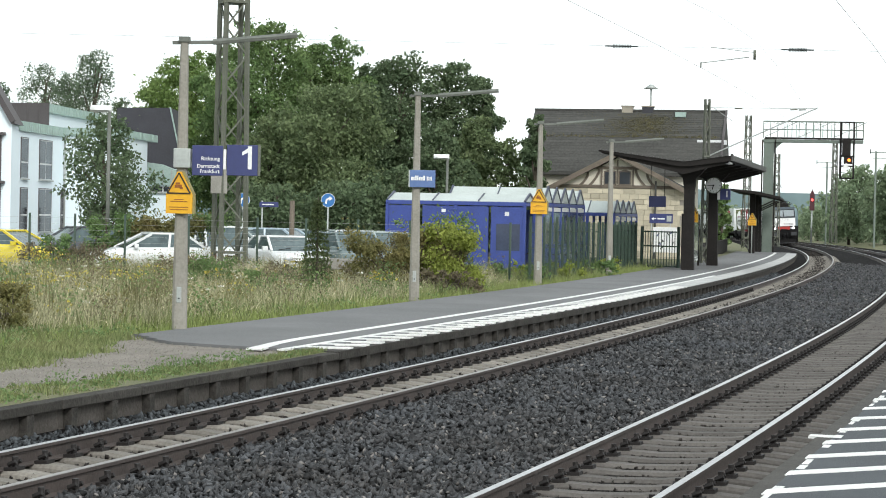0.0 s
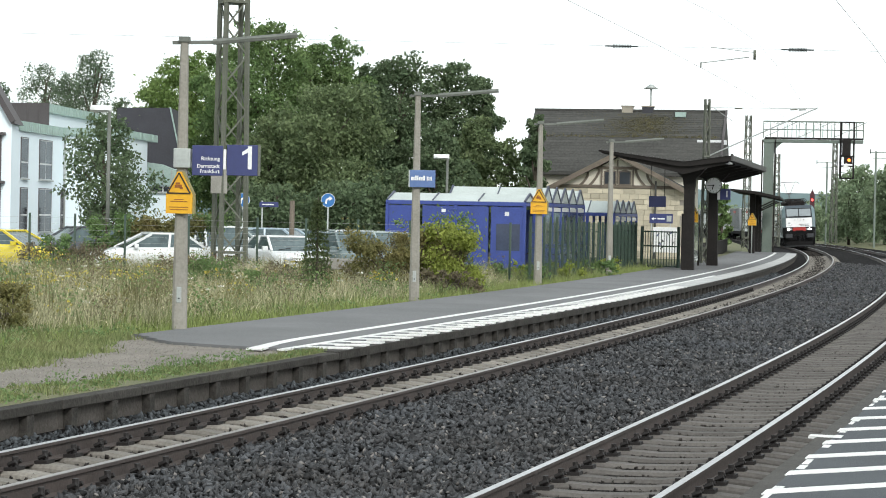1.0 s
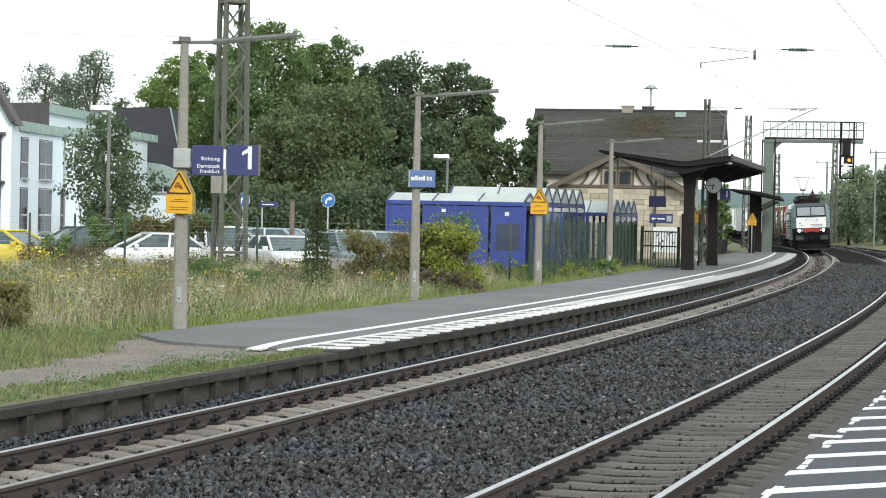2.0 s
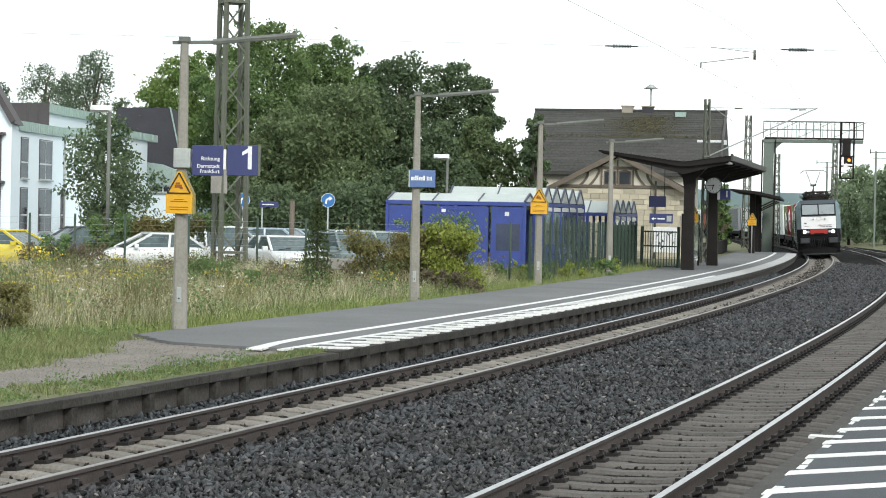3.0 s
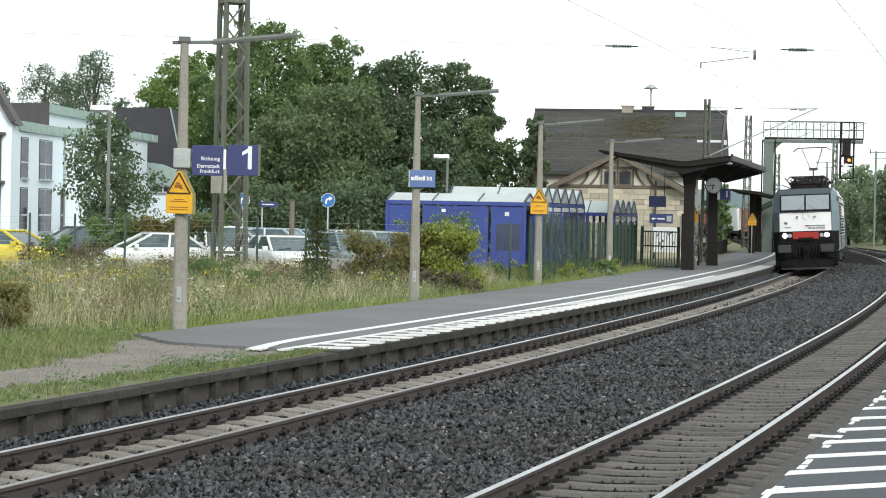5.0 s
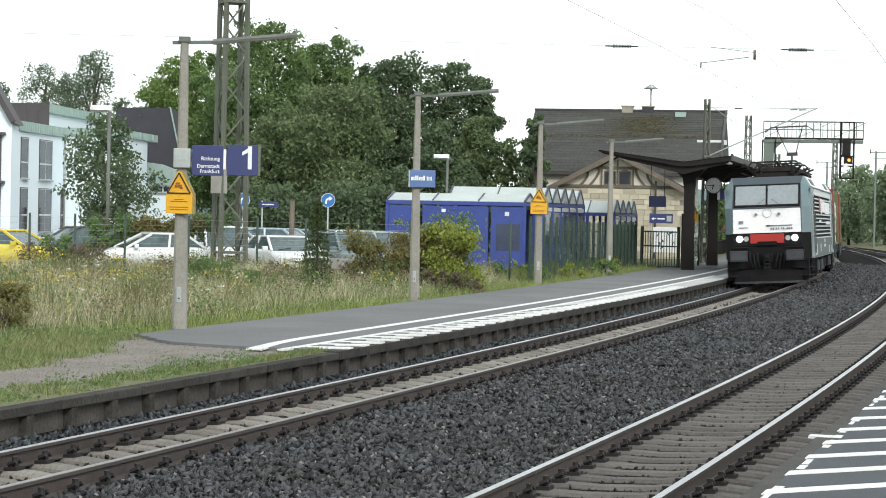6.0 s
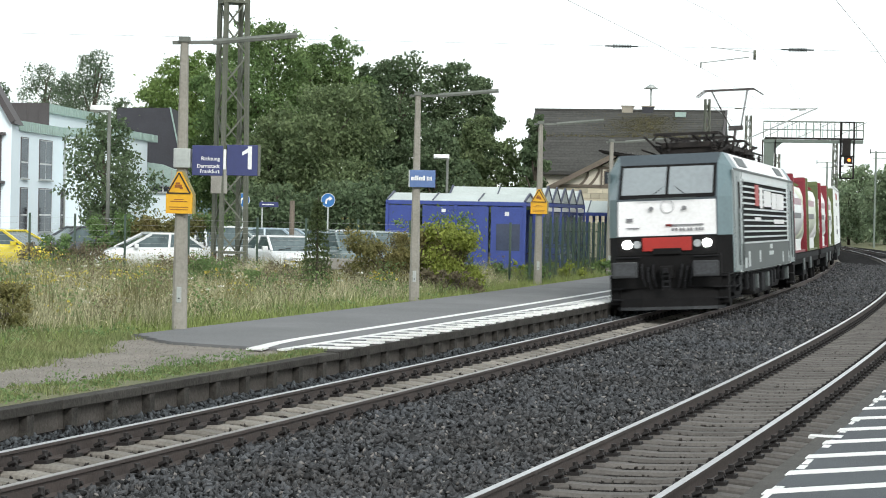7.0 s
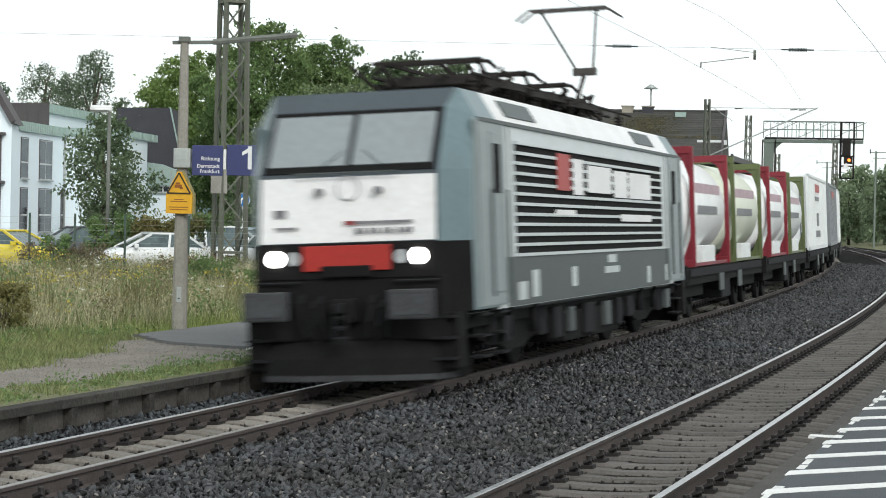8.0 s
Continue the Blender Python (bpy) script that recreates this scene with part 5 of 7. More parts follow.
for i, (s, o, w) in enumerate(((67, -6.6, 2.2), (71.5, -6.7, 2.6), (76.5, -6.5, 2.6), (81.0, -6.6, 2.2))):
    p = trk(s, o)
    bush("weeds", p.x, p.y, w, 1.0, 0.75, LEAF_YELLOW if i % 2 else LEAF_MID, "tangled green weeds along the fence foot", 90 + i, 1700, 0.05)
conifer(-3.05, 52, 2.5, 58)


# ---- things on and behind platform one ----
POLE = mat("lichened_concrete_pole", (0.30, 0.285, 0.25), (0.20, 0.19, 0.16), 0.9, big=1.6, fine=22, bump=0.35)
LAMP_GREY = mat("weathered_lamp_housing", (0.16, 0.17, 0.15), (0.10, 0.11, 0.095), 0.7, big=2, fine=18)
PATINA = mat("pale_copper_green_cladding", (0.36, 0.47, 0.43), (0.28, 0.37, 0.34), 0.6, big=1.0, fine=12, bump=0.05)
GALV = mat("pale_galvanised_steel", (0.42, 0.45, 0.43), (0.33, 0.35, 0.34), 0.5, 0.3, big=2, fine=20)
WHITE_P = mat("white_enamel", (0.78, 0.79, 0.78), (0.66, 0.67, 0.66), 0.5, big=2, fine=15, bump=0.03)
BLUE_SIGN = mat("dark_blue_sign_face", (0.035, 0.045, 0.15), (0.03, 0.038, 0.12), 0.45, big=2, fine=15, bump=0.02)
PALE_BLUE = mat("faded_blue_sign_face", (0.10, 0.17, 0.36), (0.08, 0.14, 0.30), 0.5, big=2, fine=15, bump=0.02)
YELLOW = mat("yellow_warning_face", (0.75, 0.40, 0.015), (0.66, 0.34, 0.02), 0.5, big=3, fine=15, bump=0.02)
YELLOW_EDGE = mat("yellow_sign_edge", (0.30, 0.27, 0.12), None, 0.6, big=3, fine=15)
BLACK = mat("black_print", (0.02, 0.02, 0.02), None, 0.6, big=4, fine=20, bump=0)
BROWN = mat("brown_print", (0.30, 0.10, 0.02), None, 0.6, big=4, fine=20, bump=0)
MAST = mat("grey_green_mast_paint", (0.15, 0.16, 0.125), (0.10, 0.105, 0.085), 0.7, 0.2, big=2, fine=20)
GREEN_POST = mat("dark_green_fence_paint", (0.035, 0.065, 0.045), (0.025, 0.045, 0.032), 0.6, big=3, fine=20)
BLUE_STEEL = mat("royal_blue_steel", (0.045, 0.075, 0.30), (0.035, 0.055, 0.21), 0.5, big=1.5, fine=15, bump=0.03)
SHED_FRAME = mat("dark_blue_glazing_bar", (0.07, 0.08, 0.12), None, 0.5, big=3, fine=15)
ROOF_SHEET = mat("milky_plastic_roof_sheet", (0.50, 0.55, 0.53), (0.38, 0.42, 0.40), 0.45, big=1.2, fine=15, bump=0.05)
SHED_GLASS = glass("shelter_glass", (0.72, 0.80, 0.90), 0.04, 0.92)
SHED_WINDOW = mat("smoky_shelter_window", (0.06, 0.075, 0.12), (0.045, 0.055, 0.09), 0.12, big=2, fine=10, bump=0, spec=0.5)
CANOPY = mat("dark_canopy_steel", (0.015, 0.0135, 0.013), (0.026, 0.023, 0.021), 0.85, big=1.5, fine=18, bump=0.2, spec=0.2)
SCREEN_GLASS = glass("screen_glass", (0.75, 0.85, 0.82), 0.05, 0.9)
CANOPY_TOP = mat("weathered_canopy_felt", (0.10, 0.10, 0.095), None, 0.9, big=1.5, fine=25)


def pentagon_sign(parent, at, k=1.0):
    """Yellow warning sign: a triangle above a text plate, all one outline."""
    o = [(-0.215, 0.0), (0.215, 0.0), (0.215, 0.30), (0.03, 0.66), (-0.03, 0.66), (-0.215, 0.30)]
    o = [(x * k, z * k) for x, z in o]
    sg = part("warning_sign", prism(BM(), o, -0.02, 0.02), YELLOW, parent, "yellow warning sign with a black triangle", at)
    part("sign_back", prism(BM(), [(x * 1.04 + 0.03 * k, z * 1.01) for x, z in o], 0.022, 0.07), YELLOW_EDGE, sg)
    tri = BM()
    for (x0, z0), (x1, z1) in (((-0.19, 0.32), (0.19, 0.32)), ((0.19, 0.32), (0, 0.64)), ((0, 0.64), (-0.19, 0.32))):
        bar(tri, (x0 * k, -0.024, z0 * k), (x1 * k, -0.024, z1 * k), 0.02 * k, 0.02 * k)
    part("triangle", tri, BLACK, sg)
    pic = BM()
    for x, z, w, h in ((-0.01, 0.43, 0.12, 0.05), (-0.02, 0.475, 0.07, 0.03), (0.04, 0.40, 0.05, 0.03)):
        box(pic, (x - w / 2) * k, (x + w / 2) * k, -0.026, -0.018, (z - h / 2) * k, (z + h / 2) * k)
    part("pictogram", pic, BROWN, sg)
    for z, w in ((0.22, 0.16), (0.19, 0.28), (0.10, 0.32), (0.06, 0.30)):
        part("print_bar", box(BM(), -w / 2 * k, w / 2 * k, -0.024, -0.018, (z - 0.006) * k, (z + 0.006) * k), BROWN, sg)
    return sg


def platform_lamp(s, off, z0, top=4.83, arm=1.9):
    t = thing("platform_lamp", trk_pose(s, off, z0) @ Matrix.Rotation(radians(15), 4, "Z"), "tapered concrete lamp pole with a long crossarm luminaire", "street lamp", "lamp poles along the platform")
    p = BM()
    loft_pole = [[(x * r, y * r, z) for x, y in ((-1, -0.6), (-0.6, -1), (0.6, -1), (1, -0.6), (1, 0.6), (0.6, 1), (-0.6, 1), (-1, 0.6))] for z, r in ((-0.4, 0.125), (1.0, 0.112), (top, 0.062))]
    vs = loft(p, loft_pole)
    p.faces.new(vs[-1])
    part("pole", p, POLE, t, "weathered concrete pole")
    part("cap", box(BM(), -0.09, 0.09, -0.09, 0.09, top - 0.02, top + 0.07, 0.01), LAMP_GREY, t)
    part("crossarm", bar(BM(), (-0.20, 0, top - 0.03), (0.60, 0, top - 0.01), 0.05, 0.06), LAMP_GREY, t)
    lum = BM()
    prism(lum, ((-0.06, 0.0), (0.06, 0.0), (0.075, 0.045), (0.03, 0.09), (-0.03, 0.09), (-0.075, 0.045)), 0, arm - 0.5)
    q = Vector((arm - 0.5, 0, 0.14)).to_track_quat("Y", "Z").to_matrix().to_4x4()
    part("luminaire", lum, LAMP_GREY, t, "long grey fluorescent luminaire", Matrix.Translation((0.48, 0, top - 0.05)) @ q)
    h = part("service_hatch", box(BM(), -0.04, 0.04, -0.135, -0.09, 0.48, 0.74, 0.008), GALV, t, "pale service hatch")
    part("lock", cyl(BM(), (0, -0.142, 0.55), (0, -0.13, 0.55), 0.014, n=8), BLACK, h)
    return t


def lamps_and_signs():
    poles = [platform_lamp(35.73, -5.53, P1 - 0.04), platform_lamp(50.46, -5.68, P1 - 0.06), platform_lamp(64.75, -5.75, P1 - 0.06), platform_lamp(77.95, -5.75, P1 - 0.06, 4.8)]
    a = poles[0]
    part("junction_box", box(BM(), -0.13, 0.15, -0.16, 0.12, 2.72, 3.04, 0.015), GALV, a, "pale grey junction box")
    part("cable_bracket", bar(BM(), (0.1, 0.05, 2.9), (0.75, 0.05, 2.9), 0.05, 0.06), GALV, a)
    s1 = part("direction_sign", box(BM(), 0.17, 0.68, -0.07, 0.03, 2.60, 3.10, 0.008), BLUE_SIGN, a, "dark blue sign naming two destinations")
    up = Matrix.Rotation(radians(90), 4, "X")
    for body, z in (("Richtung", 2.88), ("Darmstadt", 2.755), ("Frankfurt", 2.67)):
        text("sign_text", body, 0.088, WHITE_P, s1, Matrix.Translation((0.63, -0.073, z)) @ up, "RIGHT", "white lettering")
    part("sign_divider", box(BM(), 0.69, 0.735, -0.065, 0.02, 2.71, 3.04), WHITE_P, a)
    s2 = part("track_number_sign", box(BM(), 0.745, 1.26, -0.07, 0.03, 2.61, 3.12, 0.008), BLUE_SIGN, a, "dark blue sign with a white track number")
    text("sign_text", "1", 0.54, WHITE_P, s2, Matrix.Translation((1.13, -0.073, 2.885)) @ up, "CENTER", "white numeral")
    part("numeral_flag", prism(BM(), ((1.115, 3.075), (1.0, 3.0), (1.0, 2.945), (1.115, 3.0)), -0.076, -0.070), WHITE_P, s2)
    part("sign_edge", box(BM(), 1.262, 1.30, -0.06, 0.03, 2.61, 3.12), MAST, a)
    pentagon_sign(a, Matrix.Translation((-0.02, -0.16, 1.96)) @ Matrix.Rotation(radians(-12), 4, "Z"), 1.05)
    pentagon_sign(poles[2], Matrix.Translation((-0.02, -0.16, 2.14)) @ Matrix.Rotation(radians(-8), 4, "Z"), 1.12)
    b = poles[1]
    nm = part("station_sign", box(BM(), -0.16, 0.44, -0.17, -0.11, 2.68, 3.08, 0.01), PALE_BLUE, b, "blue station name sign")
    part("sign_rim", box(BM(), -0.18, -0.15, -0.175, -0.10, 2.68, 3.08), GALV, b)
    random.seed(3)
    x = -0.12
    for w in (0.05, 0.04, 0.05, 0.04, 0.05, 0.05, 0.05):
        part("print_bar", box(BM(), x, x + w - 0.012, -0.176, -0.168, 2.84, 2.84 + random.choice((0.08, 0.11))), WHITE_P, nm)
        x += w
    for w in (0.04, 0.03, 0.03, 0.03):
        part("print_bar", box(BM(), x + 0.03, x + w + 0.02, -0.176, -0.168, 2.84, 2.93), WHITE_P, nm)
        x += w


lamps_and_signs()


def lattice_mast(x, y, turn, a0, a1, height, label, n=12, leg=0.10, z0=0.05):
    t = thing("lattice_mast", pose(x, y, z0, 0, 0, turn), label, "mast")
    def at(i, z):
        h = (a0 + (a1 - a0) * z / height) / 2
        sx, sy = ((-1, -1), (1, -1), (1, 1), (-1, 1))[i % 4]
        return Vector((sx * h, sy * h, z))
    for i in range(4):
        part("leg", bar(BM(), at(i, 0), at(i, height), leg, leg), MAST, t)
    for k in range(n):
        z0_, z1_ = height * k / n, height * (k + 1) / n
        for i in range(4):
            e = (i + k) % 2
            part("brace", bar(BM(), at(i, z0_ if e else z1_), at(i + 1, z1_ if e else z0_), 0.045, 0.045), MAST, t)
    for z in (height * 0.0 + 0.9, height * 0.66):
        part("ring", box(BM(), -a0 * 0.5, a0 * 0.5, -a0 * 0.5, a0 * 0.5, z - 0.04, z + 0.04), MAST, t)
    return t


m1 = lattice_mast(-6.58, 66, 23, 0.80, 0.60, 13.0, "grey-green steel lattice mast on a square base", 15, 0.12)
part("notice_board", box(BM(), -0.55, -0.05, -0.55, -0.50, 2.7, 3.5, 0.01), CONCRETE, m1, "weathered board on the mast", Matrix.Rotation(radians(-23), 4, "Z"))
part("base_plinth", box(BM(), -0.62, 0.62, -0.62, 0.62, -0.1, 0.55, 0.03), CONCRETE, m1, "concrete mast plinth")
lattice_mast(12.3, 101, 10, 0.30, 0.20, 7.9, "slim pale lattice mast behind the canopy", 14, 0.05)
lattice_mast(24.0, 170, 10, 0.55, 0.36, 10.6, "slim lattice mast beyond the canopies", 16, 0.07)
lattice_mast(29.75, 192, 10, 0.55, 0.36, 8.3, "far lattice mast beyond the gantry", 14, 0.07)
lattice_mast(42.9, 236, 10, 0.62, 0.36, 11.2, "far lattice mast on the bank", 14, 0.09)


def overhead_wires():
    """Contact and carrying wires with their registration arms."""
    for off, label in ((0.0, "thin overhead contact and carrying wires over the near platform's track"), (4.72, "thin overhead contact and carrying wires over the far track")):
        t = thing("overhead_line", Matrix.Identity(4), label, "overhead wire", kind="structure")
        w = BM()
        c = BM()
        pts = [trk(-20 + i * 10, off, 6.12) for i in range(40)]
        for p, q in zip(pts, pts[1:]):
            cyl(w, p, q, 0.0045, n=4, cap=False)
        pts = [trk(-20 + i * 10, off, 7.55 - 0.35 * math.cos(2 * math.pi * (i * 10 - 20 - 9) / 60) * -1) for i in range(40)]
        for p, q in zip(pts, pts[1:]):
            cyl(c, p, q, 0.004, n=4, cap=False)
        part("contact_wire", w, COPPER, t)
        part("carrying_wire", c, COPPER, t)
    ins = BM()
    for i in range(12):
        cyl(ins, (-0.10 + i * 0.018, 0, 0), (-0.092 + i * 0.018, 0, 0), 0.022, n=8)
    cyl(ins, (-0.19, 0, 0), (0.19, 0, 0), 0.009, n=6)
    ins = finish(ins, "section_insulator")
    for x in (2.03, 4.08):
        o = tagged(part("section_insulator", ins, L_MID), "ribbed dark insulator strung in a cross wire", "insulator", "insulators in the cross wires")
        o.matrix_world = pose(x, 25, 4.23, 0, 0, 0)
    cw = tagged(part("cross_wire", cyl(BM(), (-30, 25, 4.25), (40, 25, 4.21), 0.002, n=4), COPPER), "very thin span wire across the tracks", "wire", kind="structure")
    arm = thing("registration_arm", Matrix.Identity(4), "thin steady arm holding the contact wire", "wire fitting")
    part("arm_tube", cyl(BM(), (7.1, 60, 6.63), (8.45, 60, 6.82), 0.014, n=6), GALV, arm)
    part("arm_tube", cyl(BM(), (7.35, 60, 7.08), (8.6, 60, 6.95), 0.010, n=6), GALV, arm)
    part("arm_clamp", cyl(BM(), (8.6, 60, 6.75), (8.6, 60, 7.02), 0.04, n=8), MAST, arm)
    part("arm_tip", cyl(BM(), (7.1, 60, 6.5), (7.1, 60, 6.65), 0.02, n=6), MAST, arm)


overhead_wires()


def cantilever():
    t = thing("cantilever", Matrix.Identity(4), "thin wire cantilever reaching from the slim mast over the track", "wire fitting")
    part("stay_tube", cyl(BM(), (12.4, 101, 7.55), (17.45, 101, 7.62), 0.016, n=6), GALV, t)
    part("strut_tube", cyl(BM(), (12.45, 101, 5.30), (17.5, 101, 7.65), 0.032, n=6), GALV, t)
    for x in (13.6, 16.2, 16.6):
        part("clamp", cyl(BM(), (x, 101, 7.53), (x + 0.35, 101, 7.55), 0.03, n=8), MAST, t)
    part("strut_tube", cyl(BM(), (12.6, 101, 7.55), (13.5, 101, 6.95), 0.014, n=6), GALV, t)


cantilever()


def canopies():
    t = thing("platform_canopy", trk_pose(88.1, -4.22, 0), "dark steel butterfly canopy on two tapered posts", "canopy")
    rf = BM()
    prism(rf, ((-3.4, 4.98), (-3.4, 4.90), (-0.2, 4.36), (0.2, 4.36), (1.85, 4.60), (1.85, 4.81), (0.1, 4.56), (-0.1, 4.56)), -1.2, 17.0)
    part("roof", rf, CANOPY, t, "dark folded canopy roof")
    # corrugated sheets show as small teeth along the front edge
    tooth = finish(box(BM(), -0.05, 0.05, -0.06, 0.0, -0.03, 0.03), "sheet_rib")
    for i in range(26):
        x = -3.35 + i * 0.21
        part("sheet_rib", tooth, CANOPY_TOP, t, "", pose(x, -1.2, 5.0 + (x + 3.4) / 3.3 * -0.42 if x < -0.1 else 4.58 + 0.14 * x))
    for x in (0.0, 1.3):
        lum = part("platform_luminaire", box(BM(), x + 0.3, x + 0.5, -1.0, 0.2, 4.36 + 0.1 * x, 4.44 + 0.1 * x, 0.02), WHITE_P, t, "white fluorescent luminaire under the roof")
    part("roof_edge", bar(BM(), (1.89, -1.2, 4.72), (1.89, 17.0, 4.72), 0.06, 0.22), CANOPY_TOP, t)
    for y in (-1.0, 2.0, 5.0, 8.0, 11.0, 14.0, 16.8):
        part("rafter", prism(BM(), ((-3.3, 4.84), (0, 4.05), (1.75, 4.52), (1.75, 4.62), (0.0, 4.38), (-3.3, 4.93)), y - 0.06, y + 0.06), CANOPY, t)
    for y in (0.0, 9.9):
        p = BM()
        loft(p, [[(x * w + 0.13, yy * 0.16 + y, z) for x, yy in ((-1, -1), (1, -1), (1, 1), (-1, 1))] for z, w in ((0.15, 0.25), (0.9, 0.22), (3.4, 0.20), (3.9, 0.26), (4.4, 0.75))])
        part("post", p, CANOPY, t, "tapered dark steel post")
    post2 = trk_pose(98.0, -4.22, 0)
    c = thing("station_clock", post2 @ Matrix.Translation((0.22, -0.45, 3.80)), "round white platform clock with a dark rim", "clock")
    part("clock_case", cyl(BM(), (0, -0.08, 0), (0, 0.08, 0), 0.37, n=32), MAST, c)
    part("clock_face", cyl(BM(), (0, -0.088, 0), (0, -0.078, 0), 0.33, n=32), WHITE_P, c, "white dial")
    part("pointer", bar(BM(), (0.03, -0.095, 0), (-0.27, -0.095, 0.0), 0.01, 0.03), BLACK, c)
    part("pointer", bar(BM(), (0, -0.095, 0.03), (-0.06, -0.095, -0.19), 0.01, 0.04), BLACK, c)
    tick = finish(box(BM(), -0.008, 0.008, -0.093, -0.086, 0.26, 0.31), "tick")
    for i in range(12):
        part("tick", tick, BLACK, c, "", Matrix.Rotation(i * math.pi / 6, 4, "Y"))
    part("hanger", cyl(BM(), (0, 0, 0.36), (0, 0, 0.80), 0.03, n=8), CANOPY, c)
    n = thing("track_number_sign", post2 @ Matrix.Translation((0.68, -0.3, 3.42)), "small blue hanging sign with a white numeral", "sign")
    part("plate", box(BM(), -0.30, 0.28, -0.04, 0.04, -0.24, 0.24, 0.01), BLUE_SIGN, n)
    part("white_field", box(BM(), -0.30, -0.18, -0.05, -0.035, -0.24, 0.24), WHITE_P, n)
    text("numeral", "1", 0.40, WHITE_P, n, Matrix.Translation((0.12, -0.045, 0)) @ Matrix.Rotation(radians(90), 4, "X"))
    part("hanger", cyl(BM(), (0, 0, 0.2), (0, 0, 0.95), 0.02, n=6), CANOPY, n)
    for s, o, z in ((94.4, -4.62, 2.5), (138.4, -4.3, 2.35)):
        w = thing("warning_sign_post", trk_pose(s, o, 0.2), "yellow warning sign on a thin post", "sign", "yellow warning signs")
        part("post", cyl(BM(), (0, 0.1, 0), (0, 0.1, z + 0.2), 0.035, n=8), GALV, w)
        pentagon_sign(w, Matrix.Translation((0, 0, z - 0.55)), 1.15)
    sc = thing("glass_screen", trk_pose(90.5, -4.6, 0.2), "glazed wind screen in a dark frame", "screen")
    for y in (0, 2.2, 4.4, 6.6):
        part("screen_post", box(BM(), -0.04, 0.04, y - 0.04, y + 0.04, 0, 2.3), CANOPY, sc)
    for y in (0.04, 2.24, 4.44):
        o = part("pane", box(BM(), -0.01, 0.01, y, y + 2.12, 0.25, 2.2), SCREEN_GLASS, sc)
    part("rail", box(BM(), -0.05, 0.05, 0, 6.6, 2.2, 2.3), CANOPY, sc)
    u = thing("platform_canopy", trk_pose(139, -4.3, 0), "second dark canopy further along the platform", "canopy")
    part("roof", prism(BM(), ((-1.4, 4.28), (-1.4, 4.18), (0.2, 3.98), (1.75, 3.68), (1.75, 3.83), (0.2, 4.15)), -2, 16), CANOPY, u)
    for y in (0.0, 8.0, 15.0):
        part("post", box(BM(), -0.18, 0.18, y - 0.18, y + 0.18, 0.1, 4.0, 0.03), CANOPY, u, "dark square post")
        part("strut", bar(BM(), (0.1, y, 3.0), (1.4, y, 3.65), 0.08, 0.08), CANOPY, u)
    w = tagged(part("parapet_wall", arc_slab(BM(), 120, 150, -6.4, -6.2, 0.0, 1.0), CANOPY), "low dark wall behind the far platform", "wall", kind="structure")


canopies()


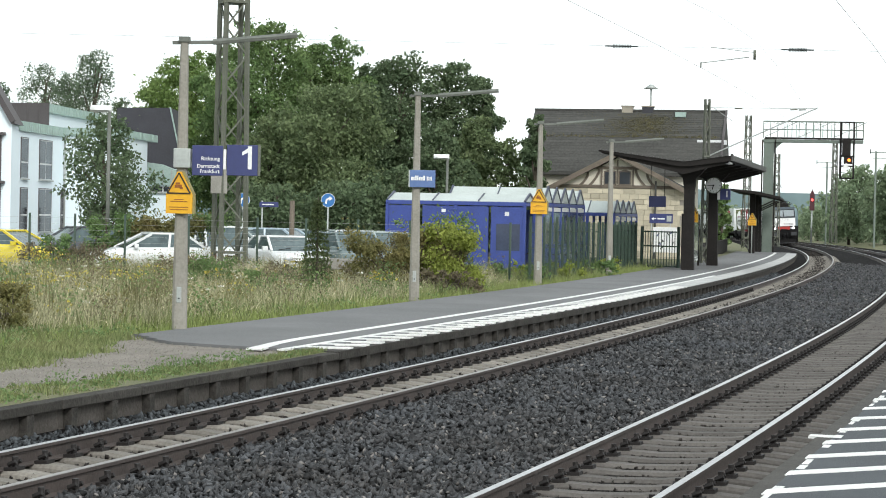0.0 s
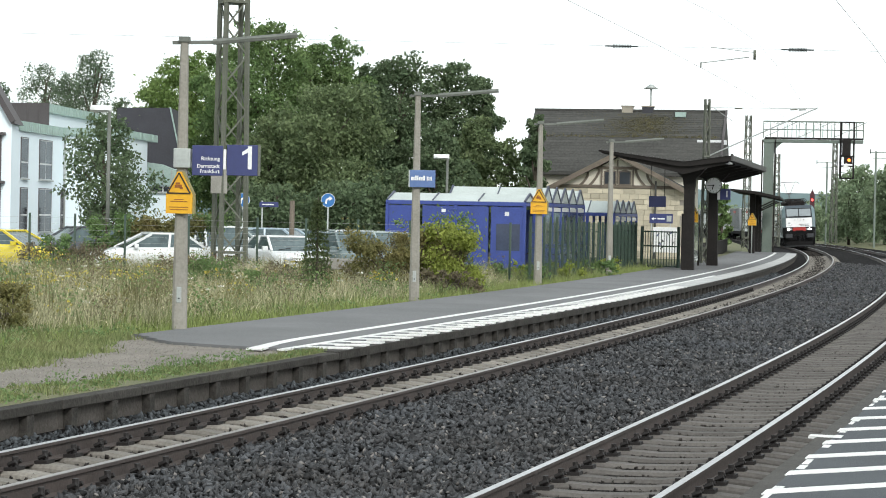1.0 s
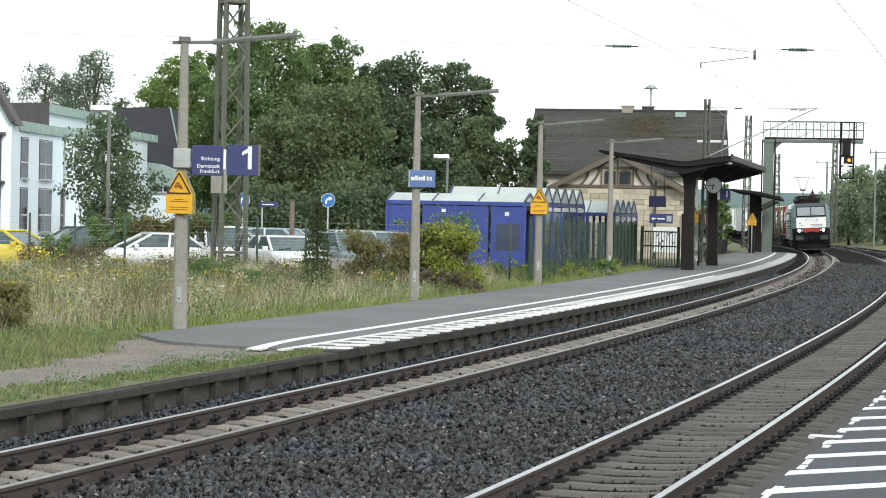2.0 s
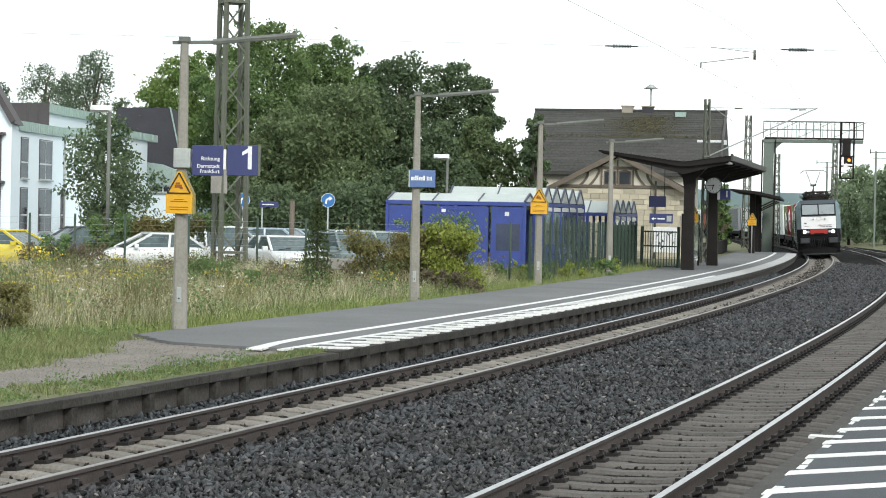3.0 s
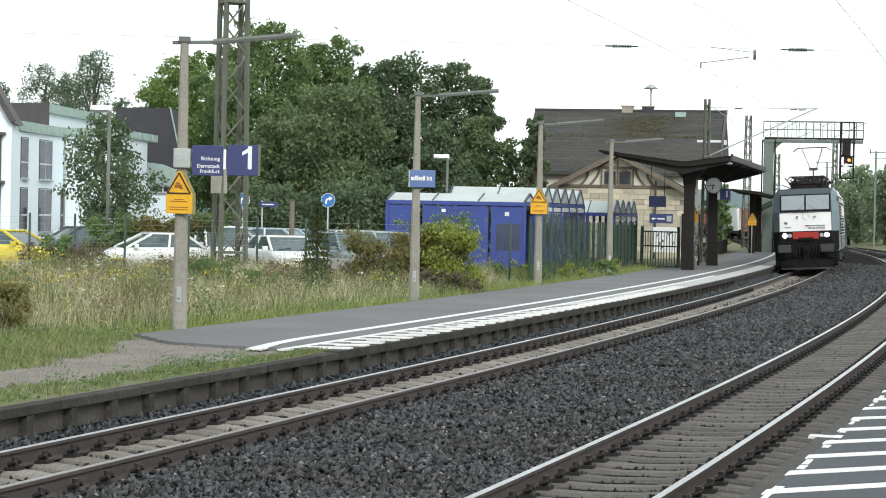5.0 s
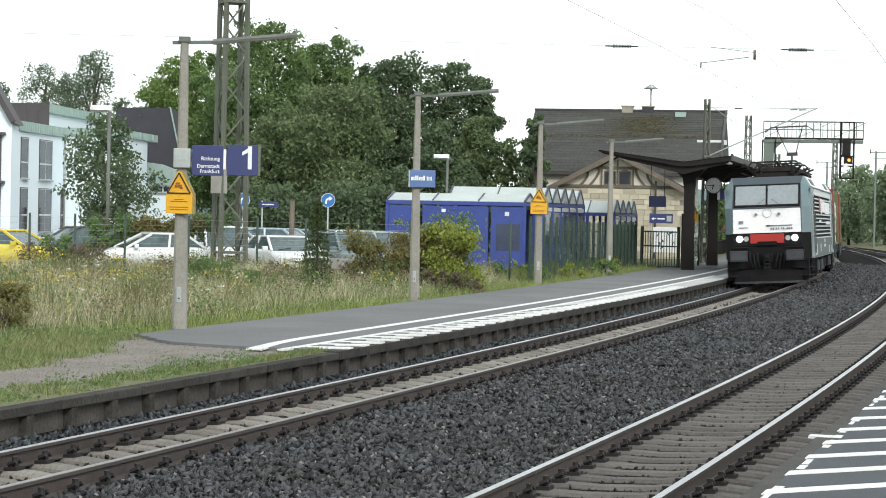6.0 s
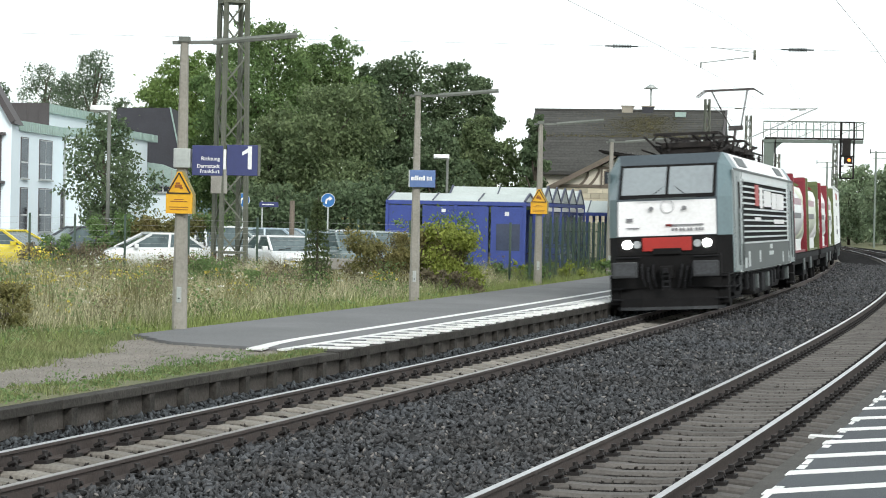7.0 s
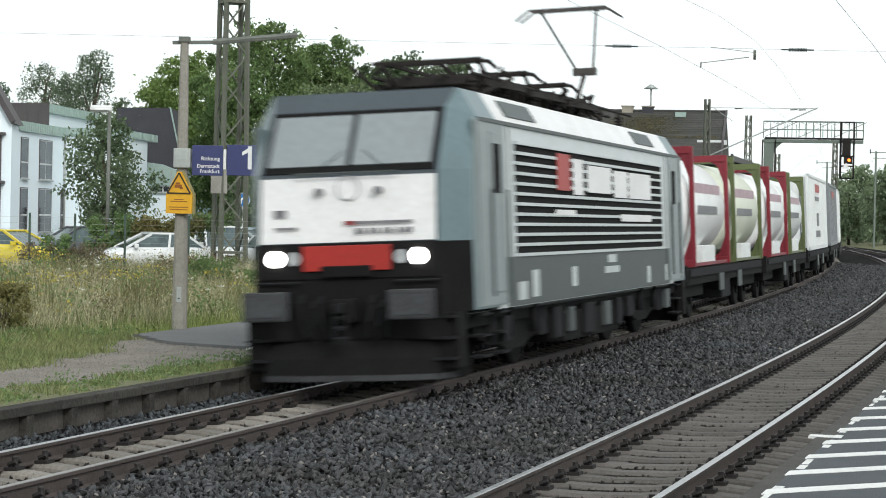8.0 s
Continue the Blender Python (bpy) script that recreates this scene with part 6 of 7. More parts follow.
def signal_gantry():
    t = thing("signal_gantry", trk_pose(156.8, -3.6, 0), "grey-green steel signal gantry spanning the line", "signal gantry")
    part("leg", box(BM(), -0.36, 0.36, -0.3, 0.3, 0.0, 8.2, 0.04), MAST_LIGHT, t, "hollow steel leg")
    k = BM()
    prism(k, [(0.36, 8.15)] + [(0.36 + 1.0 * (1 - math.cos(a)), 6.9 + 1.1 * math.sin(a)) for a in (i * math.pi / 16 for i in range(9))] + [(1.36, 8.15)], -0.2, 0.2)
    part("knee", k, MAST_LIGHT, t, "curved knee plate")
    part("beam", box(BM(), -0.4, 6.6, -0.35, 0.35, 7.92, 8.14, 0.02), MAST_LIGHT, t)
    part("walkway", box(BM(), -0.3, 6.6, -0.42, 0.42, 8.18, 8.28), CANOPY, t, "dark walkway grating")
    for i in range(6):
        part("mesh_panel", box(BM(), 1.25 + i * 0.62, 1.31 + i * 0.62, -0.43, -0.40, 8.3, 9.2), PATINA, t, "pale green railing panel edge")
    for y in (-0.4, 0.4):
        part("mid_rail", bar(BM(), (-0.4, y, 8.85), (6.6, y, 8.85), 0.04, 0.04), MAST_LIGHT, t)
    for i in range(14):
        x = -0.4 + 0.5 * i
        part("rail_brace", bar(BM(), (x, -0.4, 9.42 if i % 2 else 9.2), (x + 0.5, -0.4, 9.2 if i % 2 else 9.42), 0.025, 0.025), MAST_LIGHT, t)
    for x in (-0.45, 0.45):
        part("leg_angle", box(BM(), x - 0.05, x + 0.05, -0.36, -0.30, 0.0, 8.1), CANOPY, t)
    for i in range(9):
        part("leg_ladder_rung", box(BM(), 0.40, 0.62, -0.2, -0.16, 0.8 + i * 0.75, 0.84 + i * 0.75), MAST, t)
    for y in (-0.4, 0.4):
        part("handrail", bar(BM(), (-0.4, y, 9.42), (6.6, y, 9.42), 0.06, 0.06), MAST_LIGHT, t)
        for i in range(15):
            x = -0.4 + 7.0 * i / 14
            part("stanchion", bar(BM(), (x, y, 8.25), (x, y, 9.42), 0.05, 0.05), MAST_LIGHT, t)
    for i in range(3):
        part("lattice_brace", bar(BM(), (-0.3 + i * 2.4, -0.4, 8.3), (2.0 + i * 2.4, -0.4, 9.4), 0.04, 0.04), MAST_LIGHT, t)
    c = part("signal_cage", box(BM(), 4.95, 5.05, -0.5, -0.4, 5.5, 9.4), CANOPY, t, "dark frame that hangs below the beam")
    for x, y in ((5.05, -0.45), (5.95, -0.45), (5.05, 0.4), (5.95, 0.4)):
        part("cage_post", bar(BM(), (x, y, 5.4), (x, y, 9.4), 0.10, 0.10), CANOPY, c)
    for z in (5.45, 6.3, 7.0, 8.2, 9.4):
        part("cage_ring", box(BM(), 5.0, 6.0, -0.5, -0.4, z - 0.05, z + 0.05), CANOPY, c)
    s = part("signal_head", box(BM(), 5.12, 5.72, -0.66, -0.5, 7.0, 8.15, 0.03), CANOPY, t, "black signal screen")
    part("lamp_box", box(BM(), 5.25, 5.85, -0.66, -0.5, 6.45, 6.95, 0.03), CANOPY, s)
    part("signal_light", cyl(BM(), (5.62, -0.72, 6.72), (5.62, -0.65, 6.72), 0.11, n=14), RED_GLOW, s, "lit orange-red signal lamp")
    part("white_triangle", prism(BM(), ((5.10, 6.12), (5.66, 6.12), (5.44, 6.55)), -0.74, -0.70), WHITE_P, s)
    g = thing("signal_post", trk_pose(268, 7.5, 0.0) @ Matrix.Scale(1.18, 4), "colour light signal showing red on a pale post", "signal")
    part("post", cyl(BM(), (0, 0, -0.3), (0, 0, 3.2), 0.09, n=8), GALV, g)
    h = part("signal_head", box(BM(), -0.25, 0.25, -0.15, 0.05, 3.2, 4.9, 0.04), L_RED2, g, "dark red-black signal head")
    part("signal_light", cyl(BM(), (0, -0.2, 4.3), (0, -0.15, 4.3), 0.12, n=14), RED_GLOW2, h, "lit red lamp")
    part("cap", prism(BM(), ((-0.22, 4.9), (0.22, 4.9), (0.0, 5.4)), -0.1, 0.0), L_RED2, g)


def line_markers():
    t = thing("marker_board", trk_pose(196, 9.6, 0.1), "small white trackside marker board on a post", "sign")
    part("post", cyl(BM(), (0, 0, -0.2), (0, 0, 3.1), 0.05, n=8), GALV, t)
    b = part("board", box(BM(), -0.22, 0.22, -0.06, -0.03, 2.45, 3.2, 0.01), WHITE_P, t)
    for z in (2.66, 2.98):
        part("print_bar", box(BM(), -0.08, 0.08, -0.068, -0.06, z - 0.09, z + 0.09), BLACK, b)
    for x, y, h, a, b in ((46.35, 260, 9.7, -1.25, 1.5), (45.2, 225, 9.9, -0.6, 2.4), (58.0, 225, 9.0, -3.0, 0.4)):
        m = thing("catenary_mast", pose(x, y, 0.0), "slim far catenary mast with a crossarm", "mast", "far catenary masts")
        part("pole", box(BM(), -0.09, 0.09, -0.09, 0.09, -0.3, h), MAST_LIGHT, m)
        part("arm", bar(BM(), (a, 0, h - 0.15), (b, 0, h - 0.1), 0.06, 0.08), MAST_LIGHT, m)
        part("arm", bar(BM(), (a * 0.5, 0, h - 0.75), (b * 0.5, 0, h - 0.7), 0.05, 0.06), MAST_LIGHT, m)
        for x2 in (a, b):
            part("insulator", bar(BM(), (x2, 0, h - 0.25), (x2, 0, h + 0.2), 0.09, 0.09), CANOPY, m)


MAST_LIGHT = mat("pale_grey_green_steel", (0.16, 0.20, 0.17), (0.12, 0.145, 0.125), 0.6, 0.2, big=1.5, fine=18)
RED_GLOW = glow("signal_orange_red", (1.0, 0.22, 0.03), 2.2)
RED_GLOW2 = glow("signal_red", (1.0, 0.06, 0.05), 4.0)
L_RED2 = mat("dark_signal_red", (0.10, 0.02, 0.03), (0.05, 0.015, 0.02), 0.6, big=3, fine=15)
signal_gantry()
line_markers()


# ---- bicycle shelters ----
def shelter(s, off, length, bays, eave, ridge, walled, label):
    """Bays one behind the other along the track, each with its own little ridge roof."""
    t = thing("bicycle_shelter", trk_pose(s, off, 0.05), label, "shelter", "blue bicycle shelters")
    d = 2.0
    for k in range(bays):
        y0, y1 = k * d, (k + 1) * d
        ym = (y0 + y1) / 2
        for ya, yb in ((y0, ym), (y1, ym)):
            n = max(2, int(length / 1.6))
            for i in range(n):
                xa, xb = length * i / n + 0.02, length * (i + 1) / n - 0.02
                bm = BM()
                q = [(xa, ya, eave), (xb, ya, eave), (xb, yb, ridge), (xa, yb, ridge)]
                top = [bm.verts.new(v) for v in q]
                bot = [bm.verts.new((v[0], v[1], v[2] - 0.03)) for v in q]
                bm.faces.new(top)
                bm.faces.new(bot[::-1])
                for e in range(4):
                    bm.faces.new((top[e], top[(e + 1) % 4], bot[(e + 1) % 4], bot[e]))
                part("roof_panel", bm, ROOF_SHEET, t, "milky plastic roof panel")
                part("glazing_bar", bar(BM(), (xa - 0.02, ya, eave + 0.02), (xa - 0.02, yb, ridge + 0.02), 0.04, 0.04), SHED_FRAME, t)
        for x in (0.0, length):
            g = BM()
            bar(g, (x, y0, eave), (x, ym, ridge + 0.03), 0.07, 0.08)
            bar(g, (x, y1, eave), (x, ym, ridge + 0.03), 0.07, 0.08)
            part("gable_frame", g, SHED_FRAME, t, "dark blue gable frame")
            part("gable_sheet", prism(BM(), ((0, eave), (d, eave), (d / 2, ridge)), -0.01, 0.01, Matrix.Translation((x, y0, 0)) @ Matrix.Rotation(radians(90), 4, "Z")), ROOF_SHEET, t)
        for y in (y0,) + ((y1,) if k == bays - 1 else ()):
            part("eaves_beam", box(BM(), -0.05, length + 0.05, y - 0.06, y + 0.06, eave - 0.16, eave - 0.02), BLUE_STEEL, t, "blue eaves beam")
            for x in (0.0, length / 2, length):
                part("post", box(BM(), x - 0.06, x + 0.06, y - 0.06, y + 0.06, 0, eave - 0.1, 0.01), BLUE_STEEL, t, "blue steel post")
        for x in (0.0, length):
            part("side_beam", box(BM(), x - 0.05, x + 0.05, y0, y1, eave - 0.16, eave - 0.03), BLUE_STEEL, t)
        if walled:
            n = 4
            for i in range(n):
                xa, xb = length * i / n + 0.05, length * (i + 1) / n - 0.05
                part("wall_panel", box(BM(), xa, xb, y0 - 0.02, y0 + 0.02, 0.05, eave - 0.2, 0.008), BLUE_STEEL, t, "blue sheet wall panel")
            part("window", box(BM(), length * 0.80, length * 0.97, y0 - 0.035, y0 - 0.022, 0.9, 1.9), SHED_WINDOW, t, "smoky window")
            part("notice", box(BM(), length * 0.86, length * 0.89, y0 - 0.04, y0 - 0.02, 2.2, 2.35), WHITE_P, t)
            part("notice", box(BM(), length * 0.40, length * 0.43, y0 - 0.04, y0 - 0.02, 2.3, 2.42), WHITE_P, t)
        else:
            part("side_pane", box(BM(), length - 0.015, length + 0.015, y0 + 0.1, y1 - 0.1, 0.3, eave - 0.4), SHED_GLASS, t, "smoky side pane")
            part("top_strip", box(BM(), length - 0.02, length + 0.02, y0 + 0.1, y1 - 0.1, eave - 0.36, eave - 0.2), WHITE_P, t)
            part("low_panel", box(BM(), length - 0.02, length + 0.02, y0 + 0.1, y1 - 0.1, 0.1, 1.1), BLUE_STEEL, t)
    return t


shelter(81.0, -14.75, 5.3, 1, 2.74, 3.02, True, "blue walled bicycle shelter with a milky roof")
shelter(85.8, -13.5, 3.9, 5, 2.78, 3.36, False, "open blue bicycle shelter with a row of gabled roofs")
shelter(97.5, -10.8, 2.4, 4, 2.46, 2.98, False, "low blue bicycle shelter with small gabled roofs")
part("inner_wall", box(BM(), 0.1, 3.8, 9.8, 9.9, 0.1, 2.5), BLUE_STEEL, bpy.data.objects["bicycle_shelter.001"], "blue rear wall")


def bicycle(s, off, turn):
    t = thing("bicycle", trk_pose(s, off, 0.1, turn), "dark parked bicycle in the shelter", "bicycle", "parked bicycles")
    for y in (-0.52, 0.52):
        w = BM()
        n = 20
        for i in range(n):
            a, b = 2 * math.pi * i / n, 2 * math.pi * (i + 1) / n
            cyl(w, (0, y + 0.33 * math.cos(a), 0.34 + 0.33 * math.sin(a)), (0, y + 0.33 * math.cos(b), 0.34 + 0.33 * math.sin(b)), 0.018, n=5, cap=False)
        part("wheel", w, BLACK, t)
    f = BM()
    for p, q in (((0, -0.52, 0.34), (0, -0.40, 0.95)), ((0, -0.42, 0.85), (0, 0.05, 0.34)), ((0, -0.42, 0.88), (0, 0.18, 0.85)), ((0, 0.05, 0.34), (0, 0.22, 0.98)), ((0, 0.05, 0.34), (0, 0.52, 0.34)), ((0, 0.2, 0.85), (0, 0.52, 0.34))):
        cyl(f, p, q, 0.018, n=6)
    part("frame", f, GALV, t)
    part("handlebar", cyl(BM(), (-0.28, -0.40, 1.0), (0.28, -0.40, 1.0), 0.014, n=6), BLACK, t)
    part("saddle", box(BM(), -0.07, 0.07, 0.10, 0.36, 0.97, 1.03, 0.02), BLACK, t)


for i in range(6):
    bicycle(87.0 + i * 1.6, -9.9 + 0.1 * (i % 3), 70 + 9 * (i % 4))


# ---- fences ----
def fences():
    """Palings along the platform's back and wire mesh round the car park."""
    f = thing("railing_fence", Matrix.Identity(4), "dark green steel fence behind the platform", "fence")
    n = 0
    for i in range(23):
        s = 66.5 + i * 1.13
        part("post", box(BM(), -0.035, 0.035, -0.035, 0.035, 0, 2.0 if i > 8 else 2.15), GREEN_POST, f, "", trk_pose(s, -6.35 - 0.012 * i, 0.1))
    for z in (0.35, 0.8, 1.25, 1.75):
        part("rail", arc_slab(BM(), 66.5, 91.5, lambda s: -6.44 - 0.0105 * (s - 66), lambda s: -6.40 - 0.0105 * (s - 66), z, z + 0.022), GREEN_POST, f)
    wire = finish(box(BM(), -0.006, 0.006, -0.006, 0.006, 0.15, 1.95), "upright_wire")
    for i in range(100):
        s = 66.6 + i * 0.17
        part("upright_wire", wire, GREEN_POST, f, "", trk_pose(s, -6.42 - 0.0105 * (s - 66), 0.1))
    pale = finish(box(BM(), -0.022, 0.022, -0.012, 0.012, 0.12, 1.9), "paling")
    for i in range(52):
        s = 83.8 + i * 0.155
        part("paling", pale, GREEN_POST, f, "", trk_pose(s, -6.44 - 0.0105 * (s - 66), 0.1))
    g = thing("metal_gate", trk_pose(92.4, -6.5, 0.15) @ Matrix.Rotation(radians(-30), 4, "Z"), "dark metal gate with upright bars", "gate")
    for z in (0.1, 0.95, 1.55):
        part("gate_rail", box(BM(), 0, 1.9, -0.02, 0.02, z, z + 0.05), GREEN_POST, g)
    for i in range(14):
        part("gate_bar", box(BM(), 0.02 + i * 0.14, 0.045 + i * 0.14, -0.012, 0.012, 0.1, 1.62), GREEN_POST, g)
    for x in (0, 1.9):
        part("gate_post", box(BM(), x - 0.05, x + 0.05, -0.05, 0.05, 0, 1.8), GREEN_POST, g)
    w = thing("wire_fence", Matrix.Identity(4), "thin green wire fence round the car park", "fence")
    xs = [-14.4, -12.35, -11.0, -9.5, -7.6, -5.55, -4.1, -2.55, -1.0, 0.6, 2.0]
    for x in xs:
        part("post", cyl(BM(), (x, 64, 0), (x, 64, 2.05), 0.035, n=8), GREEN_POST, w)
    wires = BM()
    for k in range(10):
        cyl(wires, (-16, 64, 0.3 + k * 0.18), (-1.0, 64, 0.3 + k * 0.18), 0.003, n=4, cap=False)
    tagged(part("wire_mesh", wires, GALV, w, "fine horizontal wires"), kind="stuff")
    st = thing("old_fence_post", pose(-7.25, 33.2, 0.1), "dark weathered wooden post in the bramble", "post")
    part("stake", box(BM(), -0.14, -0.02, -0.06, 0.06, -0.1, 0.95, 0.015), BARK, st)
    part("stake", box(BM(), 0.02, 0.12, -0.03, 0.08, -0.1, 0.85, 0.015), BARK, st)


fences()


# ---- buildings ----
RENDER_W = mat("white_house_render", (0.82, 0.91, 0.95), (0.76, 0.86, 0.90), 0.85, big=0.4, fine=18, bump=0.08)
SLATE = mat("dark_slate_cladding", (0.045, 0.045, 0.055), (0.03, 0.03, 0.037), 0.7, big=1.2, fine=12, bump=0.2)
ZINC = mat("brown_grey_zinc_roof", (0.085, 0.075, 0.075), (0.06, 0.052, 0.054), 0.6, big=0.7, fine=12, bump=0.1)
PANE = mat("dark_window_pane", (0.03, 0.036, 0.045), (0.02, 0.025, 0.03), 0.08, big=1, fine=8, bump=0, spec=0.25)
FRAME_W = mat("white_window_frame", (0.76, 0.78, 0.78), None, 0.5, big=3, fine=20, bump=0)
MOSS_ROOF = mat("old_brown_roof_tiles", (0.085, 0.084, 0.078), (0.046, 0.046, 0.043), 0.9, big=0.5, fine=9, bump=0.6, spec=0.15)
MOSS = mat("olive_roof_moss", (0.135, 0.12, 0.05), (0.085, 0.078, 0.04), 0.95, big=1.5, fine=14, bump=0.5)
SANDSTONE = mat("yellow_sandstone_block", (0.54, 0.49, 0.375), (0.40, 0.36, 0.275), 0.9, big=1.2, fine=20, bump=0.3, rand=0.18)
MORTAR = mat("pale_mortar", (0.36, 0.33, 0.27), (0.28, 0.25, 0.21), 0.95, big=2, fine=30)
PLASTER = mat("cream_plaster", (0.74, 0.70, 0.60), (0.62, 0.58, 0.49), 0.9, big=1, fine=20, bump=0.1)
TIMBER = mat("grey_brown_timber", (0.17, 0.14, 0.11), (0.11, 0.09, 0.07), 0.85, big=2, fine=20, bump=0.3)


def window(parent, x0, x1, z0, z1, y, split=0.5, cross=0.6):
    """A framed window on a wall that faces -y."""
    w = part("window", box(BM(), x0, x1, y - 0.03, y + 0.02, z0, z1), FRAME_W, parent, "white framed window")
    xm, zm = x0 + (x1 - x0) * split, z0 + (z1 - z0) * (1 - cross)
    for xa, xb in ((x0, xm), (xm, x1)) if split else ((x0, x1),):
        for za, zb in ((z0, zm), (zm, z1)):
            part("pane", box(BM(), xa + 0.035, xb - 0.035, y - 0.036, y - 0.031, za + 0.04, zb - 0.04), PANE, w)
    part("sill", box(BM(), x0 - 0.05, x1 + 0.05, y - 0.14, y + 0.0, z0 - 0.07, z0 - 0.01), GALV, w)
    rv = BM()
    box(rv, x0 - 0.03, x0 + 0.0, y - 0.05, y, z0, z1)
    box(rv, x1, x1 + 0.03, y - 0.05, y, z0, z1)
    box(rv, x0 - 0.03, x1 + 0.03, y - 0.05, y, z1, z1 + 0.03)
    part("reveal", rv, ZINC, w)
    return w


def clad_band(parent, x0, x1, y, z0, z1, depth):
    part("fascia", box(BM(), x0, x1, y - 0.12, y + depth, z0, z1, 0.01), PATINA, parent, "pale green standing-seam fascia")
    x = x0 + 0.15
    seam = finish(box(BM(), -0.015, 0.015, y - 0.15, y - 0.12, z0, z1), "seam")
    while x < x1:
        part("seam", seam, PATINA, parent, "", pose(x, 0, 0))
        x += 0.33


def white_house():
    """Local x runs along the long front, away from the railway; local -y is the front's outer side."""
    h = thing("white_house", pose(-20.88, 104, 0, 0, 0, 85.19), "white rendered modern house with green standing-seam fascias", "house")
    part("wall", box(BM(), 0, 20, 0, 9, -0.2, 5.93), RENDER_W, h, "white rendered wall")
    clad_band(h, -0.15, 9.2, 0, 5.93, 6.42, 3)
    part("flat_roof", box(BM(), 0, 20, 0.1, 9, 6.0, 6.3), ZINC, h)
    for x0, x1 in ((1.1, 2.3), (4.45, 6.75), (8.75, 9.1)):
        window(h, x0, x1, 0.95, 3.15, 0, 0.5 if x1 - x0 > 1.5 else 0.0)
        if x1 < 8:
            window(h, x0, x1, 3.62, 5.62, 0, 0.5 if x1 - x0 > 1.5 else 0.0)
    # set-back top storey: white front below a green fascia, zinc-clad gable side
    part("wall", box(BM(), 9.0, 19.5, 0.9, 6, 6.25, 7.22), RENDER_W, h, "white rendered top storey")
    clad_band(h, 8.95, 19.6, 0.88, 7.20, 7.68, 5)
    part("zinc_side", box(BM(), 8.86, 8.99, 0.75, 5.5, 6.25, 7.70, 0.01), ZINC, h, "brown-grey zinc-clad storey side")
    for y in (1.3, 1.9, 2.5, 3.1, 3.7, 4.3):
        part("seam", box(BM(), 8.83, 8.87, y - 0.02, y + 0.02, 6.25, 7.68), ZINC, h)
    # the projecting annex with its own fascia
    part("wall", box(BM(), 9.27, 16.6, -2.81, 0, -0.2, 6.05), RENDER_W, h, "white rendered annex wall")
    clad_band(h, 9.15, 18.6, -2.81, 6.04, 6.44, 2.8)
    part("fascia", box(BM(), 9.10, 9.16, -2.9, 0, 6.04, 6.44), PATINA, h)
    for x0, z0, z1 in ((10.6, 3.7, 5.4), (10.6, 0.9, 3.0)):
        window(h, x0, x0 + 0.9, z0, z1, -2.81)
    door = part("door", box(BM(), 9.22, 9.27, -2.2, -1.3, 0.0, 2.2, 0.01), ZINC, h, "dark entrance door")
    part("handle", box(BM(), 9.19, 9.22, -1.45, -1.38, 0.95, 1.1), GALV, door)
    st = part("stair_window", box(BM(), 9.22, 9.27, -1.95, -1.6, 4.3, 5.4), ZINC, h, "narrow dark window")
    part("pane", box(BM(), 9.205, 9.22, -1.9, -1.65, 4.35, 5.35), PANE, st)
    for x in (0.05, 9.2):
        part("downpipe", cyl(BM(), (x, -0.07, 0), (x, -0.07, 5.95), 0.06, n=8), GALV, h)
    part("plinth", box(BM(), -0.02, 9.27, -0.04, 0, -0.2, 0.35), CONCRETE, h)
    # the darker slated wing with a glazed lean-to
    w = thing("slate_house", Matrix.Identity(4), "house wing clad in dark slate with a pale glazed lean-to", "house")
    part("slate_storey", prism(BM(), ((-19.3, 4.6), (-15.45, 4.6), (-15.62, 5.7), (-16.2, 8.22), (-19.3, 8.15)), 126, 131), SLATE, w, "dark slate-clad storey")
    for a, b in (((-15.42, 4.5), (-15.60, 5.7)), ((-15.60, 5.7), (-16.18, 8.25))):
        part("verge_trim", bar(BM(), (a[0], 125.95, a[1]), (b[0], 125.95, b[1]), 0.10, 0.08), PATINA, w)
    part("wall", box(BM(), -19.3, -15.3, 125, 131, -0.2, 4.6), RENDER_W, w, "white rendered wall")
    part("lean_to_roof", prism(BM(), ((-17.7, 3.62), (-15.3, 3.62), (-15.3, 4.45), (-16.4, 4.85), (-17.7, 5.0)), 123.5, 125), PATINA, w, "pale green glazed lean-to roof")
    for x in (-17.2, -16.7, -16.2, -15.7):
        part("glazing_bar", box(BM(), x - 0.03, x + 0.03, 123.45, 123.5, 3.62, 4.5), GALV, w)
    part("wall", box(BM(), -17.7, -15.3, 123.6, 125, -0.2, 3.62), RENDER_W, w, "white rendered wall")
    window(w, -16.9, -15.5, 3.22, 3.52, 123.6, 0.5, 0.0)
    g = thing("gabled_house", Matrix.Identity(4), "white gabled house with a dark roof edge", "house")
    b = BM()
    prism(b, ((-29, -0.2), (-20.62, -0.2), (-20.62, 6.35), (-24.8, 13.2), (-29, 6.35)), 102.0, 103.7)
    part("wall", b, RENDER_W, g, "white rendered gable wall")
    part("roof_edge", bar(BM(), (-20.50, 101.8, 6.25), (-24.8, 101.8, 13.35), 0.25, 0.26), ZINC, g, "dark roof edge")
    part("roof", prism(BM(), ((-20.42, 6.15), (-24.8, 13.45), (-24.8, 13.2), (-20.62, 6.15)), 101.8, 103.9), ZINC, g)
    bay = part("bay_window", box(BM(), -23.3, -21.08, 101.85, 102.0, 0.4, 5.6, 0.03), ZINC, g, "dark framed bay window")
    part("pane", box(BM(), -23.2, -21.2, 101.81, 101.85, 3.9, 5.4), PANE, bay)
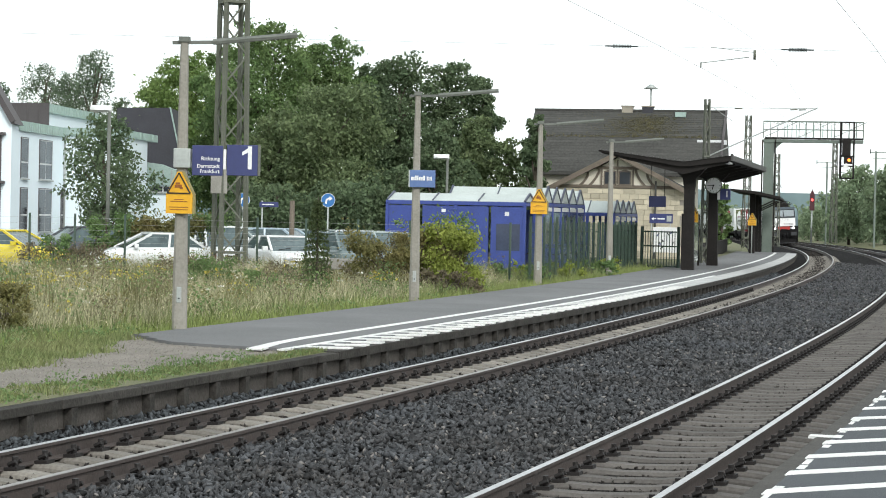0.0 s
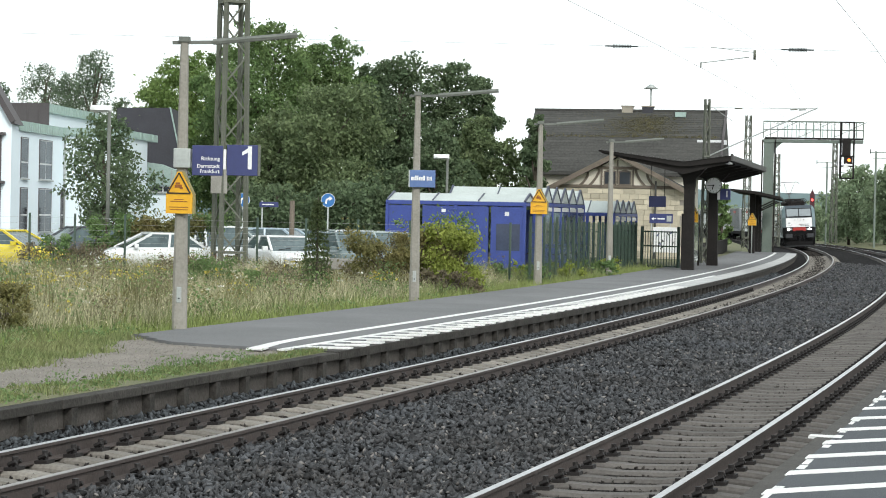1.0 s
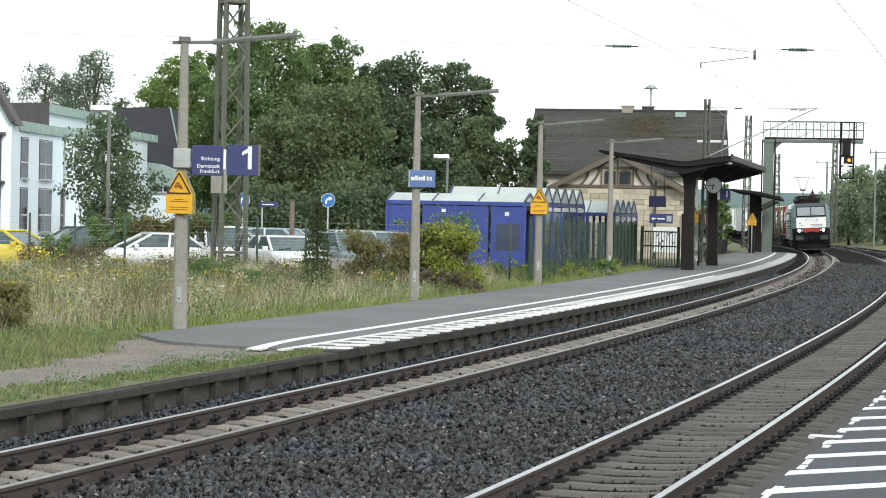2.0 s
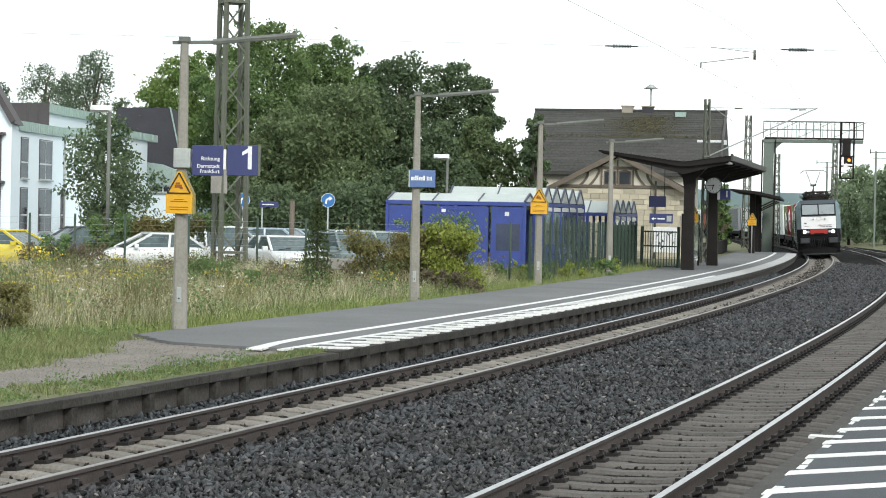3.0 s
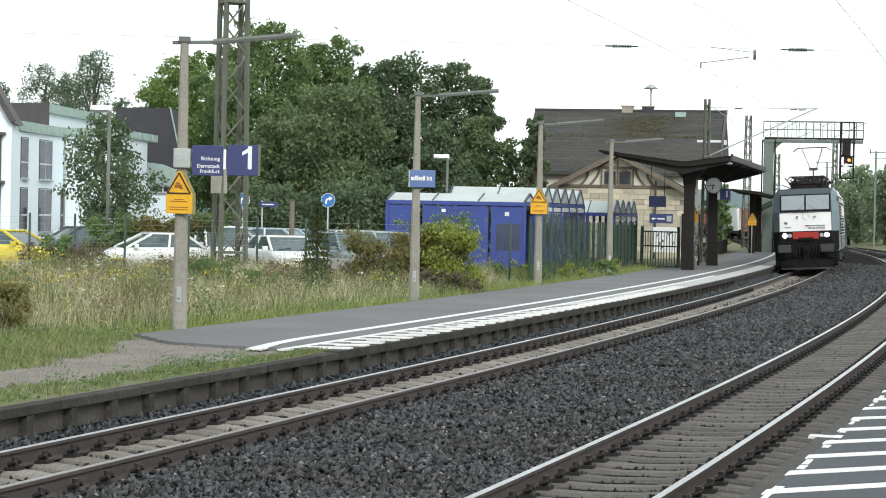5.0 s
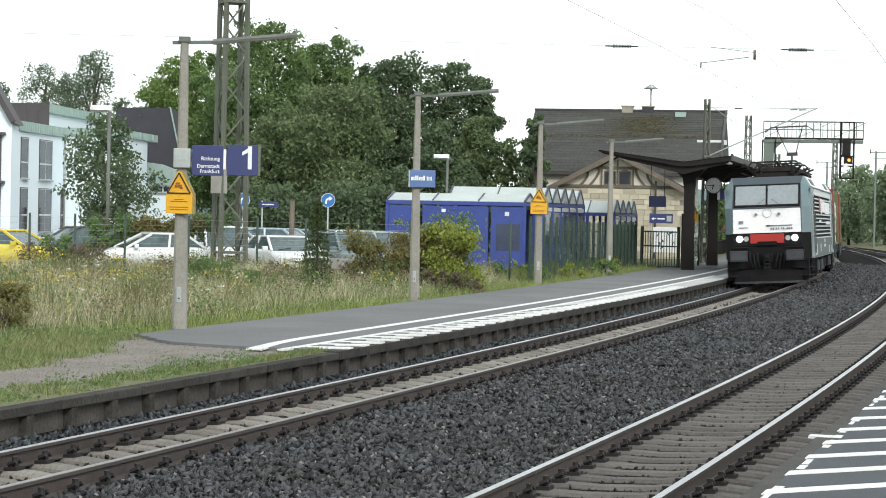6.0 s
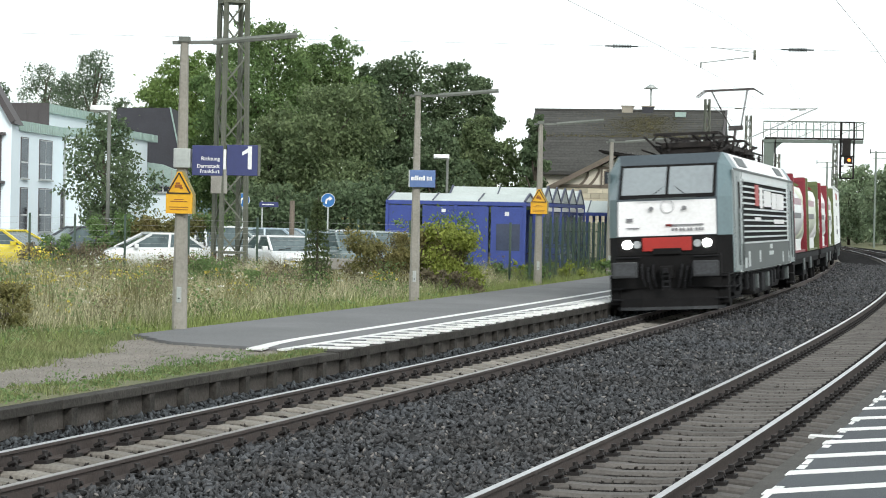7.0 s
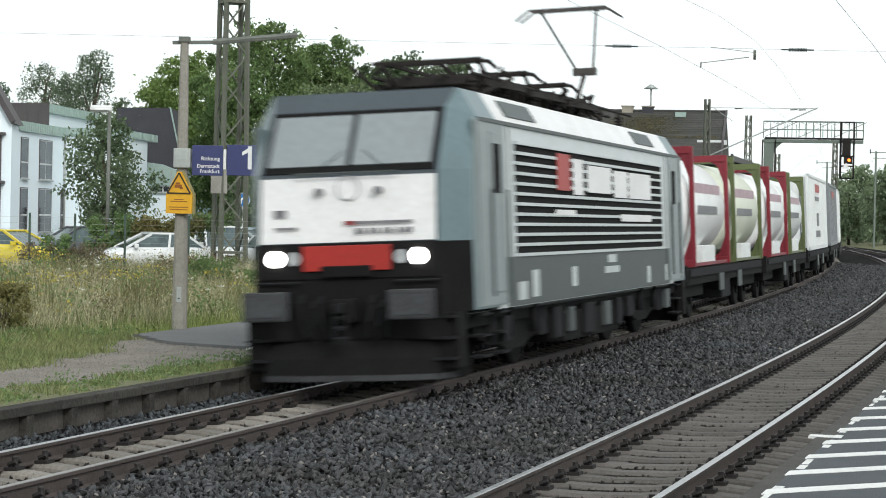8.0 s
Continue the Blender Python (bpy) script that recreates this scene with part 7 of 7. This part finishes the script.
    part("pane", box(BM(), -23.2, -21.2, 101.81, 101.85, 0.7, 3.2), PANE, bay)
    for z in (5.6, 3.3):
        part("canopy", box(BM(), -23.4, -20.88, 101.6, 102.0, z, z + 0.14, 0.02), ZINC, bay)


white_house()


def station_house():
    t = thing("station_house", trk_pose(117.5, -11.58, -0.10), "old sandstone station house with a half-timbered gable and mossy roof", "house")
    # main block, its ridge across the view
    body = BM()
    box(body, -4.6, 4.3, 4.0, 12.0, -0.3, 4.85)
    part("wall", body, PLASTER, t, "plastered main wall")
    rf = BM()
    prism(rf, [(3.5, 4.75), (3.5, 4.9), (5.4, 6.9), (8.0, 8.55), (10.6, 6.9), (12.5, 4.9), (12.5, 4.75)], -6.1, 4.9, Matrix.Rotation(radians(90), 4, "Z"))
    part("roof", rf, MOSS_ROOF, t, "dark brown tiled mansard roof")
    # courses of tiles, laid as overlapping strips
    n = 12
    for i in range(n):
        for (ya, za), (yb, zb) in (((3.5, 4.92), (5.4, 6.92)), ((5.4, 6.92), (8.0, 8.57))):
            u, v = i / n, (i + 1) / n
            p0 = Vector((0, ya + (yb - ya) * u, za + (zb - za) * u + 0.016))
            p1 = Vector((0, ya + (yb - ya) * v, za + (zb - za) * v + 0.005))
            bm = BM()
            prism(bm, ((p0.y, p0.z), (p1.y, p1.z), (p1.y, p1.z - 0.03), (p0.y, p0.z - 0.03)), -6.12, 4.92, Matrix.Rotation(radians(90), 4, "Z"))
            part("tile_course", bm, MOSS_ROOF, t)
    rng = np.random.default_rng(8)
    k = 2600
    x = np.concatenate([rng.normal(1.6, 1.0, k), rng.uniform(-4.6, 5.9, 900), rng.normal(2.0, 2.4, 500)])
    u = np.concatenate([rng.beta(2, 2, k) * 0.9, np.abs(rng.normal(0, 0.05, 900)), rng.random(500)])
    u = np.clip(u, 0, 1)
    p = np.stack([x, 5.4 + 2.6 * u - 0.02, 6.95 + 1.65 * u], 1)
    p = p[(x > -4.7) & (x < 5.9)]
    part("moss", leaf_cloud("moss", p, 0.032, rng, 0.8), MOSS, t, "patches of olive moss on the roof")
    part("ridge", bar(BM(), (-4.95, 8.0, 8.6), (6.1, 8.0, 8.6), 0.2, 0.12), MOSS_ROOF, t)
    part("verge", bar(BM(), (6.12, 3.5, 4.95), (6.12, 5.4, 6.95), 0.12, 0.2), ZINC, t)
    part("verge", bar(BM(), (6.12, 5.4, 6.95), (6.12, 8.0, 8.6), 0.12, 0.2), ZINC, t)
    for x, w in ((0.45, 0.62), (1.62, 0.62)):
        c = part("chimney", box(BM(), x - w / 2, x + w / 2, 7.8, 8.4, 8.3, 8.82, 0.02), MORTAR if x < 1 else SLATE, t)
        part("chimney_cap", box(BM(), x - w / 2 - 0.05, x + w / 2 + 0.05, 7.75, 8.45, 8.80, 8.87), MORTAR, c)
    sr = part("siren_pole", cyl(BM(), (1.78, 8.0, 8.5), (1.78, 8.0, 9.9), 0.05, n=8), GALV, t)
    part("siren_head", cyl(BM(), (1.78, 8.0, 9.85), (1.78, 8.0, 10.1), 0.42, 0.08, n=16), GALV, sr, "mushroom-shaped grey siren")
    part("skylight", box(BM(), 3.25, 3.85, 7.35, 7.9, 8.22, 8.5), PATINA, t, "pale roof window")
    part("gutter_board", box(BM(), 4.7, 6.35, 5.2, 5.3, 6.60, 6.85), FRAME_W, t, "white gutter board")
    # front wing: sandstone below, half-timbered gable above
    part("wall", box(BM(), -2.5, 4.2, 0.05, 4.2, -0.3, 4.08), MORTAR, t, "mortared wing wall")
    gb = BM()
    prism(gb, ((-2.5, 4.02), (4.2, 4.02), (0.85, 5.62)), 0.04, 4.5)
    part("gable", gb, PLASTER, t, "cream plaster gable")
    for a, b in (((-2.95, 3.80), (0.85, 5.78)), ((4.65, 3.80), (0.85, 5.78))):
        bm = BM()
        d = 0.13
        prism(bm, ((a[0], a[1]), (b[0], b[1]), (b[0], b[1] + d), (a[0], a[1] + d)), -0.55, 5.5)
        part("wing_roof", bm, MOSS_ROOF, t)
        part("bargeboard", bar(BM(), (a[0], -0.58, a[1] + 0.03), (b[0], -0.58, b[1] + 0.03), 0.08, 0.26), TIMBER, t, "grey-brown bargeboard")
    beams = [((-2.3, 4.08), (4.0, 4.08)), ((-0.3, 5.08), (2.0, 5.08)), ((0.0, 4.1), (0.0, 5.2)), ((1.7, 4.1), (1.7, 5.2)), ((0.85, 4.2), (0.85, 5.5))]
    for p, q in beams:
        part("timber", bar(BM(), (p[0], 0.0, p[1]), (q[0], 0.0, q[1]), 0.08, 0.16), TIMBER, t)
    for sx in (-1, 1):
        for x0, x1 in ((0.95, 1.5), (1.6, 2.3)):
            pr = None
            for i in range(6):
                u = i / 5
                pt = (0.85 + sx * (x0 + (x1 - x0) * u ** 2 * (1 if x0 < 1.2 else 0.6)), 0.0, 4.12 + (1.10 - 0.60 * (x0 - 0.95)) * (1 - u))
                if pr:
                    part("curved_brace", bar(BM(), pr, pt, 0.07, 0.13), TIMBER, t)
                pr = pt
    for x0, x1 in ((0.12, 0.78), (0.92, 1.58)):
        w = part("gable_window", prism(BM(), [(x0, 4.16), (x1, 4.16), (x1, 4.90), ((x0 + x1) / 2, 5.00), (x0, 4.90)], -0.02, 0.03), TIMBER, t, "small arched window")
        part("pane", box(BM(), x0 + 0.06, x1 - 0.06, -0.03, -0.022, 4.22, 4.86), PANE, w)
    # sandstone courses
    blocks = [finish(box(BM(), 0, w, -0.02, 0.04, 0, 0.265, 0.008), "block") for w in (0.48, 0.62, 0.80)]
    random.seed(4)
    for r in range(14):
        x = -2.52
        while x < 4.15:
            i = random.randrange(3)
            w = (0.48, 0.62, 0.80)[i]
            if x + w > 4.24:
                i, w = 0, 0.48
            part("sandstone_block", blocks[i], SANDSTONE, t, "", pose(x, random.uniform(0, 0.012), 0.05 + r * 0.28))
            x += w + 0.015
    part("quoin_post", box(BM(), 2.9, 3.0, -0.3, -0.2, 0, 4.4), MOSS_ROOF, t)


station_house()


def station_signs():
    a = thing("information_sign", pose(11.35, 112, 0.2, 0, 0, -10), "dark blue direction sign with a white arrow", "sign")
    part("plate", box(BM(), -0.6, 0.62, -0.03, 0.03, 1.85, 2.35, 0.01), BLUE_SIGN, a)
    part("print_bar", box(BM(), -0.18, 0.2, -0.04, -0.03, 2.05, 2.12), WHITE_P, a)
    part("arrow", prism(BM(), ((-0.5, 2.08), (-0.38, 2.0), (-0.38, 2.06), (-0.26, 2.06), (-0.26, 2.11), (-0.38, 2.11), (-0.38, 2.16)), -0.04, -0.03), WHITE_P, a)
    part("pictogram", box(BM(), 0.3, 0.55, -0.04, -0.03, 1.95, 2.25), GALV, a)
    for x in (-0.5, 0.5):
        part("post", cyl(BM(), (x, 0.05, -0.2), (x, 0.05, 2.3), 0.03, n=8), GALV, a)
    b = thing("painted_board", pose(11.45, 110.5, 0.2, 0, 0, -10), "white board covered in grey scrawl", "board")
    part("board", box(BM(), -0.65, 0.68, -0.03, 0.03, 0.35, 1.65, 0.02), WHITE_P, b)
    random.seed(9)
    for i in range(9):
        x, z = random.uniform(-0.5, 0.5), random.uniform(0.5, 1.5)
        part("scrawl", bar(BM(), (x, -0.035, z), (x + random.uniform(-0.2, 0.2), -0.035, z + random.uniform(-0.2, 0.2)), 0.01, 0.05), random.choice((MARK_GREY, BLUE_SIGN, BLACK)), b)
    c = thing("hanging_sign", trk_pose(90.0, -5.6, 2.75), "dark blue sign hanging under the canopy", "sign")
    part("plate", box(BM(), -0.35, 0.35, -0.04, 0.04, 0, 0.45, 0.01), BLUE_SIGN, c)
    for x in (-0.28, 0.28):
        part("hanger", cyl(BM(), (x, 0, 0.4), (x, 0, 1.95), 0.015, n=6), CANOPY, c)


station_signs()


# ---- the car park ----
def car_paint(name, col):
    return mat(name, col, tuple(c * 0.85 for c in col), 0.22, 0.0, big=0.8, fine=10, bump=0.01, spec=0.7)


CAR_GLASS = mat("car_window_glass", (0.10, 0.14, 0.145), (0.05, 0.07, 0.075), 0.1, big=2.5, fine=6, bump=0, spec=0.4)
TYRE = mat("black_tyre", (0.025, 0.025, 0.025), None, 0.85, big=3, fine=30)


def car(x, y, turn, paint, label, ln=4.1, wd=1.72, ht=1.46, van=False):
    """Front towards -y in its own space."""
    t = thing("car", pose(x, y, 0.08, 0, 0, turn), label, "car", "cars in the car park")
    w = wd / 2
    fr, bk = (-ln / 2, ln / 2)
    low = [(fr, 0.30, 0.60, 0.80), (fr + 0.12, 0.22, 0.74, 0.92), (fr + 0.9, 0.20, 0.92, 1.0), (fr + 1.25, 0.20, 0.96, 1.0), (bk - 0.7, 0.20, 0.98, 1.0), (bk - 0.1, 0.25, 0.95, 0.95), (bk, 0.34, 0.80, 0.85)]
    rings = []
    for yy, z0, z1, k in low:
        rings.append([(-w * k, yy, z0 + 0.08), (-w * k * 0.9, yy, z0), (w * k * 0.9, yy, z0), (w * k, yy, z0 + 0.08), (w * k, yy, z1 - 0.12), (w * k * 0.92, yy, z1), (-w * k * 0.92, yy, z1), (-w * k, yy, z1 - 0.12)])
    bm = BM()
    vs = loft(bm, rings)
    bm.faces.new(vs[0])
    bm.faces.new(vs[-1])
    for f in bm.faces:
        f.smooth = True
    part("body", bm, paint, t, "glossy painted body")
    y0, y1 = fr + 1.0, bk - (0.06 if van else 0.35)
    r0, r1 = fr + 1.85, bk - (0.25 if van else 0.95)
    cb = BM()
    lofted = [[(-w * 0.92, y0, 0.93), (w * 0.92, y0, 0.93), (w * 0.92, y1, 0.95), (-w * 0.92, y1, 0.95)], [(-w * 0.74, r0, ht - 0.05), (w * 0.74, r0, ht - 0.05), (w * 0.74, r1, ht - 0.04), (-w * 0.74, r1, ht - 0.04)]]
    v2 = loft(cb, lofted)
    cb.faces.new(v2[1])
    glasshouse = part("glasshouse", cb, CAR_GLASS, t, "dark car windows")
    part("roof", box(BM(), -w * 0.75, w * 0.75, r0 - 0.03, r1 + 0.03, ht - 0.06, ht, 0.025), paint, t)
    for sx in (-1, 1):
        for (a, b) in (((sx * w * 0.92, y0, 0.93), (sx * w * 0.74, r0, ht - 0.04)), ((sx * w * 0.92, y1, 0.95), (sx * w * 0.74, r1, ht - 0.04)), ((sx * w * 0.93, (y0 + y1) / 2 + 0.1, 0.94), (sx * w * 0.75, (r0 + r1) / 2 + 0.05, ht - 0.04))):
            part("pillar", bar(BM(), a, b, 0.07, 0.07), paint, t)
        for yy in (fr + 0.8, bk - 0.75):
            wh = part("wheel", cyl(BM(), (sx * (w - 0.16), yy, 0.31), (sx * (w + 0.01), yy, 0.31), 0.31, n=18), TYRE, t)
            part("rim", cyl(BM(), (sx * (w + 0.01), yy, 0.31), (sx * (w + 0.022), yy, 0.31), 0.20, n=14), GALV, wh)
        part("headlight", box(BM(), sx * w * 0.68 - 0.14, sx * w * 0.68 + 0.14, fr - 0.02, fr + 0.25, 0.60, 0.72, 0.03), LAMP_OFF, t)
        part("tail_light", box(BM(), sx * w * 0.78 - 0.08, sx * w * 0.78 + 0.08, bk - 0.12, bk + 0.01, 0.66, 0.92, 0.02), L_RED, t)
        part("mirror", box(BM(), sx * (w + 0.05) - 0.09, sx * (w + 0.05) + 0.09, fr + 1.25, fr + 1.37, 0.94, 1.07, 0.02), paint, t)
    part("bumper", box(BM(), -w * 0.85, w * 0.85, fr - 0.05, fr + 0.1, 0.32, 0.48, 0.03), L_MID, t)
    part("grille", box(BM(), -w * 0.45, w * 0.45, fr - 0.025, fr + 0.05, 0.56, 0.66, 0.01), L_DARK, t, "dark radiator grille")
    part("plate", box(BM(), -0.25, 0.25, fr - 0.065, fr - 0.05, 0.36, 0.46), WHITE_P, t)
    for sx in (-0.35, 0.35):
        part("wiper", bar(BM(), (sx - 0.2, y0 + 0.02, 0.97), (sx + 0.25, y0 + 0.14, 1.03), 0.02, 0.015), L_DARK, t)
    return t


P_YELLOW, P_WHITE = car_paint("yellow_car_paint", (0.72, 0.58, 0.05)), car_paint("white_car_paint", (0.78, 0.80, 0.80))
P_SILVER, P_DARK = car_paint("silver_green_car_paint", (0.36, 0.42, 0.41)), car_paint("dark_grey_car_paint", (0.06, 0.065, 0.075))
P_TEAL = car_paint("dark_teal_car_paint", (0.14, 0.19, 0.19))
P_BLUE = car_paint("pale_blue_car_paint", (0.40, 0.50, 0.58))
car(-13.6, 67.4, 68, P_YELLOW, "yellow hatchback parked in the car park", 4.0, 1.70, 1.42)
car(-12.9, 75.5, -60, P_DARK, "dark grey hatchback parked before the white house", 4.0, 1.70, 1.5)
car(-9.2, 67.2, -68, P_WHITE, "white hatchback parked behind the wire fence", 3.9, 1.68, 1.42)
car(-7.6, 73.5, 20, P_WHITE, "white van-like car behind the mast", 4.2, 1.74, 1.62, True)
car(-7.2, 79.5, 60, P_SILVER, "silver-green car behind the mast", 4.2, 1.74, 1.5)
car(-5.0, 67.6, 24, P_WHITE, "white hatchback facing the railway", 4.1, 1.72, 1.40)
car(-3.05, 70.5, 24, P_TEAL, "dark teal estate car facing the railway", 4.4, 1.76, 1.5, True)
car(-1.95, 73.0, 30, P_SILVER, "silver car parked beside the estate car", 4.3, 1.74, 1.55, True)
car(-5.9, 79.5, 70, P_BLUE, "pale blue car in the rear row", 4.2, 1.74, 1.55)
car(-4.75, 83.0, 62, P_SILVER, "silver car in the rear row", 4.2, 1.74, 1.5)
car(-3.0, 82.0, 28, P_WHITE, "white car in the rear row", 4.2, 1.74, 1.5)


def street_lamp(x, y, h, label):
    t = thing("street_lamp", pose(x, y, 0.05), label, "street lamp")
    part("pole", cyl(BM(), (0, 0, 0), (0, 0, h), 0.07, 0.055, n=10), LAMP_GREY, t)
    hd = BM()
    loft(hd, [[(xx, yy * w, h + z) for yy, z in ((-1, 0.0), (-0.8, 0.10), (0, 0.16), (0.8, 0.10), (1, 0.0), (0, -0.06))] for xx, w in ((0.08, 0.06), (-0.05, 0.15), (-0.45, 0.17), (-0.62, 0.08))])
    part("head", hd, WHITE_P, t, "white flat lamp head")


street_lamp(-11.05, 70.5, 5.40, "grey street lamp with a white flat head")
street_lamp(0.12, 96, 4.75, "street lamp with a white head behind the shelter")


def road_signs():
    for x, y, z in ((-4.35, 80.5, 2.65), (-7.55, 80.5, 2.6)):
        t = thing("road_sign", pose(x, y, 0.05), "round blue road sign with a white arrow", "road sign", "round blue road signs")
        part("post", cyl(BM(), (0, 0.04, 0), (0, 0.04, z + 0.2), 0.03, n=8), GALV, t)
        d = part("disc", cyl(BM(), (0, -0.015, z), (0, 0.015, z), 0.25, n=24), ROAD_BLUE, t, "blue disc")
        part("rim", cyl(BM(), (0, -0.01, z), (0, 0.018, z), 0.265, n=24), WHITE_P, t)
        part("arrow", prism(BM(), ((-0.12, z - 0.12), (-0.04, z - 0.14), (-0.03, z + 0.0), (0.05, z + 0.05), (0.04, z - 0.02), (0.17, z + 0.06), (0.06, z + 0.16), (0.05, z + 0.11), (-0.08, z + 0.05)), -0.025, -0.016), WHITE_P, d)
    t = thing("road_sign", pose(-6.95, 82, 0.05), "dark blue arrow-shaped direction sign", "road sign")
    part("post", cyl(BM(), (0, 0.04, 0), (0, 0.04, 2.6), 0.03, n=8), GALV, t)
    part("plate", box(BM(), -0.1, 0.62, -0.02, 0.02, 2.35, 2.55, 0.01), BLUE_SIGN, t)
    part("print_bar", box(BM(), 0.0, 0.45, -0.026, -0.018, 2.43, 2.47), WHITE_P, t)
    t = thing("wooden_post", pose(-4.95, 70, 0.05), "weathered wooden post beside the young conifer", "post")
    part("stake", cyl(BM(), (0, 0, 0), (0, 0, 2.55), 0.09, 0.08, n=8), TIMBER, t)
    t = thing("bench", pose(-2.75, 60, 0.1, 0, 0, 5), "low weathered concrete bench in the grass", "bench")
    part("seat", box(BM(), -0.75, 0.75, -0.25, 0.25, 0.55, 0.85, 0.02), CONCRETE, t)
    for x in (-0.6, 0.6):
        part("leg", box(BM(), x - 0.1, x + 0.1, -0.2, 0.2, -0.1, 0.56, 0.02), CONCRETE, t)


ROAD_BLUE = mat("road_sign_blue", (0.03, 0.16, 0.42), (0.025, 0.13, 0.35), 0.5, big=3, fine=15, bump=0)
road_signs()


# ---- distance ----
HILL = mat("hazy_wooded_hill", (0.16, 0.22, 0.23), (0.12, 0.17, 0.18), 0.95, big=0.02, fine=0.15, bump=0.0)


def hills():
    bm = BM()
    rng = np.random.default_rng(3)
    prev = None
    for i in range(80):
        x = -400 + i * 15
        z = 13.5 + 3.5 * math.sin(i * 0.21 + 1) + rng.uniform(-0.5, 0.5)
        a, b, c = bm.verts.new((x, 900, -2)), bm.verts.new((x, 905, z * 0.93)), bm.verts.new((x, 1010, z * 0.90))
        if prev:
            bm.faces.new((prev[0], a, b, prev[1]))
            bm.faces.new((prev[1], b, c, prev[2]))
        prev = (a, b, c)
    tagged(part("backdrop", bm, HILL), "hazy blue-green wooded hills in the distance", "hill", kind="structure")


hills()


# ---- what moves ----
def ride(front, a, b, y=0.0):
    """Pose of a vehicle whose front is at arc length front and whose bogies are a and b behind it; y: a load's place on it."""
    A, B = trk(front + a), trk(front + b)
    d = (B - A).normalized()
    m = Matrix.Translation(A - d * a) @ Matrix.Rotation(math.atan2(d.y, d.x) - math.pi / 2, 4, "Z") @ Matrix.Rotation(-math.atan(CANT), 4, "Y")
    return m @ Matrix.Translation((0, y, 0))


def motions():
    times = [i * 0.25 for i in range(33)]
    for car in CARS:
        ob, at, a, b = car[:4]
        y = car[4] if len(car) > 4 else 0.0
        walk(ob, [(t, ride(S_START + (S_END - S_START) * t / 8.0 + at, a, b, y)) for t in times])
    turn = SPEED / 0.625
    for w, y in LOCO_WHEELS:
        walk(w, [(i / 30, Matrix.Translation((0, y, 0.625)) @ Matrix.Rotation(turn * i / 30, 4, "X")) for i in range(241)])


motions()
